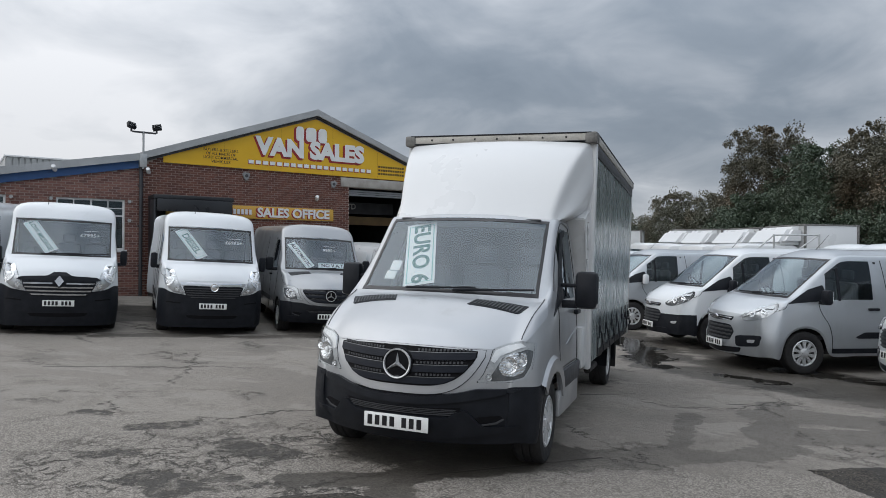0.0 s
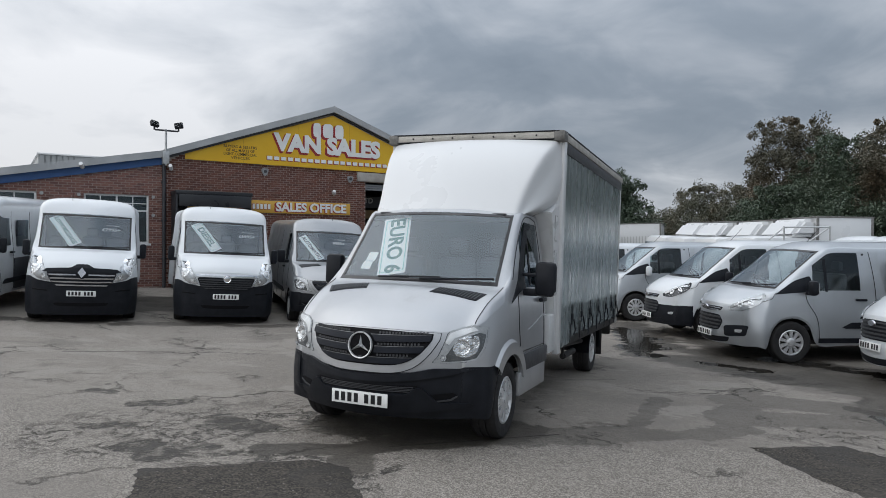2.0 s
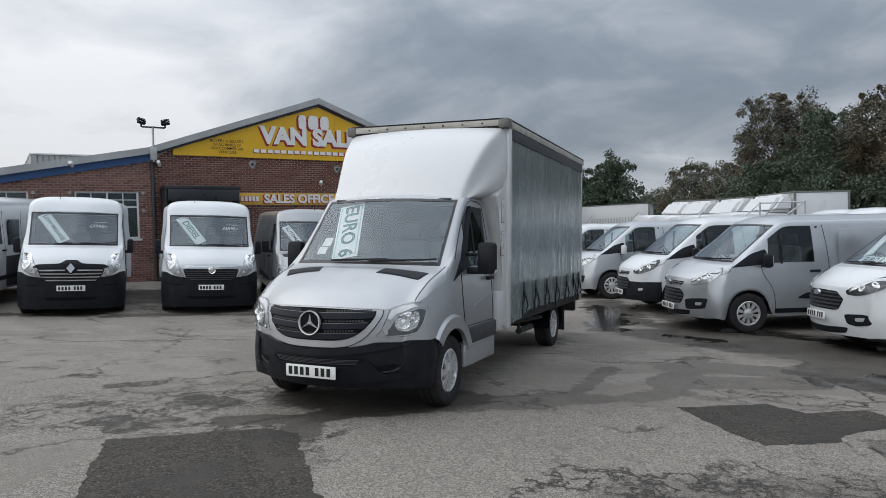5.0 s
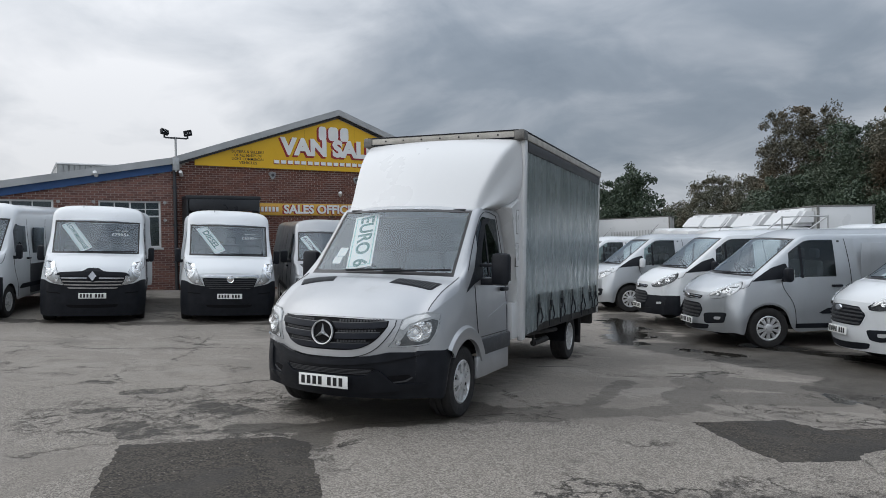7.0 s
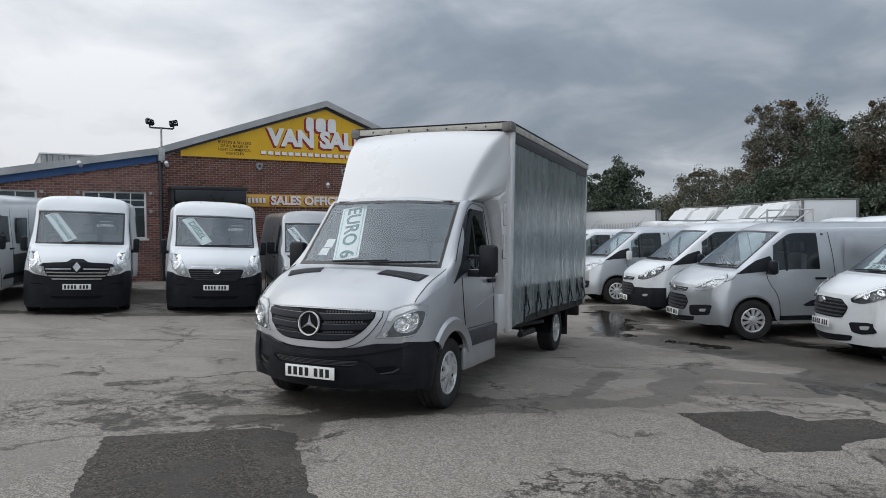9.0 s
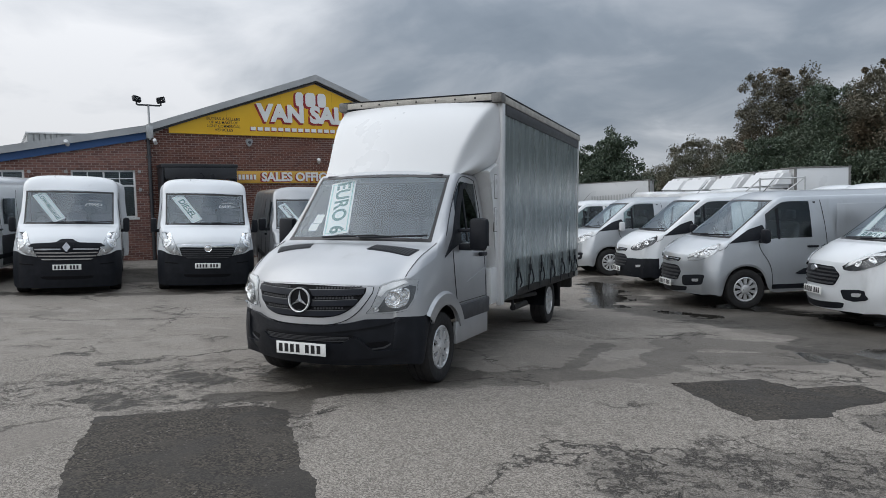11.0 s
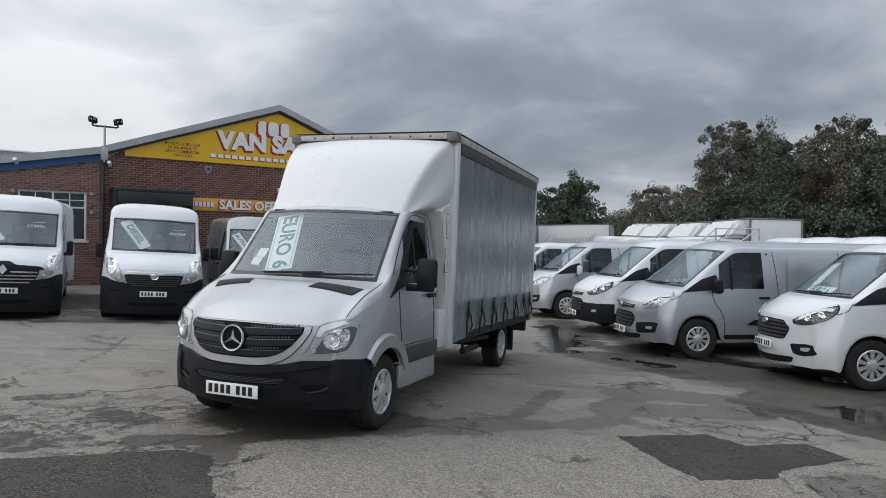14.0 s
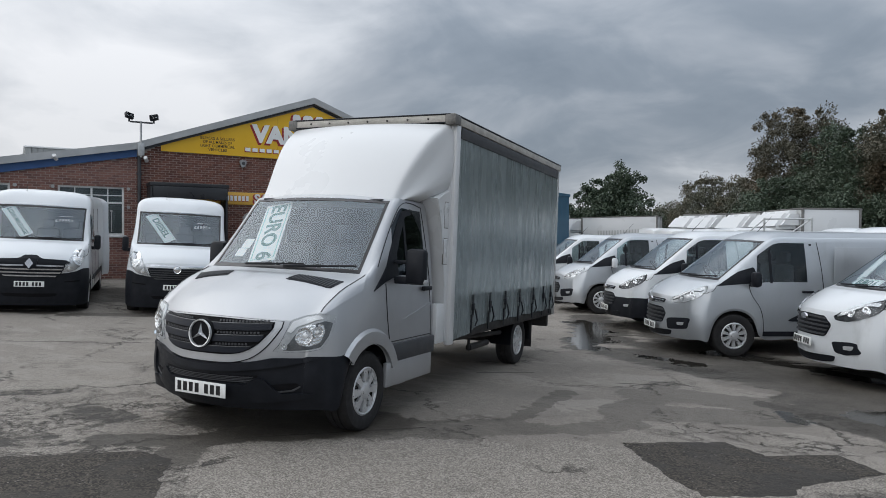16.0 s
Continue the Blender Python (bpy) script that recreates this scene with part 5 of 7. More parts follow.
def build_van(name, label, P, paint, category="van", group=""):
    t = thing(name, label, category, group)
    z = shell(*van_cage(P))
    SKINS[name + label] = skin_of(z)
    roles = {"body": paint, "bonnet": paint, "bumper": P.get("bumper", plastic), "windscreen": glass}
    for key, geo in z.items():
        base = key.split(":")[0]
        if base in roles:
            ob = part(base, geo, roles[base], t, {"bumper": "black plastic front bumper", "windscreen": "raked grey windscreen"}.get(base, "") if P.get("bumper", plastic) is plastic or base != "bumper" else "", shade=48)
        elif base == "side_window":
            ob = part("side_window", geo, P.get("side_glass", glass_dark), t, shade=48)
        if base in ("windscreen", "side_window"):
            ob.visible_shadow = False
    W, wf, R = P["W"], P["wf"], P["R"]
    bm = bmesh.new()
    box(bm, (-W + 0.28, wf - R - 0.02, 0.30), (W - 0.28, wf + R + 0.02, 0.98))
    part("wheel_housing", bm, black_steel, t, shade=0)
    if "wr" in P:
        part("wheel_housing", boxed((-W + 0.28, P["wr"] - R - 0.02, 0.3), (W - 0.28, P["wr"] + R + 0.02, 0.98)), black_steel, t, shade=0)
    part("underbody", boxed((-W + 0.14, min(P.get("y_nose", 0.1) + 0.46, 0.40), P["sill"] + 0.01), (W - 0.14, P["L"] - 0.05, P["sill"] + 0.08)), black_steel, t, shade=0)
    for s in (1, -1):
        wheel(t, s * (W - 0.145), wf, P["r"], 0.225, s, P.get("trim", alloy), P.get("holes", 8))
        if "wr" in P:
            wheel(t, s * (W - 0.145), P["wr"], P["r"], 0.225, s, P.get("trim", alloy), P.get("holes", 8))
    cabin(t, P)
    wipers(t, P)
    screen_border(t, P, SKINS[name + label])
    return t




mesh_black = plain("black_mesh", (0.004, 0.004, 0.005), (0.008, 0.008, 0.010), 0.7, 0, 30, 0.4, 0, 160, 0.15)

# ---- the silver curtain-sided truck ----
TRUCK = dict(W=0.985, wf=0.914, R=0.415, r=0.345, z_nose=0.97, z_cowl=1.345, z_head=2.03, z_roof=2.16, y_cowl=0.95, y_head=1.56, y_win=2.03, sill=0.33, sill_nose=0.27, z1=0.47, z2=0.70, belt=1.33, L=2.17, y_nose=0.31, y_corner=0.10, y_side=0.36, bow=0.13, fbow=0.45, x_top=0.86, x_roof=0.80, lamp_up=0.055, lamp_y=0.22, wing=0.45, bumper_rows=2, tuck=0.93, tuck_y=0.20, push0=-0.06, dip=0.07, corner=0.80, side1=0.955, push1=0.04, push2=0.04, lamp_back=0.05, holes=8)


def dish(parent, tree, x, z, r, side, lift=0.006, depth=0.020, turn=0.35):
    """A reflector bowl with its bulb, facing forwards from the nose at x, z."""
    hit, nor, _, _ = tree.ray_cast(Vector((x, -3.0, z)), Vector((0, 1, 0)))
    if nor.y > 0:
        nor = -nor
    face = nor.lerp(Vector((0, -1, 0)), turn).normalized()
    m0 = Matrix.Translation(hit + nor * lift) @ face.to_track_quat("X", "Z").to_matrix().to_4x4()
    if side < 0:
        m0 = Matrix.Diagonal((-1, 1, 1, 1)) @ m0
    bm = bmesh.new()
    lathe(bm, [(r, depth * 0.8), (r * 0.97, depth), (r * 0.90, depth * 0.9), (r * 0.62, depth * 0.25), (r * 0.25, 0.0), (0.0, 0.0)], 24, m0)
    b = part("reflector", bm, facet, parent)
    bm = bmesh.new()
    lathe(bm, [(r * 0.30, 0.0), (r * 0.32, depth * 0.7), (r * 0.22, depth * 1.0), (0.0, depth * 1.1)], 16, m0)
    part("bulb", bm, lamp_white, b)


def sprinter_nose(t, skin, bars_mat=None, vents=True):
    """Grille in its painted surround, lamps, vents and the moulded bumper of a large van's nose."""
    def ring(pts):
        return front(skin, pts)

    for sd in (1, -1):
        fl = sd < 0
        if vents:
            vent = [(0.31, 0.57, 1.27), (0.37, 0.70, 1.32), (0.80, 0.74, 1.31), (0.745, 0.60, 1.25)]
            v = part("bonnet_vent", laid(skin, vent, 0.004, ease=0.15, flip=fl), plastic, t)
            for k in range(14):
                x = 0.345 + k * 0.030
                rib = [(x - 0.012, 0.59, 1.28), (x + 0.018, 0.70, 1.32), (x + 0.030, 0.70, 1.32), (x, 0.59, 1.28)]
                part("vent_rib", laid(skin, rib, 0.011, 1, ease=0, flip=fl), plastic_grey, v, shade=0)
        out = ring([(0.565, 0.748), (0.605, 0.80), (0.640, 0.90), (0.655, 0.985), (0.74, 1.022), (0.83, 1.040), (0.915, 1.030), (0.922, 0.93), (0.905, 0.83), (0.875, 0.775), (0.80, 0.752), (0.68, 0.745)])
        h = part("headlight", laid(skin, out, 0.004, ease=0.25, flip=fl), lamp_silver, t, "clear headlight with faceted reflector")
        c = sum((Vector(q) for q in out), Vector()) / len(out)
        part("lamp_gasket", laid(skin, [c.lerp(Vector(q), 1.03) for q in out], 0.0015, ease=0.3, flip=fl), plastic, h)
        part("lamp_bezel", laid(skin, ring([(0.625, 0.757), (0.670, 0.82), (0.700, 0.88), (0.725, 0.925), (0.79, 0.955), (0.875, 0.990), (0.914, 0.975), (0.907, 0.87), (0.87, 0.785), (0.79, 0.762), (0.68, 0.755)]), 0.007, ease=0.3, flip=fl), lamp_dark, h)
        part("reflector_panel", laid(skin, ring([(0.70, 0.85), (0.715, 0.92), (0.77, 0.955), (0.87, 0.965), (0.885, 0.90), (0.865, 0.82), (0.80, 0.79), (0.73, 0.80)]), 0.010, ease=0.5, flip=fl), facet, h)
        dish(h, skin, 0.765, 0.873, 0.066, sd)
        dish(h, skin, 0.845, 0.905, 0.042, sd)
        dish(h, skin, 0.640, 0.785, 0.026, sd, 0.006, 0.014)
        # running light, its white widened to paint the reflection along the lamp's top
        part("daylight_strip", laid(skin, ring([(0.645, 0.905), (0.668, 0.978), (0.745, 1.012), (0.84, 1.030), (0.865, 1.008), (0.78, 0.972), (0.705, 0.940), (0.672, 0.890)]), 0.013, ease=0.2, flip=fl), lamp_white, h)
        part("lens", laid(skin, out, 0.024, ease=0.25, flip=fl), lens_glass, h).visible_shadow = False
        # bumper corner: recess with a pale lower rim
        fr = part("fog_recess", laid(skin, ring([(0.50, 0.44), (0.56, 0.485), (0.72, 0.50), (0.755, 0.475), (0.70, 0.435), (0.58, 0.42)]), 0.004, flip=fl), mesh_black, t)
        part("recess_rim", laid(skin, ring([(0.52, 0.432), (0.60, 0.422), (0.70, 0.437), (0.75, 0.470), (0.745, 0.478), (0.69, 0.447), (0.60, 0.433), (0.53, 0.440)]), 0.012, ease=0.1, flip=fl), plastic_grey, fr)
    def low_edge(w, bottom, z_side):
        """The lower edge of the grille: flat in the middle, sweeping up to the sides."""
        return lambda x: bottom + (z_side - bottom) * min(1.0, abs(x) / w) ** 4.6

    def top_edge(z):
        return lambda x: z + 0.020 * (1 - (x / 0.58) ** 2)

    part("surround_gap", band(skin, low_edge(0.612, 0.640, 0.930), top_edge(0.982), -0.61, 0.61, 0.004, 44), plastic, t)
    part("grille_surround", band(skin, low_edge(0.606, 0.647, 0.935), top_edge(0.977), -0.603, 0.603, 0.016, 44), bars_mat or silver, t, "painted grille surround")
    g = part("grille", band(skin, low_edge(0.556, 0.708, 0.930), top_edge(0.966), -0.552, 0.552, 0.021, 44), mesh_black, t, "black three-bar front grille with studs")
    for i in range(3):
        za = 0.722 + 0.085 * i
        rim = low_edge(0.548, 0.714, 0.930)
        wide = 0.540 * min(1.0, (za + 0.050 - 0.708) / 0.222) ** (1 / 4.6)
        cup = lambda x: 0.018 * (x / 0.55) ** 2
        low = lambda x: max(za + cup(x), rim(x))
        part("slat", band(skin, low, lambda x: max(za + 0.046 + cup(x), low(x) + 0.002), -wide, wide, 0.034, 36, 2), grille_plate, g)
        part("slat_edge", band(skin, lambda x: max(za + 0.046 + cup(x), low(x) + 0.002), lambda x: max(za + 0.051 + cup(x), low(x) + 0.006), -wide, wide, 0.037, 36, 1), lamp_dark, g)
        for k in range(40):
            x = -0.507 + k * 0.026
            if wide - 0.03 > abs(x) > 0.12:
                z = za + 0.067 + cup(x)
                part("grille_stud", band(skin, lambda q: z - 0.008, lambda q: z + 0.008, x - 0.007, x + 0.007, 0.030, 1, 1), plastic_grey, g, shade=0)
    by = front(skin, [(0.0, 0.86)])[0][1]
    disc = bmesh.new()
    lathe(disc, [(0.0, -0.046), (0.10, -0.046), (0.118, -0.040), (0.120, 0.0)], 32, Matrix.Translation((0, by, 0.862)) @ pose(0, 0, 0, 0, 0, 90))
    part("badge_backing", disc, mesh_black, t)
    star_badge(t, Matrix.Translation((0, by - 0.046, 0.862)) @ pose(0, 0, 0, -4), 0.112)
    # bumper: upper ledge, intake, wings beside the plate
    part("bumper_ledge", band(skin, lambda x: 0.572 + 0.10 * (x / 0.80) ** 2, lambda x: min(0.698, 0.630 + 0.16 * (abs(x) / 0.80) ** 2.4), -0.88, 0.88, 0.028, 52, 4, 0.02, True), plastic, t)
    part("lower_grille", band(skin, lambda x: 0.492, lambda x: 0.545 + 0.05 * x * x, -0.46, 0.46, 0.004, 24, 2), mesh_black, t)
    for k in range(4):
        zz = 0.500 + 0.012 * k
        part("intake_slat", band(skin, lambda x: zz, lambda x: zz + 0.005, -0.43, 0.43, 0.012, 20, 1), plastic_grey, t, shade=0)
    part("lower_spoiler", band(skin, lambda x: 0.318 + 0.06 * (x / 0.78) ** 2, lambda x: (0.482 if abs(x) < 0.37 else 0.482 + 0.055 * min(1.0, (abs(x) - 0.37) / 0.08)) if abs(x) < 0.50 else max(0.418, 0.537 - 1.1 * (abs(x) - 0.50)), -0.86, 0.86, 0.024, 64, 4, 0.02, True), plastic, t)
    py = min(q[1] for q in front(skin, [(0.0, 0.38), (0.0, 0.42), (0.0, 0.47)]))
    plate(t, py - 0.024, 0.425, 2)


def build_truck():
    t = build_van("curtain_sided_truck", "silver curtain-sided light truck with white roof fairing", TRUCK, silver, "truck")
    P = TRUCK
    # bonnet vents, grille, badge, plate
    skin = SKINS["curtain_sided_truck" + t["label"]]
    sprinter_nose(t, skin)
    for s in (1, -1):
        mirror(t, s * 0.97, 1.38, 1.43, s, 0.33, 0.20, 0.09)
        part("mirror_arm", boxed((min(s * 0.93, s * 1.09), 1.36, 1.45), (max(s * 0.93, s * 1.09), 1.40, 1.485), 0.012), plastic, t)
        part("mirror_indicator", boxed((min(s * 1.21, s * 1.262), 1.36, 1.275), (max(s * 1.21, s * 1.262), 1.43, 1.325), 0.015), lamp_silver, t)
        part("door_handle", boxed((min(s * 0.965, s * 1.0), 1.90, 1.18), (max(s * 0.965, s * 1.01), 2.08, 1.225), 0.012), plastic, t)
        part("sill_panel", boxed((min(s * 0.94, s * 0.988), 1.215, 0.325), (max(s * 0.94, s * 0.988), 2.16, 0.55), 0.012), silver, t)
        part("side_band", boxed((min(s * 0.95, s * 0.992), 1.27, 0.545), (max(s * 0.95, s * 0.998), 2.20, 0.715), 0.015), plastic_grey, t)
        bm = bmesh.new()
        n = 16
        for k in range(n):
            a0, a1 = math.pi * (0.12 + 0.65 * k / n), math.pi * (0.12 + 0.65 * (k + 1) / n)
            q = []
            for a in (a0, a1):
                for r, x in ((0.412, 0.975), (0.412, 1.004), (0.430, 1.008), (0.520, 1.002), (0.545, 0.972)):
                    q.append(bm.verts.new((s * x, 0.914 + r * math.cos(a), 0.345 + r * math.sin(a))))
            for i in range(4):
                bm.faces.new((q[i], q[i + 1], q[i + 6], q[i + 5]))
        bmesh.ops.remove_doubles(bm, verts=bm.verts, dist=1e-4)
        part("wheel_arch", bm, silver, t, "silver wheel arch lip")
        part("pillar_trim", laid(skin, [(0.955, 0.97, 1.205), (0.968, 1.18, 1.285), (0.968, 1.44, 1.345), (0.925, 1.42, 1.62), (0.935, 1.27, 1.47)], 0.007, 4, ease=0.12, flip=s < 0), plastic, t)
        part("door_frame", laid(skin, [(0.948, 1.20, 1.40), (0.915, 1.34, 1.60), (0.885, 1.48, 1.80), (0.860, 1.60, 1.945), (0.868, 1.80, 1.985), (0.885, 1.80, 1.93), (0.880, 1.66, 1.90), (0.905, 1.52, 1.70), (0.935, 1.42, 1.52)], 0.006, 4, ease=0.15, flip=s < 0), plastic, t)
        part("door_crease", laid(skin, [(0.985, 1.52, 0.925), (0.985, 1.80, 0.985), (0.985, 2.12, 1.055), (0.985, 2.12, 1.025), (0.985, 1.80, 0.960)], 0.007, 4, ease=0.1, flip=s < 0), silver, t)
        part("step_box", boxed((min(s * 0.93, s * 1.016), 2.19, 0.62), (max(s * 0.93, s * 1.016), 2.38, 1.03), 0.008), gel, t)
        part("quarter_bar", laid(skin, [(0.955, 1.60, 1.36), (0.955, 1.64, 1.36), (0.88, 1.64, 1.95), (0.88, 1.60, 1.93)], 0.006, ease=0, flip=s < 0), plastic, t)
        for line in ([(0.96, 1.19, 1.27), (0.97, 1.21, 1.0), (0.98, 1.27, 0.73)], [(0.90, 2.04, 2.02), (0.955, 2.07, 1.7), (0.97, 2.10, 1.4), (0.98, 2.13, 0.95), (0.98, 2.14, 0.71)], [(0.98, 1.27, 0.735), (0.98, 2.14, 0.735)], [(0.93, 1.08, 1.42), (0.86, 1.50, 1.93), (0.87, 1.62, 2.03), (0.89, 1.80, 2.06), (0.90, 2.04, 2.02)]):
            part("shut_line", seam(skin, line, 0.008, s < 0), ink_black, t, shade=0)
        for line in ([(0.835, 0.35, 1.065), (0.85, 0.52, 1.145), (0.865, 0.70, 1.23), (0.88, 0.94, 1.34)],):
            part("shut_line", seam(skin, line, 0.008, s < 0, 0.004, True), ink_black, t, shade=0)
    # plate added out of sight to keep skylight off the ground under the nose
    part("undertray", boxed((-0.55, 0.35, 0.255), (0.55, 1.5, 0.30), 0.02), black_steel, t)
    # aerofoil over the cab
    f = fairing()
    part("roof_fairing", f["fairing"], gel, t, "white moulded roof fairing", shade=50)
    bm = bmesh.new()
    box(bm, (-0.70, 1.50, 2.04), (0.70, 1.60, 2.062), 0.008)
    part("fairing_seal", bm, plastic_grey, t)
    # body: headboard, posts, roof, curtain
    part("headboard", boxed((-1.02, 2.42, 0.62), (1.02, 2.50, 2.93), 0.02), gel, t, "white front bulkhead of the body")
    for s in (1, -1):
        p = part("front_post", boxed((min(s * 0.985, s * 1.06), 2.44, 0.58), (max(s * 0.985, s * 1.06), 2.56, 2.95), 0.02), gel, t)
        part("rear_post", boxed((min(s * 0.99, s * 1.055), 6.60, 0.62), (max(s * 0.99, s * 1.055), 6.68, 2.97), 0.012), alu, t)
        part("roof_rail", boxed((min(s * 0.98, s * 1.07), 2.42, 2.93), (max(s * 0.98, s * 1.07), 6.70, 3.015), 0.012), rail_cream, t)
        part("roof_seal", boxed((min(s * 0.97, s * 1.072), 2.42, 3.013), (max(s * 0.97, s * 1.072), 6.70, 3.033), 0.006), plastic, t)
        part("curtain_track", boxed((min(s * 1.02, s * 1.062), 2.57, 2.80), (max(s * 1.02, s * 1.062), 6.60, 2.925), 0.008), plastic_grey, t)
        part("side_deflector", side_panel(s), gel, t, "white side deflector with two recesses")
        # raised panels on darker grey rims, which paint the shaded edges of the recesses
        for z in (1.60, 1.98):
            rc = part("recess", boxed((min(s * 1.0, s * 1.0145), 2.295, z - 0.16), (max(s * 1.0, s * 1.0145), 2.395, z + 0.12), 0.002), cap_grey, t)
            part("recess_panel", boxed((min(s * 1.0, s * 1.017), 2.303, z - 0.152), (max(s * 1.0, s * 1.017), 2.387, z + 0.112), 0.002), gel, rc)
        part("curtain", curtain(s), curtain_mat, t, "taut silver plastic side curtain", shade=180)
        for y in (3.05, 3.61, 4.18, 4.78, 5.42, 5.95, 6.35):
            b = bmesh.new()
            box(b, (s * 1.075 - 0.004, y - 0.022, 0.86), (s * 1.075 + 0.004, y + 0.022, 1.10), 0)
            box(b, (s * 1.078 - 0.012, y - 0.03, 0.92), (s * 1.078 + 0.012, y + 0.03, 1.0), 0.006)
            box(b, (s * 1.06 - 0.004, y - 0.02, 0.66), (s * 1.06 + 0.004, y + 0.02, 0.87), 0)
            st = part("curtain_strap", b, plastic, t, "black buckle strap", shade=0)
            b = bmesh.new()
            tube(b, (s * 1.09, y + 0.03, 0.93), (s * 1.10, y + 0.09, 0.80), 0.009, 6)
            tube(b, (s * 1.10, y + 0.09, 0.80), (s * 1.085, y + 0.06, 0.74), 0.009, 6)
            part("strap_tail", b, plastic, st)
        part("side_rail", boxed((min(s * 0.96, s * 1.03), 2.5, 0.62), (max(s * 0.96, s * 1.03), 6.66, 0.73), 0.01), black_steel, t, "dark steel floor edge rail")
        part("chassis_rail", boxed((min(s * 0.32, s * 0.42), 1.8, 0.44), (max(s * 0.32, s * 0.42), 6.5, 0.62)), black_steel, t, shade=0)
        wheel(t, s * 0.815, 5.226, 0.345, 0.225, s, alloy, 8)
        part("mudguard", mudguard(s), plastic, t)
        part("mudflap", boxed((min(s * 0.66, s * 0.98), 5.70, 0.2), (max(s * 0.66, s * 0.98), 5.715, 0.66), 0.004), rubber, t)
        part("side_marker", boxed((min(s * 1.04, s * 1.05), 2.47, 0.60), (max(s * 1.04, s * 1.05), 2.52, 0.635), 0.006), amber, t)
        b = bmesh.new()
        tube(b, (s * 0.9, 2.9, 0.6), (s * 0.9, 4.5, 0.52), 0.03, 8)
        tube(b, (s * 0.9, 3.4, 0.62), (s * 0.9, 3.4, 0.42), 0.02, 8)
        tube(b, (s * 0.9, 3.4, 0.44), (s * 0.9, 4.0, 0.44), 0.04, 10)
        part("fuel_pipe", b, black_steel, t)
    part("roof", boxed((-1.0, 2.45, 2.96), (1.0, 6.68, 3.02), 0.02), gel, t)
    part("front_roof_rail", boxed((-1.01, 2.36, 2.945), (1.01, 2.45, 3.025), 0.008), rail_cream, t, "weathered cream front roof rail")
    part("roof_seal", boxed((-1.01, 2.355, 3.022), (1.01, 2.45, 3.038), 0.005), plastic, t)
    part("rail_groove", boxed((-1.01, 2.354, 2.938), (1.01, 2.40, 2.948), 0.002), plastic, t)
    for s in (1, -1):
        part("corner_cap", boxed((min(s * 0.94, s * 1.075), 2.35, 2.92), (max(s * 0.94, s * 1.075), 2.52, 3.04), 0.025), cap_grey, t, "grey corner casting")
    for x in (-0.75, -0.5, -0.25, 0, 0.25, 0.5, 0.75):
        part("rivet", boxed((x - 0.01, 2.352, 2.975), (x + 0.01, 2.362, 2.995), 0.003), black_steel, t)
    part("floor", boxed((-0.98, 2.5, 0.62), (0.98, 6.66, 0.72)), black_steel, t, shade=0)
    part("rear_frame", boxed((-0.98, 6.55, 0.72), (0.98, 6.62, 2.95)), gel, t)
    part("tail_lift", boxed((-0.95, 6.62, 0.42), (0.95, 6.72, 0.66), 0.02), black_steel, t)
    part("spare_carrier", boxed((-0.55, 5.8, 0.38), (0.55, 6.3, 0.58), 0.04), black_steel, t)
    part("rear_axle", boxed((-0.75, 5.16, 0.28), (0.75, 5.29, 0.41), 0.05), black_steel, t)
    part("gearbox", boxed((-0.3, 1.4, 0.26), (0.3, 2.6, 0.5), 0.05), black_steel, t)
    # window card
    d = screen_pose(P, -0.375, 0.53, 0.06)
    card(t, d, 0.80, 0.29, "EURO 6", 0.225, ink_green, 76, label="white window card with green lettering")
    part("paper_sticker", boxed((-0.05, 0, -0.06), (0.05, 0.003, 0.06), 0, screen_pose(P, -0.58, 0.35)), card_white, t, shade=0)
    part("paper_sticker", boxed((-0.05, 0, -0.05), (0.05, 0.003, 0.05), 0, screen_pose(P, -0.60, 0.22)), card_white, t, shade=0)
    t.matrix_world = truck_pose
    return t


def fairing():
    """The moulded deflector from the cab roof up to the body's front, open behind."""
    rows = []
    for k, (y, z, w, flare) in enumerate(((1.53, 2.06, 0.80, 0.0), (1.63, 2.20, 0.815, 0.0), (1.81, 2.46, 0.875, 0.02), (2.07, 2.75, 0.955, 0.05), (2.34, 2.925, 1.0, 0.06))):
        rows.append([(0, y - 0.05, z + 0.02), (0.55 * w, y - 0.02, z + 0.012), (0.88 * w, y + 0.025, z), (0.985 * w, y + 0.05, z - 0.012)])
    low = [(0.83, 1.66, 2.055), (0.90, 1.80, 2.10), (0.96, 2.00, 2.15), (1.0, 2.2, 2.20), (1.03, 2.42, 2.26)]
    mid = [(0.81, 1.64, 2.058), (0.845, 1.80, 2.17), (0.90, 2.02, 2.36), (0.965, 2.26, 2.58), (1.015, 2.43, 2.80)]
    V, F = [], []
    grid = []
    for i in range(5):
        half = rows[i] + [mid[i], low[i], (0.76, low[i][1], 2.06)]
        line = [(-x, y, z) for x, y, z in half[::-1]] + half[1:]
        grid.append(line)
    n = len(grid[0])
    for line in grid:
        V += line
    for i in range(4):
        for j in range(n - 1):
            F.append((i * n + j, i * n + j + 1, (i + 1) * n + j + 1, (i + 1) * n + j))
    return shell(V, F, ["fairing"] * len(F), 2, 1)


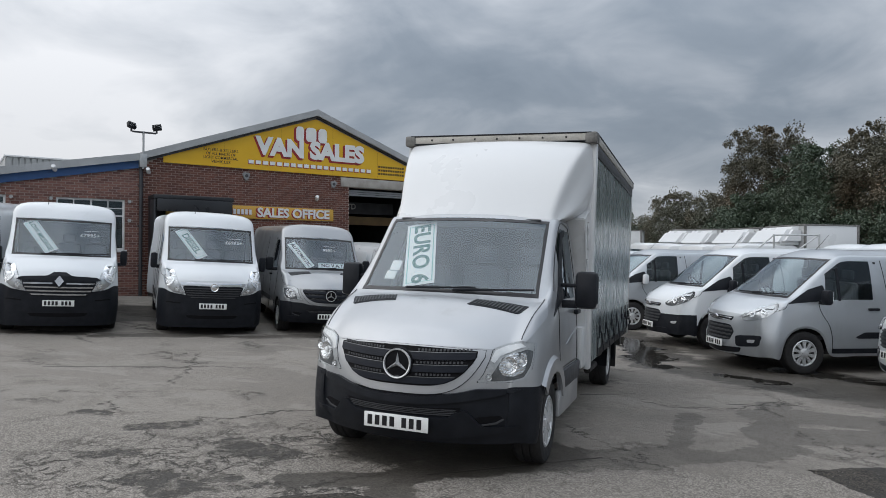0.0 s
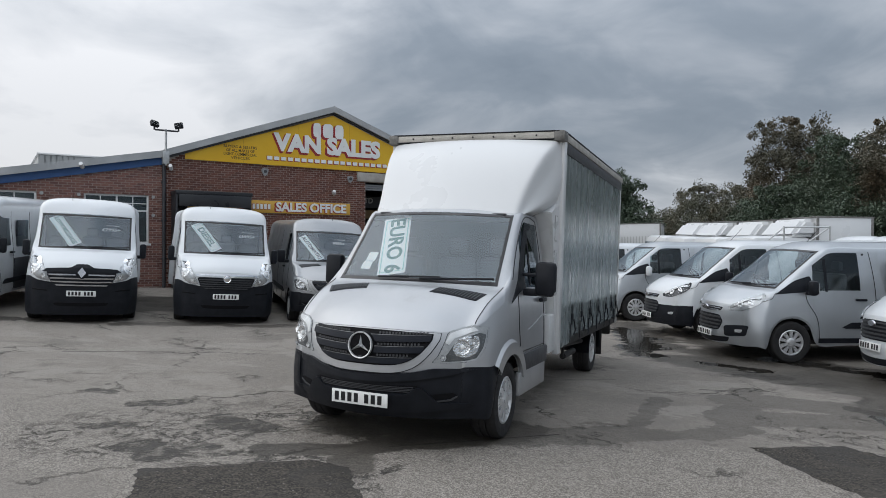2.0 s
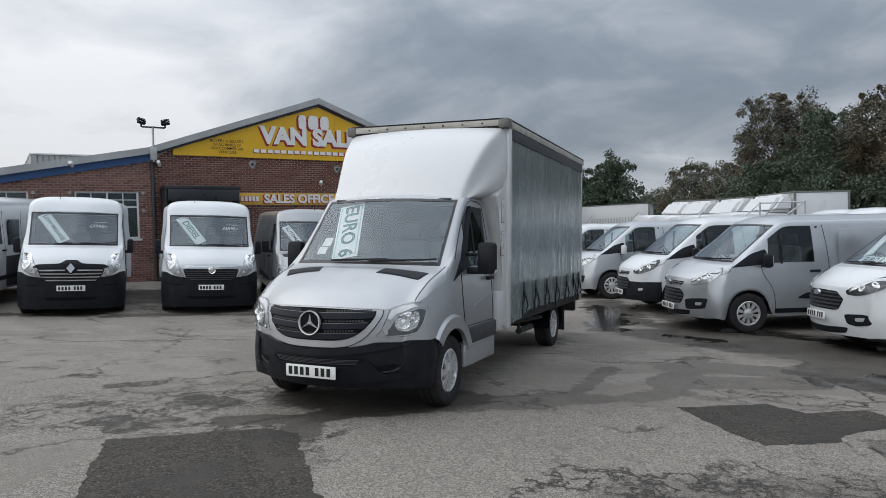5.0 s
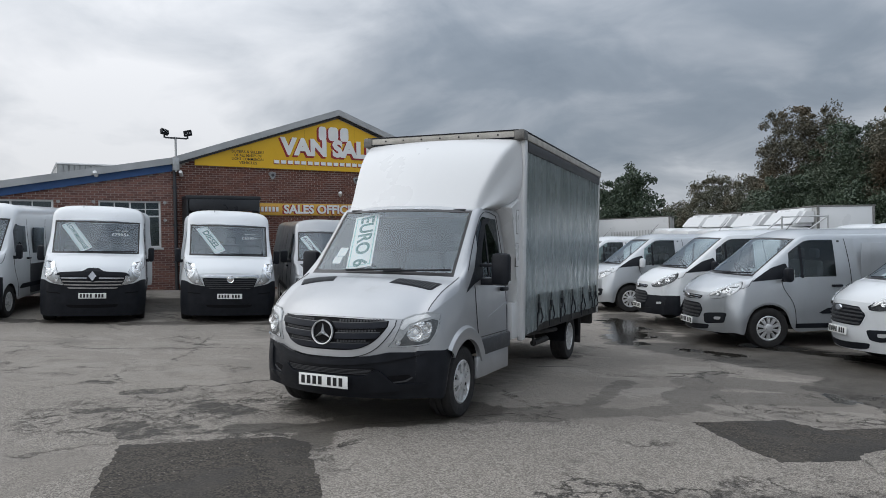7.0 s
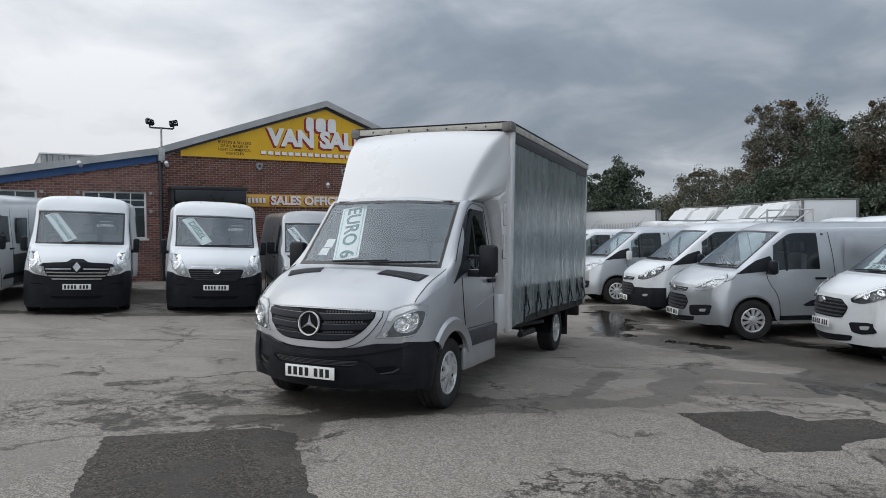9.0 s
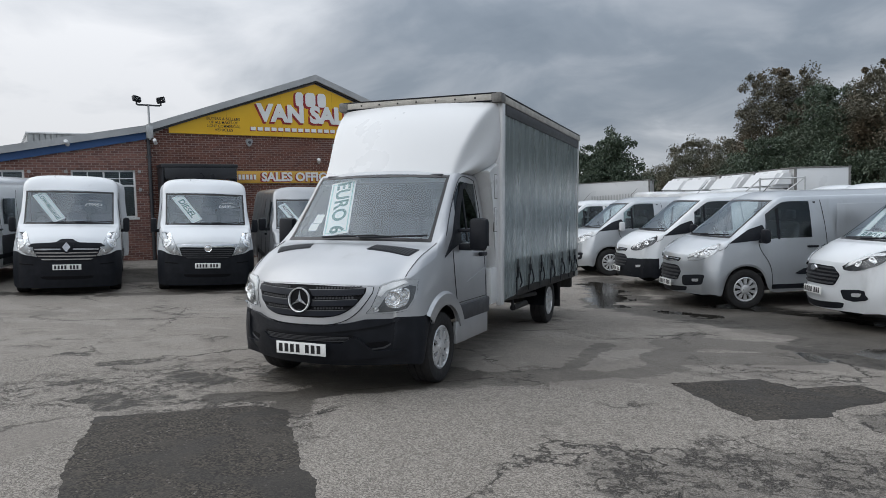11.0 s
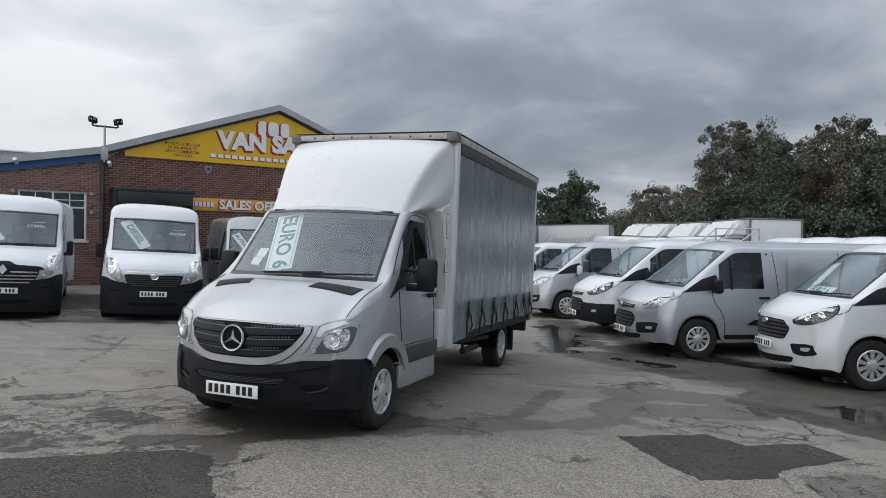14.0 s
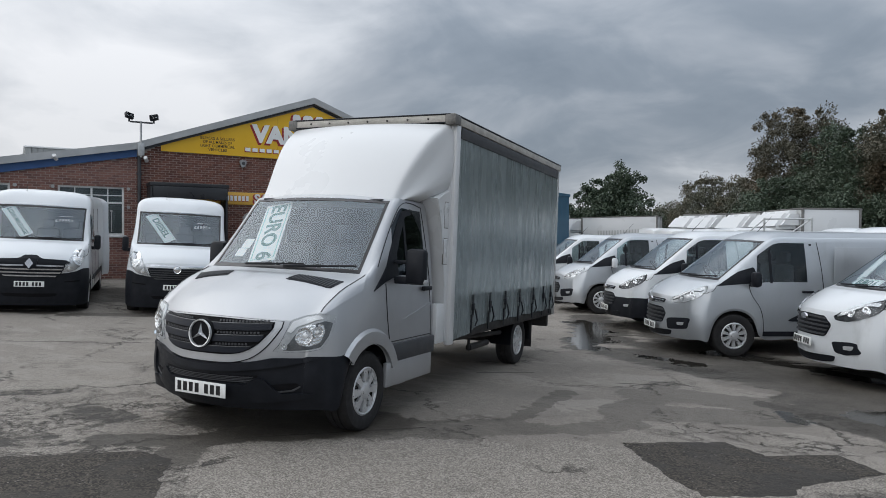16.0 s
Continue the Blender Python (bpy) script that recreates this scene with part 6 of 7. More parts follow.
def side_panel(s):
    bm = bmesh.new()
    pts = [(2.12, 2.12), (2.26, 2.17), (2.43, 2.24), (2.43, 0.62), (2.39, 0.62), (2.36, 1.2), (2.27, 1.75), (2.18, 1.99)]
    f = [bm.verts.new((s * 1.012, y, z)) for y, z in pts]
    g = [bm.verts.new((s * 0.80, y, z)) for y, z in pts]
    bm.faces.new(f)
    bm.faces.new(g[::-1])
    for i in range(len(pts)):
        j = (i + 1) % len(pts)
        bm.faces.new((f[i], f[j], g[j], g[i]))
    bmesh.ops.bevel(bm, geom=bm.edges[:], offset=0.012, segments=2, affect="EDGES")
    return bm


def curtain(s):
    """PVC sheet hanging from the track, waving a little towards its strapped hem."""
    bm = bmesh.new()
    ny, nz = 110, 44
    g = []
    for j in range(nz + 1):
        v = j / nz
        z = 0.735 + (2.86 - 0.735) * v
        line = []
        for i in range(ny + 1):
            u = i / ny
            y = 2.57 + (6.60 - 2.57) * u
            w = noise.noise((y * 1.6, z * 0.5, 4.0)) * 0.014 + noise.noise((y * 6.0, z * 0.6, 9.0)) * 0.005 * smooth((2.2 - z) / 0.8)
            # sharp tension creases in the lower half, and the slack fold above the straps
            w += 0.012 * max(0.0, noise.noise((y * 7.5, z * 0.45, 2.0)) - 0.25) * smooth((2.3 - z) / 0.5)
            w += (0.009 + 0.009 * noise.noise((y * 2.5, 0, 6.0))) * math.exp(-(((z - 1.10 - 0.03 * noise.noise((y * 1.4, 3.0, 0))) / 0.055) ** 2))
            hem = max(0, 1 - v * 4.5)
            w += hem * 0.008 * math.sin(y * 2 * math.pi / 0.58 + 0.6) + hem * 0.012 * noise.noise((y * 4, z * 3, 1))
            hem_z = -0.012 * hem * (0.5 + 0.5 * math.sin(y * 2 * math.pi / 0.58)) - (0.10 * smooth((0.25 - u) / 0.25) * hem)
            line.append(bm.verts.new((s * (1.048 + w * min(1, (1 - v) * 8) * min(1, u * 20) * min(1, (1 - u) * 20)), y, z + hem_z)))
        g.append(line)
    for j in range(nz):
        for i in range(ny):
            bm.faces.new((g[j][i], g[j][i + 1], g[j + 1][i + 1], g[j + 1][i]))
    return bm


def mudguard(s):
    bm = bmesh.new()
    n = 14
    prev = None
    for k in range(n + 1):
        a = math.pi * (-0.02 + 1.04 * k / n)
        q = [bm.verts.new((s * x, 5.226 + 0.43 * math.cos(a), 0.345 + min(0.37, 0.43 * math.sin(a)))) for x in (0.66, 0.96)]
        if prev:
            bm.faces.new((prev[0], prev[1], q[1], q[0]))
        prev = q
    r = bmesh.ops.solidify(bm, geom=bm.faces[:], thickness=0.012)
    return bm


yv = Vector((0, 1, 0))
yv = (yv - SLOPE * yv.dot(SLOPE)).normalized()
truck_pose = Matrix((yv.cross(SLOPE), yv, SLOPE)).transposed().to_4x4()
build_truck()


# ---- vans along the building ----
MASTER = dict(W=1.02, wf=0.86, R=0.40, r=0.345, z_nose=1.06, z_cowl=1.43, z_head=2.11, z_roof=2.47, y_cowl=0.75, y_head=1.30, y_win=1.95, sill=0.36, sill_nose=0.17, z1=0.50, z2=0.90, belt=1.38, L=5.55, wr=4.54, y_nose=0.02, bow=0.20, x_top=0.90, x_roof=0.88, lamp_up=0.20, dip=0.14, corner=0.88, hood_back=0.12, win_up=-0.10)


def price(parent, P, x, k, digits):
    """Peeled price figures stuck inside the glass."""
    words(digits, 0.115, white_ink, parent, screen_pose(P, x, k, 0.03), 0.001, "price_figures", 0.001)
    bars(parent, screen_pose(P, x + 0.02, k + 0.13, 0.03), 0.26, 0.012, 2, white_ink, "price_bar", 0.001, 0.1)


def side_door(t, P, s, paint):
    W = P["W"]
    skin = SKINS[t.name.split(".")[0] + t["label"]]
    yf, yr = P["wf"] + P["R"] * 0.55, P["y_win"] + P.get("door_gap", 0.10)
    zt = P["z_head"]
    lines = [[(W, yf, P["belt"] - 0.03), (W, yf + 0.03, 1.0), (W, P["wf"] + P["R"] + 0.04, 0.75), (W, P["wf"] + P["R"] + 0.06, P["sill"] + 0.05)],
             [(0.86 * W, yr - 0.06, zt + 0.02), (0.95 * W, yr, P["belt"]), (W, yr, P["sill"] + 0.05)],
             [(0.86 * W, yr + 1.18, zt + 0.02), (0.95 * W, yr + 1.18, P["belt"]), (W, yr + 1.18, P["sill"] + 0.05)],
             [(0.78 * W, P.get("y_nose", 0.1) + 0.2, P["z_nose"] + 0.06), (0.91 * W, P["wf"] - 0.35, P["z_nose"] + 0.12), (0.91 * W, P["y_cowl"] - 0.05, P["z_cowl"] - 0.06)]]
    for k in lines:
        part("shut_line", seam(skin, k, 0.009, s < 0), ink_black, t, shade=0)
    part("door_handle", boxed((min(s * W * 0.97, s * (W + 0.025)), P["y_win"] - 0.12, P["belt"] - 0.16), (max(s * W * 0.97, s * (W + 0.025)), P["y_win"] + 0.06, P["belt"] - 0.12), 0.012), plastic, t)
    y0 = P["wf"] + P["R"] + (0.12 if P["W"] > 1.0 else 0.45)
    part("rubbing_strip", laid(skin, [(W, y0, 0.60), (W, y0 + 0.16, 0.68), (W, P["wr"] - P["R"] - 0.05, 0.68), (W, P["wr"] - P["R"] - 0.05, 0.58), (W, y0 + 0.05, 0.58)], 0.014, 4, ease=0.1, flip=s < 0), plastic, t)


def aerial(t, P, x=0.0, h=0.14):
    bm = bmesh.new()
    tube(bm, (x, P["y_head"] + 0.12, P["z_roof"] - 0.09), (x, P["y_head"] + 0.24, P["z_roof"] + h), 0.007, 6, 0.003)
    tube(bm, (x, P["y_head"] + 0.10, P["z_roof"] - 0.11), (x, P["y_head"] + 0.13, P["z_roof"] - 0.06), 0.03, 8, 0.015)
    part("aerial", bm, plastic, t)


def master(name, label, m, kind, card_text, figures):
    P = MASTER
    t = build_van(name, label, P, white, "van", "vans along the building")
    skin = SKINS[name + label]
    go = [(-0.62, 0, 1.03), (0, -0.1, 1.04), (0.62, 0, 1.03), (0.56, 0, 0.84), (0.42, -0.05, 0.72), (-0.42, -0.05, 0.72), (-0.56, 0, 0.84)]
    if kind == "slats":
        grille(t, skin, go, 4, chrome_dark, 0.73, 1.0)
        part("nose_band", laid(skin, front(skin, [(-0.70, 1.02), (-0.62, 1.075), (-0.20, 1.10), (-0.10, 1.165), (0.10, 1.165), (0.20, 1.10), (0.62, 1.075), (0.70, 1.02), (0.56, 1.00), (0, 1.00), (-0.56, 1.00)]), 0.010, 4, ease=0.2), plastic, t)
        bm = bmesh.new()
        prism(bm, [(-0.075, 0), (0, 0.105), (0.075, 0), (0, -0.105)], 0.03, Matrix.Translation((0, -0.235, 1.02)) @ pose(0, 0, 0, -15))
        part("badge", bm, chrome_dark, t, "chrome lozenge badge")
        part("badge_backing", laid(skin, [(-0.13, -0.1, 1.10), (0, -0.1, 1.13), (0.13, -0.1, 1.10), (0.11, -0.1, 0.94), (0, -0.1, 0.88), (-0.11, -0.1, 0.94)], 0.03), plastic, t)
    else:
        grille(t, skin, [(-0.58, 0, 0.99), (0, -0.1, 0.99), (0.58, 0, 0.99), (0.50, 0, 0.80), (0.38, -0.05, 0.74), (-0.38, -0.05, 0.74), (-0.50, 0, 0.80)], 5, plastic_grey, 0.75, 0.97)
        part("chrome_bar", laid(skin, [(-0.62, 0, 1.055), (0, -0.1, 1.06), (0.62, 0, 1.055), (0.60, 0, 1.0), (0, -0.1, 1.0), (-0.60, 0, 1.0)], 0.02, ease=0.2), chrome, t)
        bm = bmesh.new()
        lathe(bm, [(0.0, -0.02), (0.05, -0.02), (0.062, -0.012), (0.075, -0.02), (0.08, 0.0)], 24, Matrix.Translation((0, -0.205, 0.98)) @ pose(0, 0, 0, 0, 0, 90))
        part("badge", bm, chrome, t, "round chrome badge")
    for sd in (1, -1):
        lamp(t, skin, [(0.76, 0.33, 1.30), (0.89, 0.30, 1.31), (0.96, 0.18, 1.13), (0.90, 0.08, 0.97), (0.74, 0.0, 0.86), (0.52, -0.06, 0.82), (0.60, 0, 0.95), (0.68, 0.1, 1.12)], sd, [((0.04, 0.0, 0.02), 0, 0.09), ((0.06, 0.1, 0.16), 0, 0.055), ((-0.10, -0.06, -0.13), 0, 0.045)], None, lamp_clear)
    part("lower_grille", laid(skin, front(skin, [(-0.50, 0.42), (0.50, 0.42), (0.44, 0.35), (-0.44, 0.35)]), 0.004), mesh_black, t)
    for sd in (1, -1):
        part("bumper_slot", laid(skin, front(skin, [(0.60, 0.66), (0.86, 0.68), (0.86, 0.655), (0.60, 0.635)]), 0.006, ease=0.2, flip=sd < 0), mesh_black, t)
    plate(t, min(q[1] for q in front(skin, [(0.0, 0.54), (0.0, 0.66)])) - 0.02, 0.60, -3)
    for s in (1, -1):
        mirror(t, s * 1.0, 1.06, 1.42, s, 0.32, 0.13, 0.035)
        side_door(t, P, s, white)
    aerial(t, P, -0.32)
    if card_text:
        card(t, screen_pose(P, -0.40, 0.55, 0.07), 0.84, 0.25, card_text, 0.118 if len(card_text) > 7 else 0.19, ink_green, 59, label="white window card with dark green lettering")
        price(t, P, 0.46, 0.62, figures)
    t.matrix_world = m
    return t


lamp_clear = plain("clear_lamp_inside", (0.42, 0.43, 0.44), (0.60, 0.61, 0.62), 0.18, 0.6, 16)
lamp_smoke = plain("smoked_lamp_inside", (0.05, 0.052, 0.056), (0.11, 0.114, 0.12), 0.2, 0.3, 18)
chrome_dark = plain("smoked_chrome", (0.45, 0.46, 0.48), (0.55, 0.56, 0.58), 0.2, 0.9, 5)
graphite_low = plain("dark_side_panel", (0.03, 0.032, 0.04), (0.05, 0.052, 0.06), 0.35, 0, 3)
master("panel_van", "white panel van with black bumper and low mileage card", seat_on(-9.07, 4.89, 47), "slats", "LOW MILEAGE", "£7995+")
master("panel_van", "white panel van with black bumper and diesel card", seat_on(-7.0, 6.65, 44), "bar", "DIESEL", "£6995+")
lv = master("panel_van", "white crew van with dark lower side panels", seat_on(-11.45, 3.25, 37), "slats", "", "")
for s in (1, -1):
    for y0, y1 in ((2.08, 3.10), (3.15, 4.05), (4.98, 5.48)):
        part("side_panel", laid(SKINS["panel_van" + lv["label"]], [(1.02, y0, 0.42), (1.02, y1, 0.42), (1.02, y1, 1.10), (1.02, y0, 1.10)], 0.008, 5, ease=0.06, flip=s < 0), graphite_low, lv, "dark grey lower side panel")
    part("rear_side_window", boxed((min(s * 0.96, s * 1.005), 2.25, 1.34), (max(s * 0.96, s * 1.005), 2.95, 1.94), 0.02), glass_dark, lv)
part("beacon", boxed((-0.25, 1.7, 2.33), (-0.05, 1.9, 2.41), 0.03), amber, lv, "orange roof beacon")

SPRINTER = dict(TRUCK, L=5.9, wr=4.58, z_roof=2.36, win_up=0.0, sill=0.36)


def grey_sprinter():
    P = SPRINTER
    t = build_van("panel_van", "dark grey panel van with automatic and no VAT cards", P, grey_silver_two, "van", "vans along the building")
    skin = SKINS["panel_van" + t["label"]]
    sprinter_nose(t, skin, grey_silver_two)
    for s in (1, -1):
        mirror(t, s * 0.97, 1.34, 1.45, s, 0.30, 0.17, 0.06)
        side_door(t, P, s, grey_van)
    aerial(t, P, 0.1)
    card(t, screen_pose(P, -0.45, 0.48, 0.07), 0.80, 0.20, "AUTOMATIC", 0.125, ink_black, 60, label="white window card with black lettering")
    card(t, screen_pose(P, 0.24, 0.17, 0.035), 0.66, 0.15, "NO V.A.T.", 0.12, ink_black, 0, label="white window card with black lettering")
    price(t, P, 0.2, 0.66, "9995+")
    t.matrix_world = seat_on(-5.25, 8.25, 42)


grey_silver_two = car_paint("mid_grey_paint", (0.28, 0.29, 0.30), (0.33, 0.34, 0.35), 0.7, 0.28)
grey_sprinter()

# ---- vans across the yard ----
CUSTOM = dict(W=0.985, wf=0.95, R=0.405, r=0.345, z_nose=0.90, z_cowl=1.21, z_head=1.83, z_roof=2.00, y_cowl=0.74, y_head=1.58, y_win=2.15, sill=0.30, win_up=0.05, sill_nose=0.26, z1=0.44, z2=0.66, belt=1.19, L=4.97, wr=3.88, y_nose=0.28, y_corner=0.12, y_side=0.42, bow=0.20, fbow=0.42, x_top=0.82, x_roof=0.72, lamp_up=0.05, lamp_y=0.20, corner=0.84, lamp_back=0.10, door_gap=0.24, holes=10, bulkhead=None)
CUSTOM["bulkhead"] = plastic_grey
CUSTOM["side_glass"] = glass_teal


def custom(name, label, m, paint, bumper, card_text="", trim=None, mirror_paint=None):
    P = dict(CUSTOM, bumper=bumper, trim=trim or alloy)
    t = build_van(name, label, P, paint, "van", "vans across the yard")
    skin = SKINS[name + label]
    if card_text:
        grille(t, skin, [(-0.38, -0.05, 0.90), (0.38, -0.05, 0.90), (0.52, -0.02, 0.77), (0.42, -0.04, 0.61), (-0.42, -0.04, 0.61), (-0.52, -0.02, 0.77)], 5, plastic_grey, 0.62, 0.89)
    else:
        grille(t, skin, [(-0.36, -0.05, 0.75), (0.36, -0.05, 0.75), (0.45, -0.03, 0.64), (0.36, -0.05, 0.48), (-0.36, -0.05, 0.48), (-0.45, -0.03, 0.64)], 4, plastic_grey, 0.49, 0.74)
        grille(t, skin, [(-0.44, -0.03, 0.90), (0, -0.1, 0.90), (0.44, -0.03, 0.90), (0.38, -0.04, 0.82), (0, -0.1, 0.80), (-0.38, -0.04, 0.82)], 2, chrome_dark, 0.81, 0.89)
    bm = bmesh.new()
    lathe(bm, [(0.0, -0.02), (0.05, -0.02), (0.06, 0.0)], 20, Matrix.Translation((0, front(skin, [(0.0, 0.845)])[0][1] - 0.03, 0.85 if not card_text else 0.84)) @ Matrix.Diagonal((1.5, 1, 0.75, 1)) @ pose(0, 0, 0, 0, 0, 90))
    part("badge", bm, chrome_dark, t, "oval badge")
    for sd in (1, -1):
        lamp(t, skin, [(0.50, 0.12, 0.875), (0.61, 0.25, 0.960), (0.73, 0.44, 1.045), (0.83, 0.57, 1.115), (0.865, 0.53, 1.04), (0.87, 0.42, 0.95), (0.78, 0.27, 0.862), (0.64, 0.17, 0.832), (0.53, 0.12, 0.838)], sd, [((-0.05, -0.06, -0.03), 0, 0.046), ((0.06, 0.05, 0.01), 0, 0.042)], plastic if paint is white else None, lamp_smoke if paint is white else lamp_clear, lamp_dark, 0.12)
        part("light_blade", laid(skin, [(0.53, 0.16, 0.885), (0.60, 0.22, 0.935), (0.74, 0.42, 1.02), (0.83, 0.50, 1.05), (0.83, 0.47, 1.01), (0.72, 0.36, 0.965), (0.60, 0.20, 0.895), (0.54, 0.15, 0.865)], 0.028, ease=0.2, flip=sd < 0), lamp_clear, t)
        fog = [(0.53, -0.02, 0.57), (0.82, 0.11, 0.59), (0.91, 0.22, 0.46), (0.74, 0.06, 0.40), (0.60, 0.0, 0.42)] if card_text else [(0.47, -0.02, 0.58), (0.90, 0.24, 0.62), (0.88, 0.16, 0.43), (0.50, -0.02, 0.38)]
        fr = part("fog_recess", laid(skin, fog, 0.005, flip=sd < 0), plastic, t)
        part("fog_lamp", laid(skin, [(0.70, 0.05, 0.53), (0.82, 0.11, 0.54), (0.80, 0.10, 0.48), (0.71, 0.05, 0.48)], 0.015, flip=sd < 0), lamp_silver, fr)
        part("pillar_trim", laid(skin, [(0.93, 0.66, 1.13), (0.955, 0.98, 1.16), (0.96, 1.36, 1.19), (0.90, 1.27, 1.44), (0.89, 1.02, 1.36)], 0.006, ease=0.2, flip=sd < 0), plastic, t)
        part("quarter_bar", laid(skin, [(0.93, 1.52, 1.18), (0.93, 1.56, 1.18), (0.86, 1.56, 1.74), (0.86, 1.52, 1.70)], 0.006, ease=0, flip=sd < 0), plastic, t)
        part("sill_trim", laid(skin, [(0.985, 1.40, 0.42), (0.985, 3.45, 0.42), (0.985, 3.45, 0.34), (0.985, 1.40, 0.34)], 0.008, ease=0.1, flip=sd < 0), plastic, t)
    part("lower_lip", laid(skin, [(-0.60, 0.0, 0.37), (0.60, 0.0, 0.37), (0.55, 0.0, 0.27), (-0.55, 0.0, 0.27)], 0.006), plastic, t)
    pz = 0.42 if not card_text else 0.52
    plate(t, min(q[1] for q in front(skin, [(0.0, pz - 0.05), (0.0, pz + 0.05)])) - 0.028, pz, -3)
    for s in (1, -1):
        mirror(t, s * 0.95, 1.20, 1.25, s, 0.24, 0.17, 0.07, mirror_paint)
        side_door(t, P, s, paint)
        part("side_panel_line", boxed((min(s * 0.955, s * 0.968), 2.55, 1.18), (max(s * 0.955, s * 0.968), 4.6, 1.76), 0.02), paint, t)
    bm = bmesh.new()
    tube(bm, (0.0, 1.75, 1.97), (0.0, 2.02, 2.26), 0.006, 6, 0.003)
    part("aerial", bm, plastic, t)
    if card_text:
        card(t, screen_pose(P, 0.05, 0.14, 0.05), 0.66, 0.17, card_text, 0.14, ink_green, 0, label="white window card with green lettering")
        card(t, screen_pose(P, -0.42, 0.5, 0.05), 0.6, 0.17, "", 0.1, ink_green, 70, label="white window card")
    t.matrix_world = m
    return t


TH = -65
custom("compact_van", "white compact panel van with green emissions card", seat_on(4.68, 6.25, -70), white, white, "EURO 6")
c2 = custom("compact_van", "silver compact panel van with silver bumper", seat_on(2.45, 8.06, -63), silver_dark, silver_dark)
w2 = custom("compact_van", "white compact panel van with black bumper", seat_on(1.20, 10.5, -64), white, plastic)
s2 = custom("compact_van", "silver compact panel van with white door mirror", seat_on(-0.65, 13.1, -63), silver_dark, silver_dark, mirror_paint=white)
copy_thing(w2, seat_on(-2.4, 15.7, -63))
copy_thing(w2, seat_on(-4.3, 12.0, 47))
copy_thing(c2, seat_on(5.74, 3.2, -74))


# ---- behind the rows ----
def luton(m, length=3.6, h=3.35):
    """A white box truck: cab fairing, box and cab."""
    t = thing("box_truck", "white box truck with rounded roof fairing", "truck", "box trucks behind the vans")
    part("box_body", boxed((-1.05, 1.9, 0.75), (1.05, 1.9 + length, h), 0.04), gel, t)
    part("roof_edge", boxed((-1.07, 1.85, h - 0.03), (1.07, 1.95 + length, h + 0.02), 0.01), cap_grey, t)
    bm = bmesh.new()
    lo, up = [(-0.98, 1.00), (0.98, 1.00), (0.98, 1.92), (-0.98, 1.92)], [(-0.92, 1.50), (0.92, 1.50), (1.0, 1.92), (-1.0, 1.92)]
    q = [bm.verts.new((x, y, 2.25)) for x, y in lo] + [bm.verts.new((x, y, h - 0.05)) for x, y in up]
    for f in ((3, 2, 1, 0), (4, 5, 6, 7), (0, 1, 5, 4), (1, 2, 6, 5), (2, 3, 7, 6), (3, 0, 4, 7)):
        bm.faces.new([q[i] for i in f])
    bmesh.ops.bevel(bm, geom=bm.edges[:], offset=0.12, segments=4, affect="EDGES")
    part("roof_fairing", bm, gel, t, shade=50)
    for s in (1, -1):
        part("corner_post", boxed((min(s * 1.02, s * 1.07), 1.86, 0.8), (max(s * 1.02, s * 1.07), 1.94, h - 0.02), 0.01), cap_grey, t)
        part("corner_post", boxed((min(s * 1.02, s * 1.07), 1.84 + length, 0.8), (max(s * 1.02, s * 1.07), 1.92 + length, h - 0.02), 0.01), cap_grey, t)
    part("cab", boxed((-0.98, -0.3, 0.4), (0.98, 1.85, 2.28), 0.25), gel, t)
    part("windscreen", boxed((-0.85, -0.33, 1.35), (0.85, -0.28, 2.0), 0.01), glass_dark, t)
    for s in (1, -1):
        wheel(t, s * 0.85, 0.6, 0.345, 0.22, s, alloy, 6)
        wheel(t, s * 0.85, 4.2, 0.345, 0.22, s, alloy, 6)
    t.matrix_world = m
    return t


def bearing(x_deg, d):
    """A place on the yard at a bearing from +y to the right and a distance from the viewer's usual spot."""
    a = radians(x_deg)
    return 3.6 + d * math.sin(a), -5.3 + d * math.cos(a)


lt = luton(seat_on(3.20, 20.38, -62), 1.9, 2.90)
for x, y, rz in ((2.02, 22.66, -62), (0.80, 24.89, -63), (-0.21, 27.21, -62)):
    copy_thing(lt, seat_on(x, y, rz))
lt = luton(seat_on(-6.6, 35.0, -90), 4.0, 3.05)
copy_thing(lt, seat_on(-11.2, 36.5, -90))
# ladder rack standing by the nearest box truck
rk = thing("steel_rack", "galvanised steel ladder rack behind the vans", "rack")
bx, by = bearing(1.6, 23.5)
bz = ground(bx, by)
ux, uy = math.cos(radians(12)), math.sin(radians(12))
for k in range(2):
    bm = bmesh.new()
    tube(bm, (bx + ux * k * 1.28, by + uy * k * 1.28, bz), (bx + ux * k * 1.28, by + uy * k * 1.28, 2.28), 0.028, 8)
    part("post", bm, steel, rk)
for (a0, z0), (a1, z1) in (((0, 2.25), (1.28, 2.25)), ((0, 2.25), (-0.55, 1.75)), ((1.28, 2.25), (0.6, 1.75))):
    bm = bmesh.new()
    tube(bm, (bx + ux * a0, by + uy * a0, z0), (bx + ux * a1, by + uy * a1, z1), 0.022, 8)
    part("bar", bm, steel, rk)
HIGH = dict(MASTER, z_roof=2.24, z_head=1.95)


def far_van(m):
    t = build_van("high_roof_van", "white high-roof van parked in a far row", HIGH, white, "van", "far row of white vans")
    t.matrix_world = m
    return t


fv = far_van(seat_on(*bearing(2.9, 23.5), TH))
for b, d in ((5.0, 22.3), (7.9, 21.0), (11.6, 19.4)):
    copy_thing(fv, seat_on(*bearing(b, d), TH))
ct = thing("shipping_container", "blue corrugated steel container behind the truck", "container")
bm = bmesh.new()
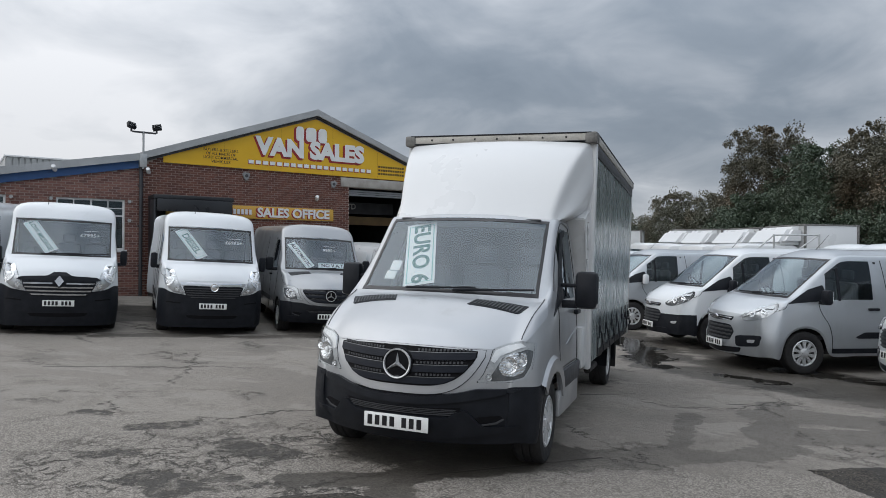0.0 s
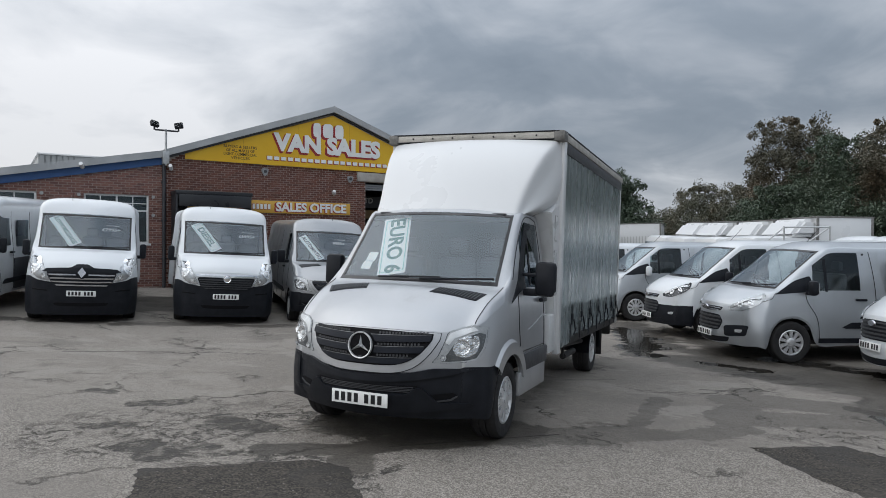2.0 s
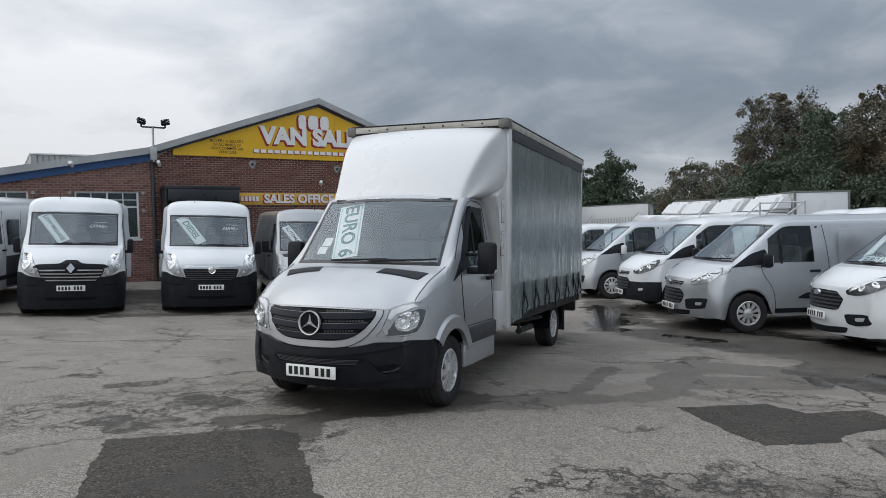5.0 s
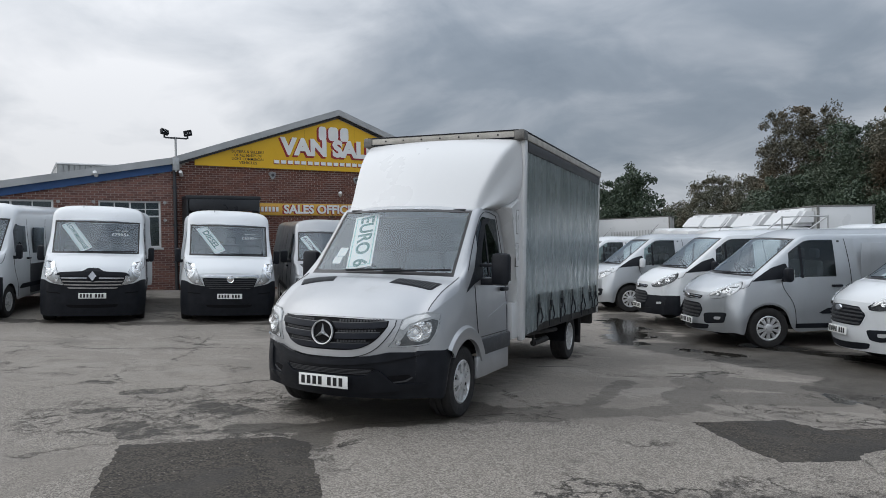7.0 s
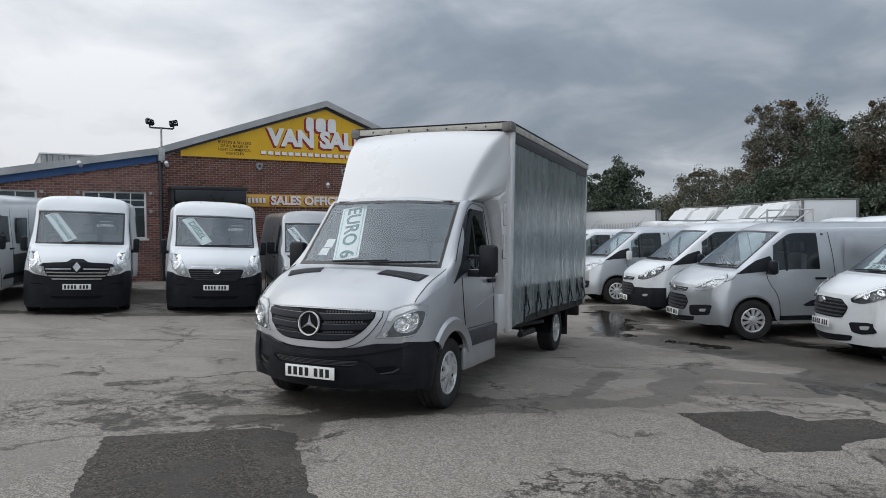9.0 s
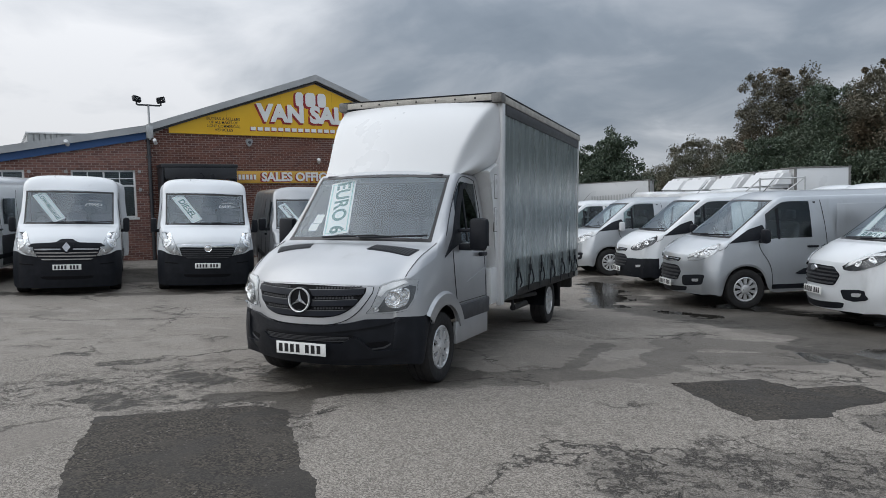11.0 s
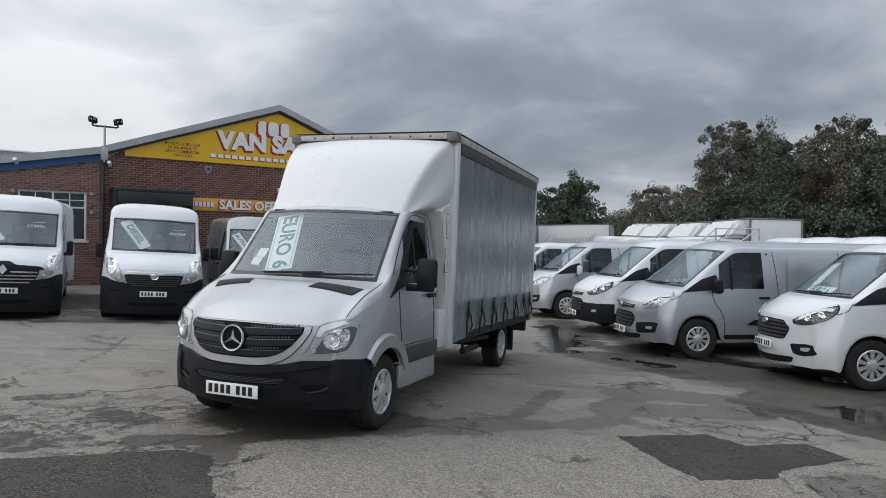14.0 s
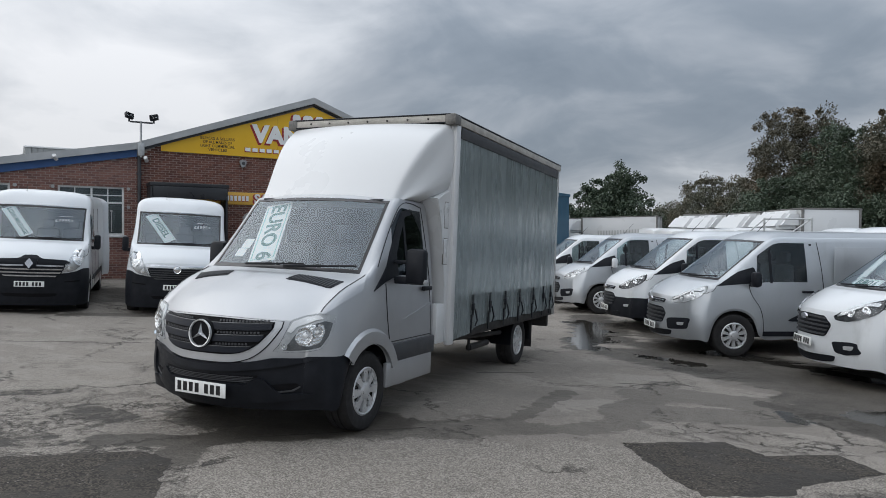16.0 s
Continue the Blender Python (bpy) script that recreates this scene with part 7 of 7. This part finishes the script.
cx, cy = bearing(-24.4, 40)
cx += 1.5
cz = ground(cx, cy)
box(bm, (0, 0, 0), (6, 2.4, 2.6))
box(bm, (-0.05, -0.05, 2.5), (6.05, 2.45, 2.65))
bmesh.ops.transform(bm, matrix=Matrix.Translation((cx, cy, cz + 1.55)) @ pose(0, 0, 0, 0, 0, -8), verts=bm.verts)
cbox = part("box", bm, plain("blue_container_paint", (0.03, 0.10, 0.17), (0.05, 0.14, 0.22), 0.55, 0, 2), ct, shade=0)
for i in range(30):
    part("rib", boxed((i * 0.2, -0.03, 0.1), (i * 0.2 + 0.11, 0.0, 2.5), 0, Matrix.Translation((cx, cy, cz + 1.55)) @ pose(0, 0, 0, 0, 0, -8)), MATS["blue_container_paint"], cbox, shade=0)
part("stand", boxed((cx, cy, cz - 0.1), (cx + 5.8, cy + 1.6, cz + 1.56)), black_steel, ct, shade=0)

# ---- fence ----
fe = thing("palisade_fence", "grey steel palisade fence behind the parked vans", "fence", kind="structure")
bm = bmesh.new()
for k in range(170):
    x, y = 12 + k * 0.16 - 16, 34 - k * 0.05
    z = ground(x, y)
    vs = box(bm, (x - 0.035, y, z), (x + 0.035, y + 0.01, z + 2.3))
    tip = bm.verts.new((x, y + 0.005, z + 2.42))
part("pales", bm, steel, fe, shade=0)["kind"] = "stuff"
part("rail", boxed((-4, 33.9, -1.0), (-3.9, 34.0, 1.2)), steel, fe)


# ---- trees ----
def leaf_mat(name, a, b, c):
    m = Mat(name)
    isl = m.n.new("ShaderNodeNewGeometry").outputs["Random Per Island"]
    col = m.mix(m.span(isl, 0, 1), a, b)
    col = m.mix(m.span(m.noise(0.35, 4), 0.45, 0.7), col, c)
    m.set(col, 0.6)
    return m.m


def tree(x, y, h, spread, leaf, seed, label, low=0.22, count=11000, pointed=0.0, leaf_size=0.24):
    """Tapered trunk, limbs and a crown of many small leaf clumps with gaps."""
    rng = random.Random(seed)
    z = ground(x, y) - 0.1
    t = thing("tree", label, "tree", "trees behind the yard", m=Matrix.Translation((x, y, z)))
    bm = bmesh.new()
    top = h * 0.72
    for k in range(6):
        a, b = k / 6, (k + 1) / 6
        off = lambda u: Vector((0.25 * math.sin(u * 5 + seed), 0.25 * math.cos(u * 4 + seed), u * top))
        tube(bm, off(a), off(b), 0.032 * h * (1 - a * 0.85), 10, 0.032 * h * (1 - b * 0.85))
    part("trunk", bm, bark, t)
    tips = []
    for k in range(26):
        u = low + (0.95 - low) * rng.random()
        a = rng.random() * 2 * math.pi
        r = spread * (1 - abs(u - 0.5) * 0.9) * rng.uniform(0.5, 0.95)
        if pointed:
            r = spread * (1.05 - u) * rng.uniform(0.6, 1.1)
        p0 = Vector((0, 0, u * top * 0.85))
        p2 = Vector((r * math.cos(a), r * math.sin(a), min(h * 0.97, u * h + rng.uniform(0, 0.12) * h)))
        p1 = p0.lerp(p2, 0.5) + Vector((0, 0, -0.03 * h))
        bm = bmesh.new()
        tube(bm, p0, p1, 0.010 * h * (1.1 - u), 6, 0.006 * h * (1.1 - u))
        tube(bm, p1, p2, 0.006 * h * (1.1 - u), 6, 0.002 * h)
        part("limb", bm, bark, t)
        tips += [(p2, 1.0), (p1.lerp(p2, 0.6), 0.9), (p1, 0.75)]
    tips += [(Vector((rng.uniform(-0.2, 0.2) * spread, rng.uniform(-0.2, 0.2) * spread, h * rng.uniform(0.78, 0.97))), 0.7) for _ in range(5)]
    clumps = []
    for p, w in tips:
        clumps.append((p + Vector((rng.gauss(0, 0.1), rng.gauss(0, 0.1), rng.gauss(0, 0.08))) * spread, rng.uniform(0.10, 0.20) * spread * w))
    # a domed mass of foliage with hollows, lumps and a few shoots above it
    mid, rz = h * (0.56 if not pointed else 0.46), h * (0.42 if not pointed else 0.46)
    for _ in range(230):
        d = Vector((rng.gauss(0, 1), rng.gauss(0, 1), rng.gauss(0, 1))).normalized()
        lump = 0.86 + 0.30 * noise.noise((d.x * 1.7 + seed, d.y * 1.7, d.z * 1.7)) + 0.12 * noise.noise((d.x * 5 + seed, d.y * 5, d.z * 5))
        k = lump * rng.random() ** 0.30
        u = max(0.0, d.z * k)
        taper = 1 - pointed * 0.75 * u
        clumps.append((Vector((d.x * spread * k * taper, d.y * spread * k * taper, max(0.5, mid + d.z * rz * k))), rng.uniform(0.09, 0.19) * spread))
    for _ in range(16):
        a, u = rng.uniform(0, 6.3), rng.uniform(0.0, 0.55) * spread
        clumps.append((Vector((u * math.cos(a), u * math.sin(a), mid + rz * rng.uniform(0.86, 1.04) * (1 - 0.35 * (u / spread) ** 2))), rng.uniform(0.04, 0.08) * spread))
    V, F = [], []
    per = max(1, count // len(clumps))
    for c, r in clumps:
        for _ in range(per):
            d = Vector((rng.gauss(0, 1), rng.gauss(0, 1), rng.gauss(0, 0.8)))
            d = d.normalized() * r * rng.random() ** 0.4
            p = c + d
            if p.z < 0.4:
                continue
            s = leaf_size * rng.uniform(0.6, 1.4) * 0.74
            q = Euler((rng.uniform(-1.2, 1.2), rng.uniform(-1.2, 1.2), rng.uniform(0, 6.3))).to_matrix()
            i = len(V)
            V += [tuple(p + q @ Vector(o) * s) for o in ((-0.5, 0, 0), (0, -0.32, 0.05), (0.5, 0, 0), (0, 0.32, 0.05))]
            F.append((i, i + 1, i + 2, i + 3))
    part("crown", (V, F), leaf, t, shade=0)


bark = plain("tree_bark", (0.06, 0.048, 0.036), (0.10, 0.082, 0.062), 0.9, 0, 3, 0.5)
dark_leaf = leaf_mat("dark_autumn_leaf", (0.060, 0.060, 0.042), (0.105, 0.098, 0.066), (0.130, 0.098, 0.062))
green_leaf = leaf_mat("deep_green_leaf", (0.042, 0.066, 0.044), (0.074, 0.104, 0.064), (0.066, 0.086, 0.056))
dull_leaf = leaf_mat("dull_olive_leaf", (0.070, 0.078, 0.056), (0.120, 0.124, 0.086), (0.135, 0.118, 0.080))

for b, d, h, sp, leaf, seed, lab, low, pt, ls in (
        (2.9, 52, 10.4, 3.9, dark_leaf, 3, "tall broadleaf tree turning brown in autumn", 0.12, 0, 0.17),
        (6.4, 48, 8.4, 3.6, green_leaf, 5, "tall dark green broadleaf tree", 0.10, 0, 0.17),
        (10.4, 46, 9.5, 3.8, dark_leaf, 8, "tall broadleaf tree turning brown in autumn", 0.10, 0, 0.17),
        (15.0, 44, 9.3, 3.9, green_leaf, 18, "tall dark green broadleaf tree", 0.10, 0, 0.17),
        (19.5, 42, 8.8, 3.8, green_leaf, 19, "tall dark green broadleaf tree", 0.10, 0, 0.17),
        (-3.0, 62, 6.9, 3.2, dull_leaf, 11, "bushy olive tree behind the box trucks", 0.12, 0, 0.18),
        (-0.2, 60, 6.6, 3.0, dull_leaf, 12, "bushy olive tree behind the box trucks", 0.12, 0, 0.18),
        (-8.6, 74, 5.4, 3.2, dull_leaf, 14, "low distant hedge tree", 0.1, 0, 0.28),
        (-9.2, 46, 6.5, 2.9, green_leaf, 21, "dark green spreading tree with upright shoots", 0.10, 0.6, 0.2),
        (-11.2, 47, 5.6, 2.6, green_leaf, 22, "dark green bushy tree", 0.10, 0.3, 0.2),
        (2.0, 48, 5.6, 3.0, green_leaf, 25, "dark green understorey tree", 0.08, 0, 0.18),
        (6.4, 45, 5.2, 3.0, green_leaf, 26, "dark green understorey tree", 0.08, 0, 0.18),
        (11.5, 43, 5.2, 3.0, green_leaf, 27, "dark green understorey tree", 0.08, 0, 0.18),
        (17.0, 40, 5.2, 3.2, green_leaf, 28, "dark green understorey tree", 0.08, 0, 0.18),
        (-6.0, 66, 4.6, 3.2, dull_leaf, 29, "low distant hedge tree", 0.08, 0, 0.28),
        (-62.0, 75, 8.0, 4.0, dark_leaf, 31, "distant dark tree beyond the low roof", 0.1, 0, 0.3)):
    x, y = bearing(b, d)
    tree(x, y, h, sp, leaf, seed, lab, low, 62000 if h > 7 else 30000, pt, ls)


# ---- bricks ----
def build_bricks():
    rng = random.Random(4)
    shared = bpy.data.meshes.new("brick")
    bm = bmesh.new()
    box(bm, (0.006, -0.006, 0.006), (0.209, 0.03, 0.066))
    bm.to_mesh(shared)
    bm.free()
    shared.materials.append(brick_pale)
    wall_ob = next(o for o in bpy.data.objects if o.name == "wall")
    sides, n = (([], []), ([], [])), 0
    cube = [(0, 0, 0), (1, 0, 0), (1, 1, 0), (0, 1, 0), (0, 0, 1), (1, 0, 1), (1, 1, 1), (0, 1, 1)]
    quads = [(0, 1, 5, 4), (1, 2, 6, 5), (3, 0, 4, 7), (4, 5, 6, 7), (1, 0, 3, 2)]
    row = 0
    z = -0.1
    while z < 6.4:
        s = -7.5 + (0.1125 if row % 2 else 0)
        while s < 11.9:
            e = s + 0.215
            spans = [(s, e)]
            for o in OPENINGS:
                if o[2] - 0.03 < z + 0.03 < o[3] + 0.01:
                    spans = [(max(a, o[1]), b) if a >= o[0] and a < o[1] else ((a, min(b, o[0])) if b > o[0] and a < o[0] else (a, b)) for a, b in spans]
            for a, b in spans:
                if b - a < 0.04 or z + 0.07 > min(gable_top(a), gable_top(b)) - 0.02:
                    continue
                if z > 4.42 and 1.1 < a < 10.3:
                    continue
                full = b - a > 0.2
                if full and -3.6 < a < 0.3 and 3.22 < z < 4.3 and n < 300:
                    ob = new("brick", shared)
                    ob.parent = wall_ob
                    ob.location = (a, 0.014 + rng.uniform(-0.002, 0.002), z)
                    n += 1
                    continue
                V, F = sides[a > 0.4]
                i = len(V)
                d = rng.uniform(-0.003, 0.003)
                for p in cube:
                    V.append((a + 0.006 + p[0] * (b - a - 0.012), 0.008 + d + p[1] * 0.03, z + 0.006 + p[2] * 0.06))
                F += [tuple(i + k for k in q) for q in quads]
            s += 0.225
        z += 0.075
        row += 1
    for geo, mat, lab in zip(sides, (brick_pale, brick_mat), ("weathered pinkish brick courses", "red-brown brick courses")):
        part("brick_courses", geo, mat, wall_ob, lab, shade=0)["kind"] = "stuff"


build_bricks()
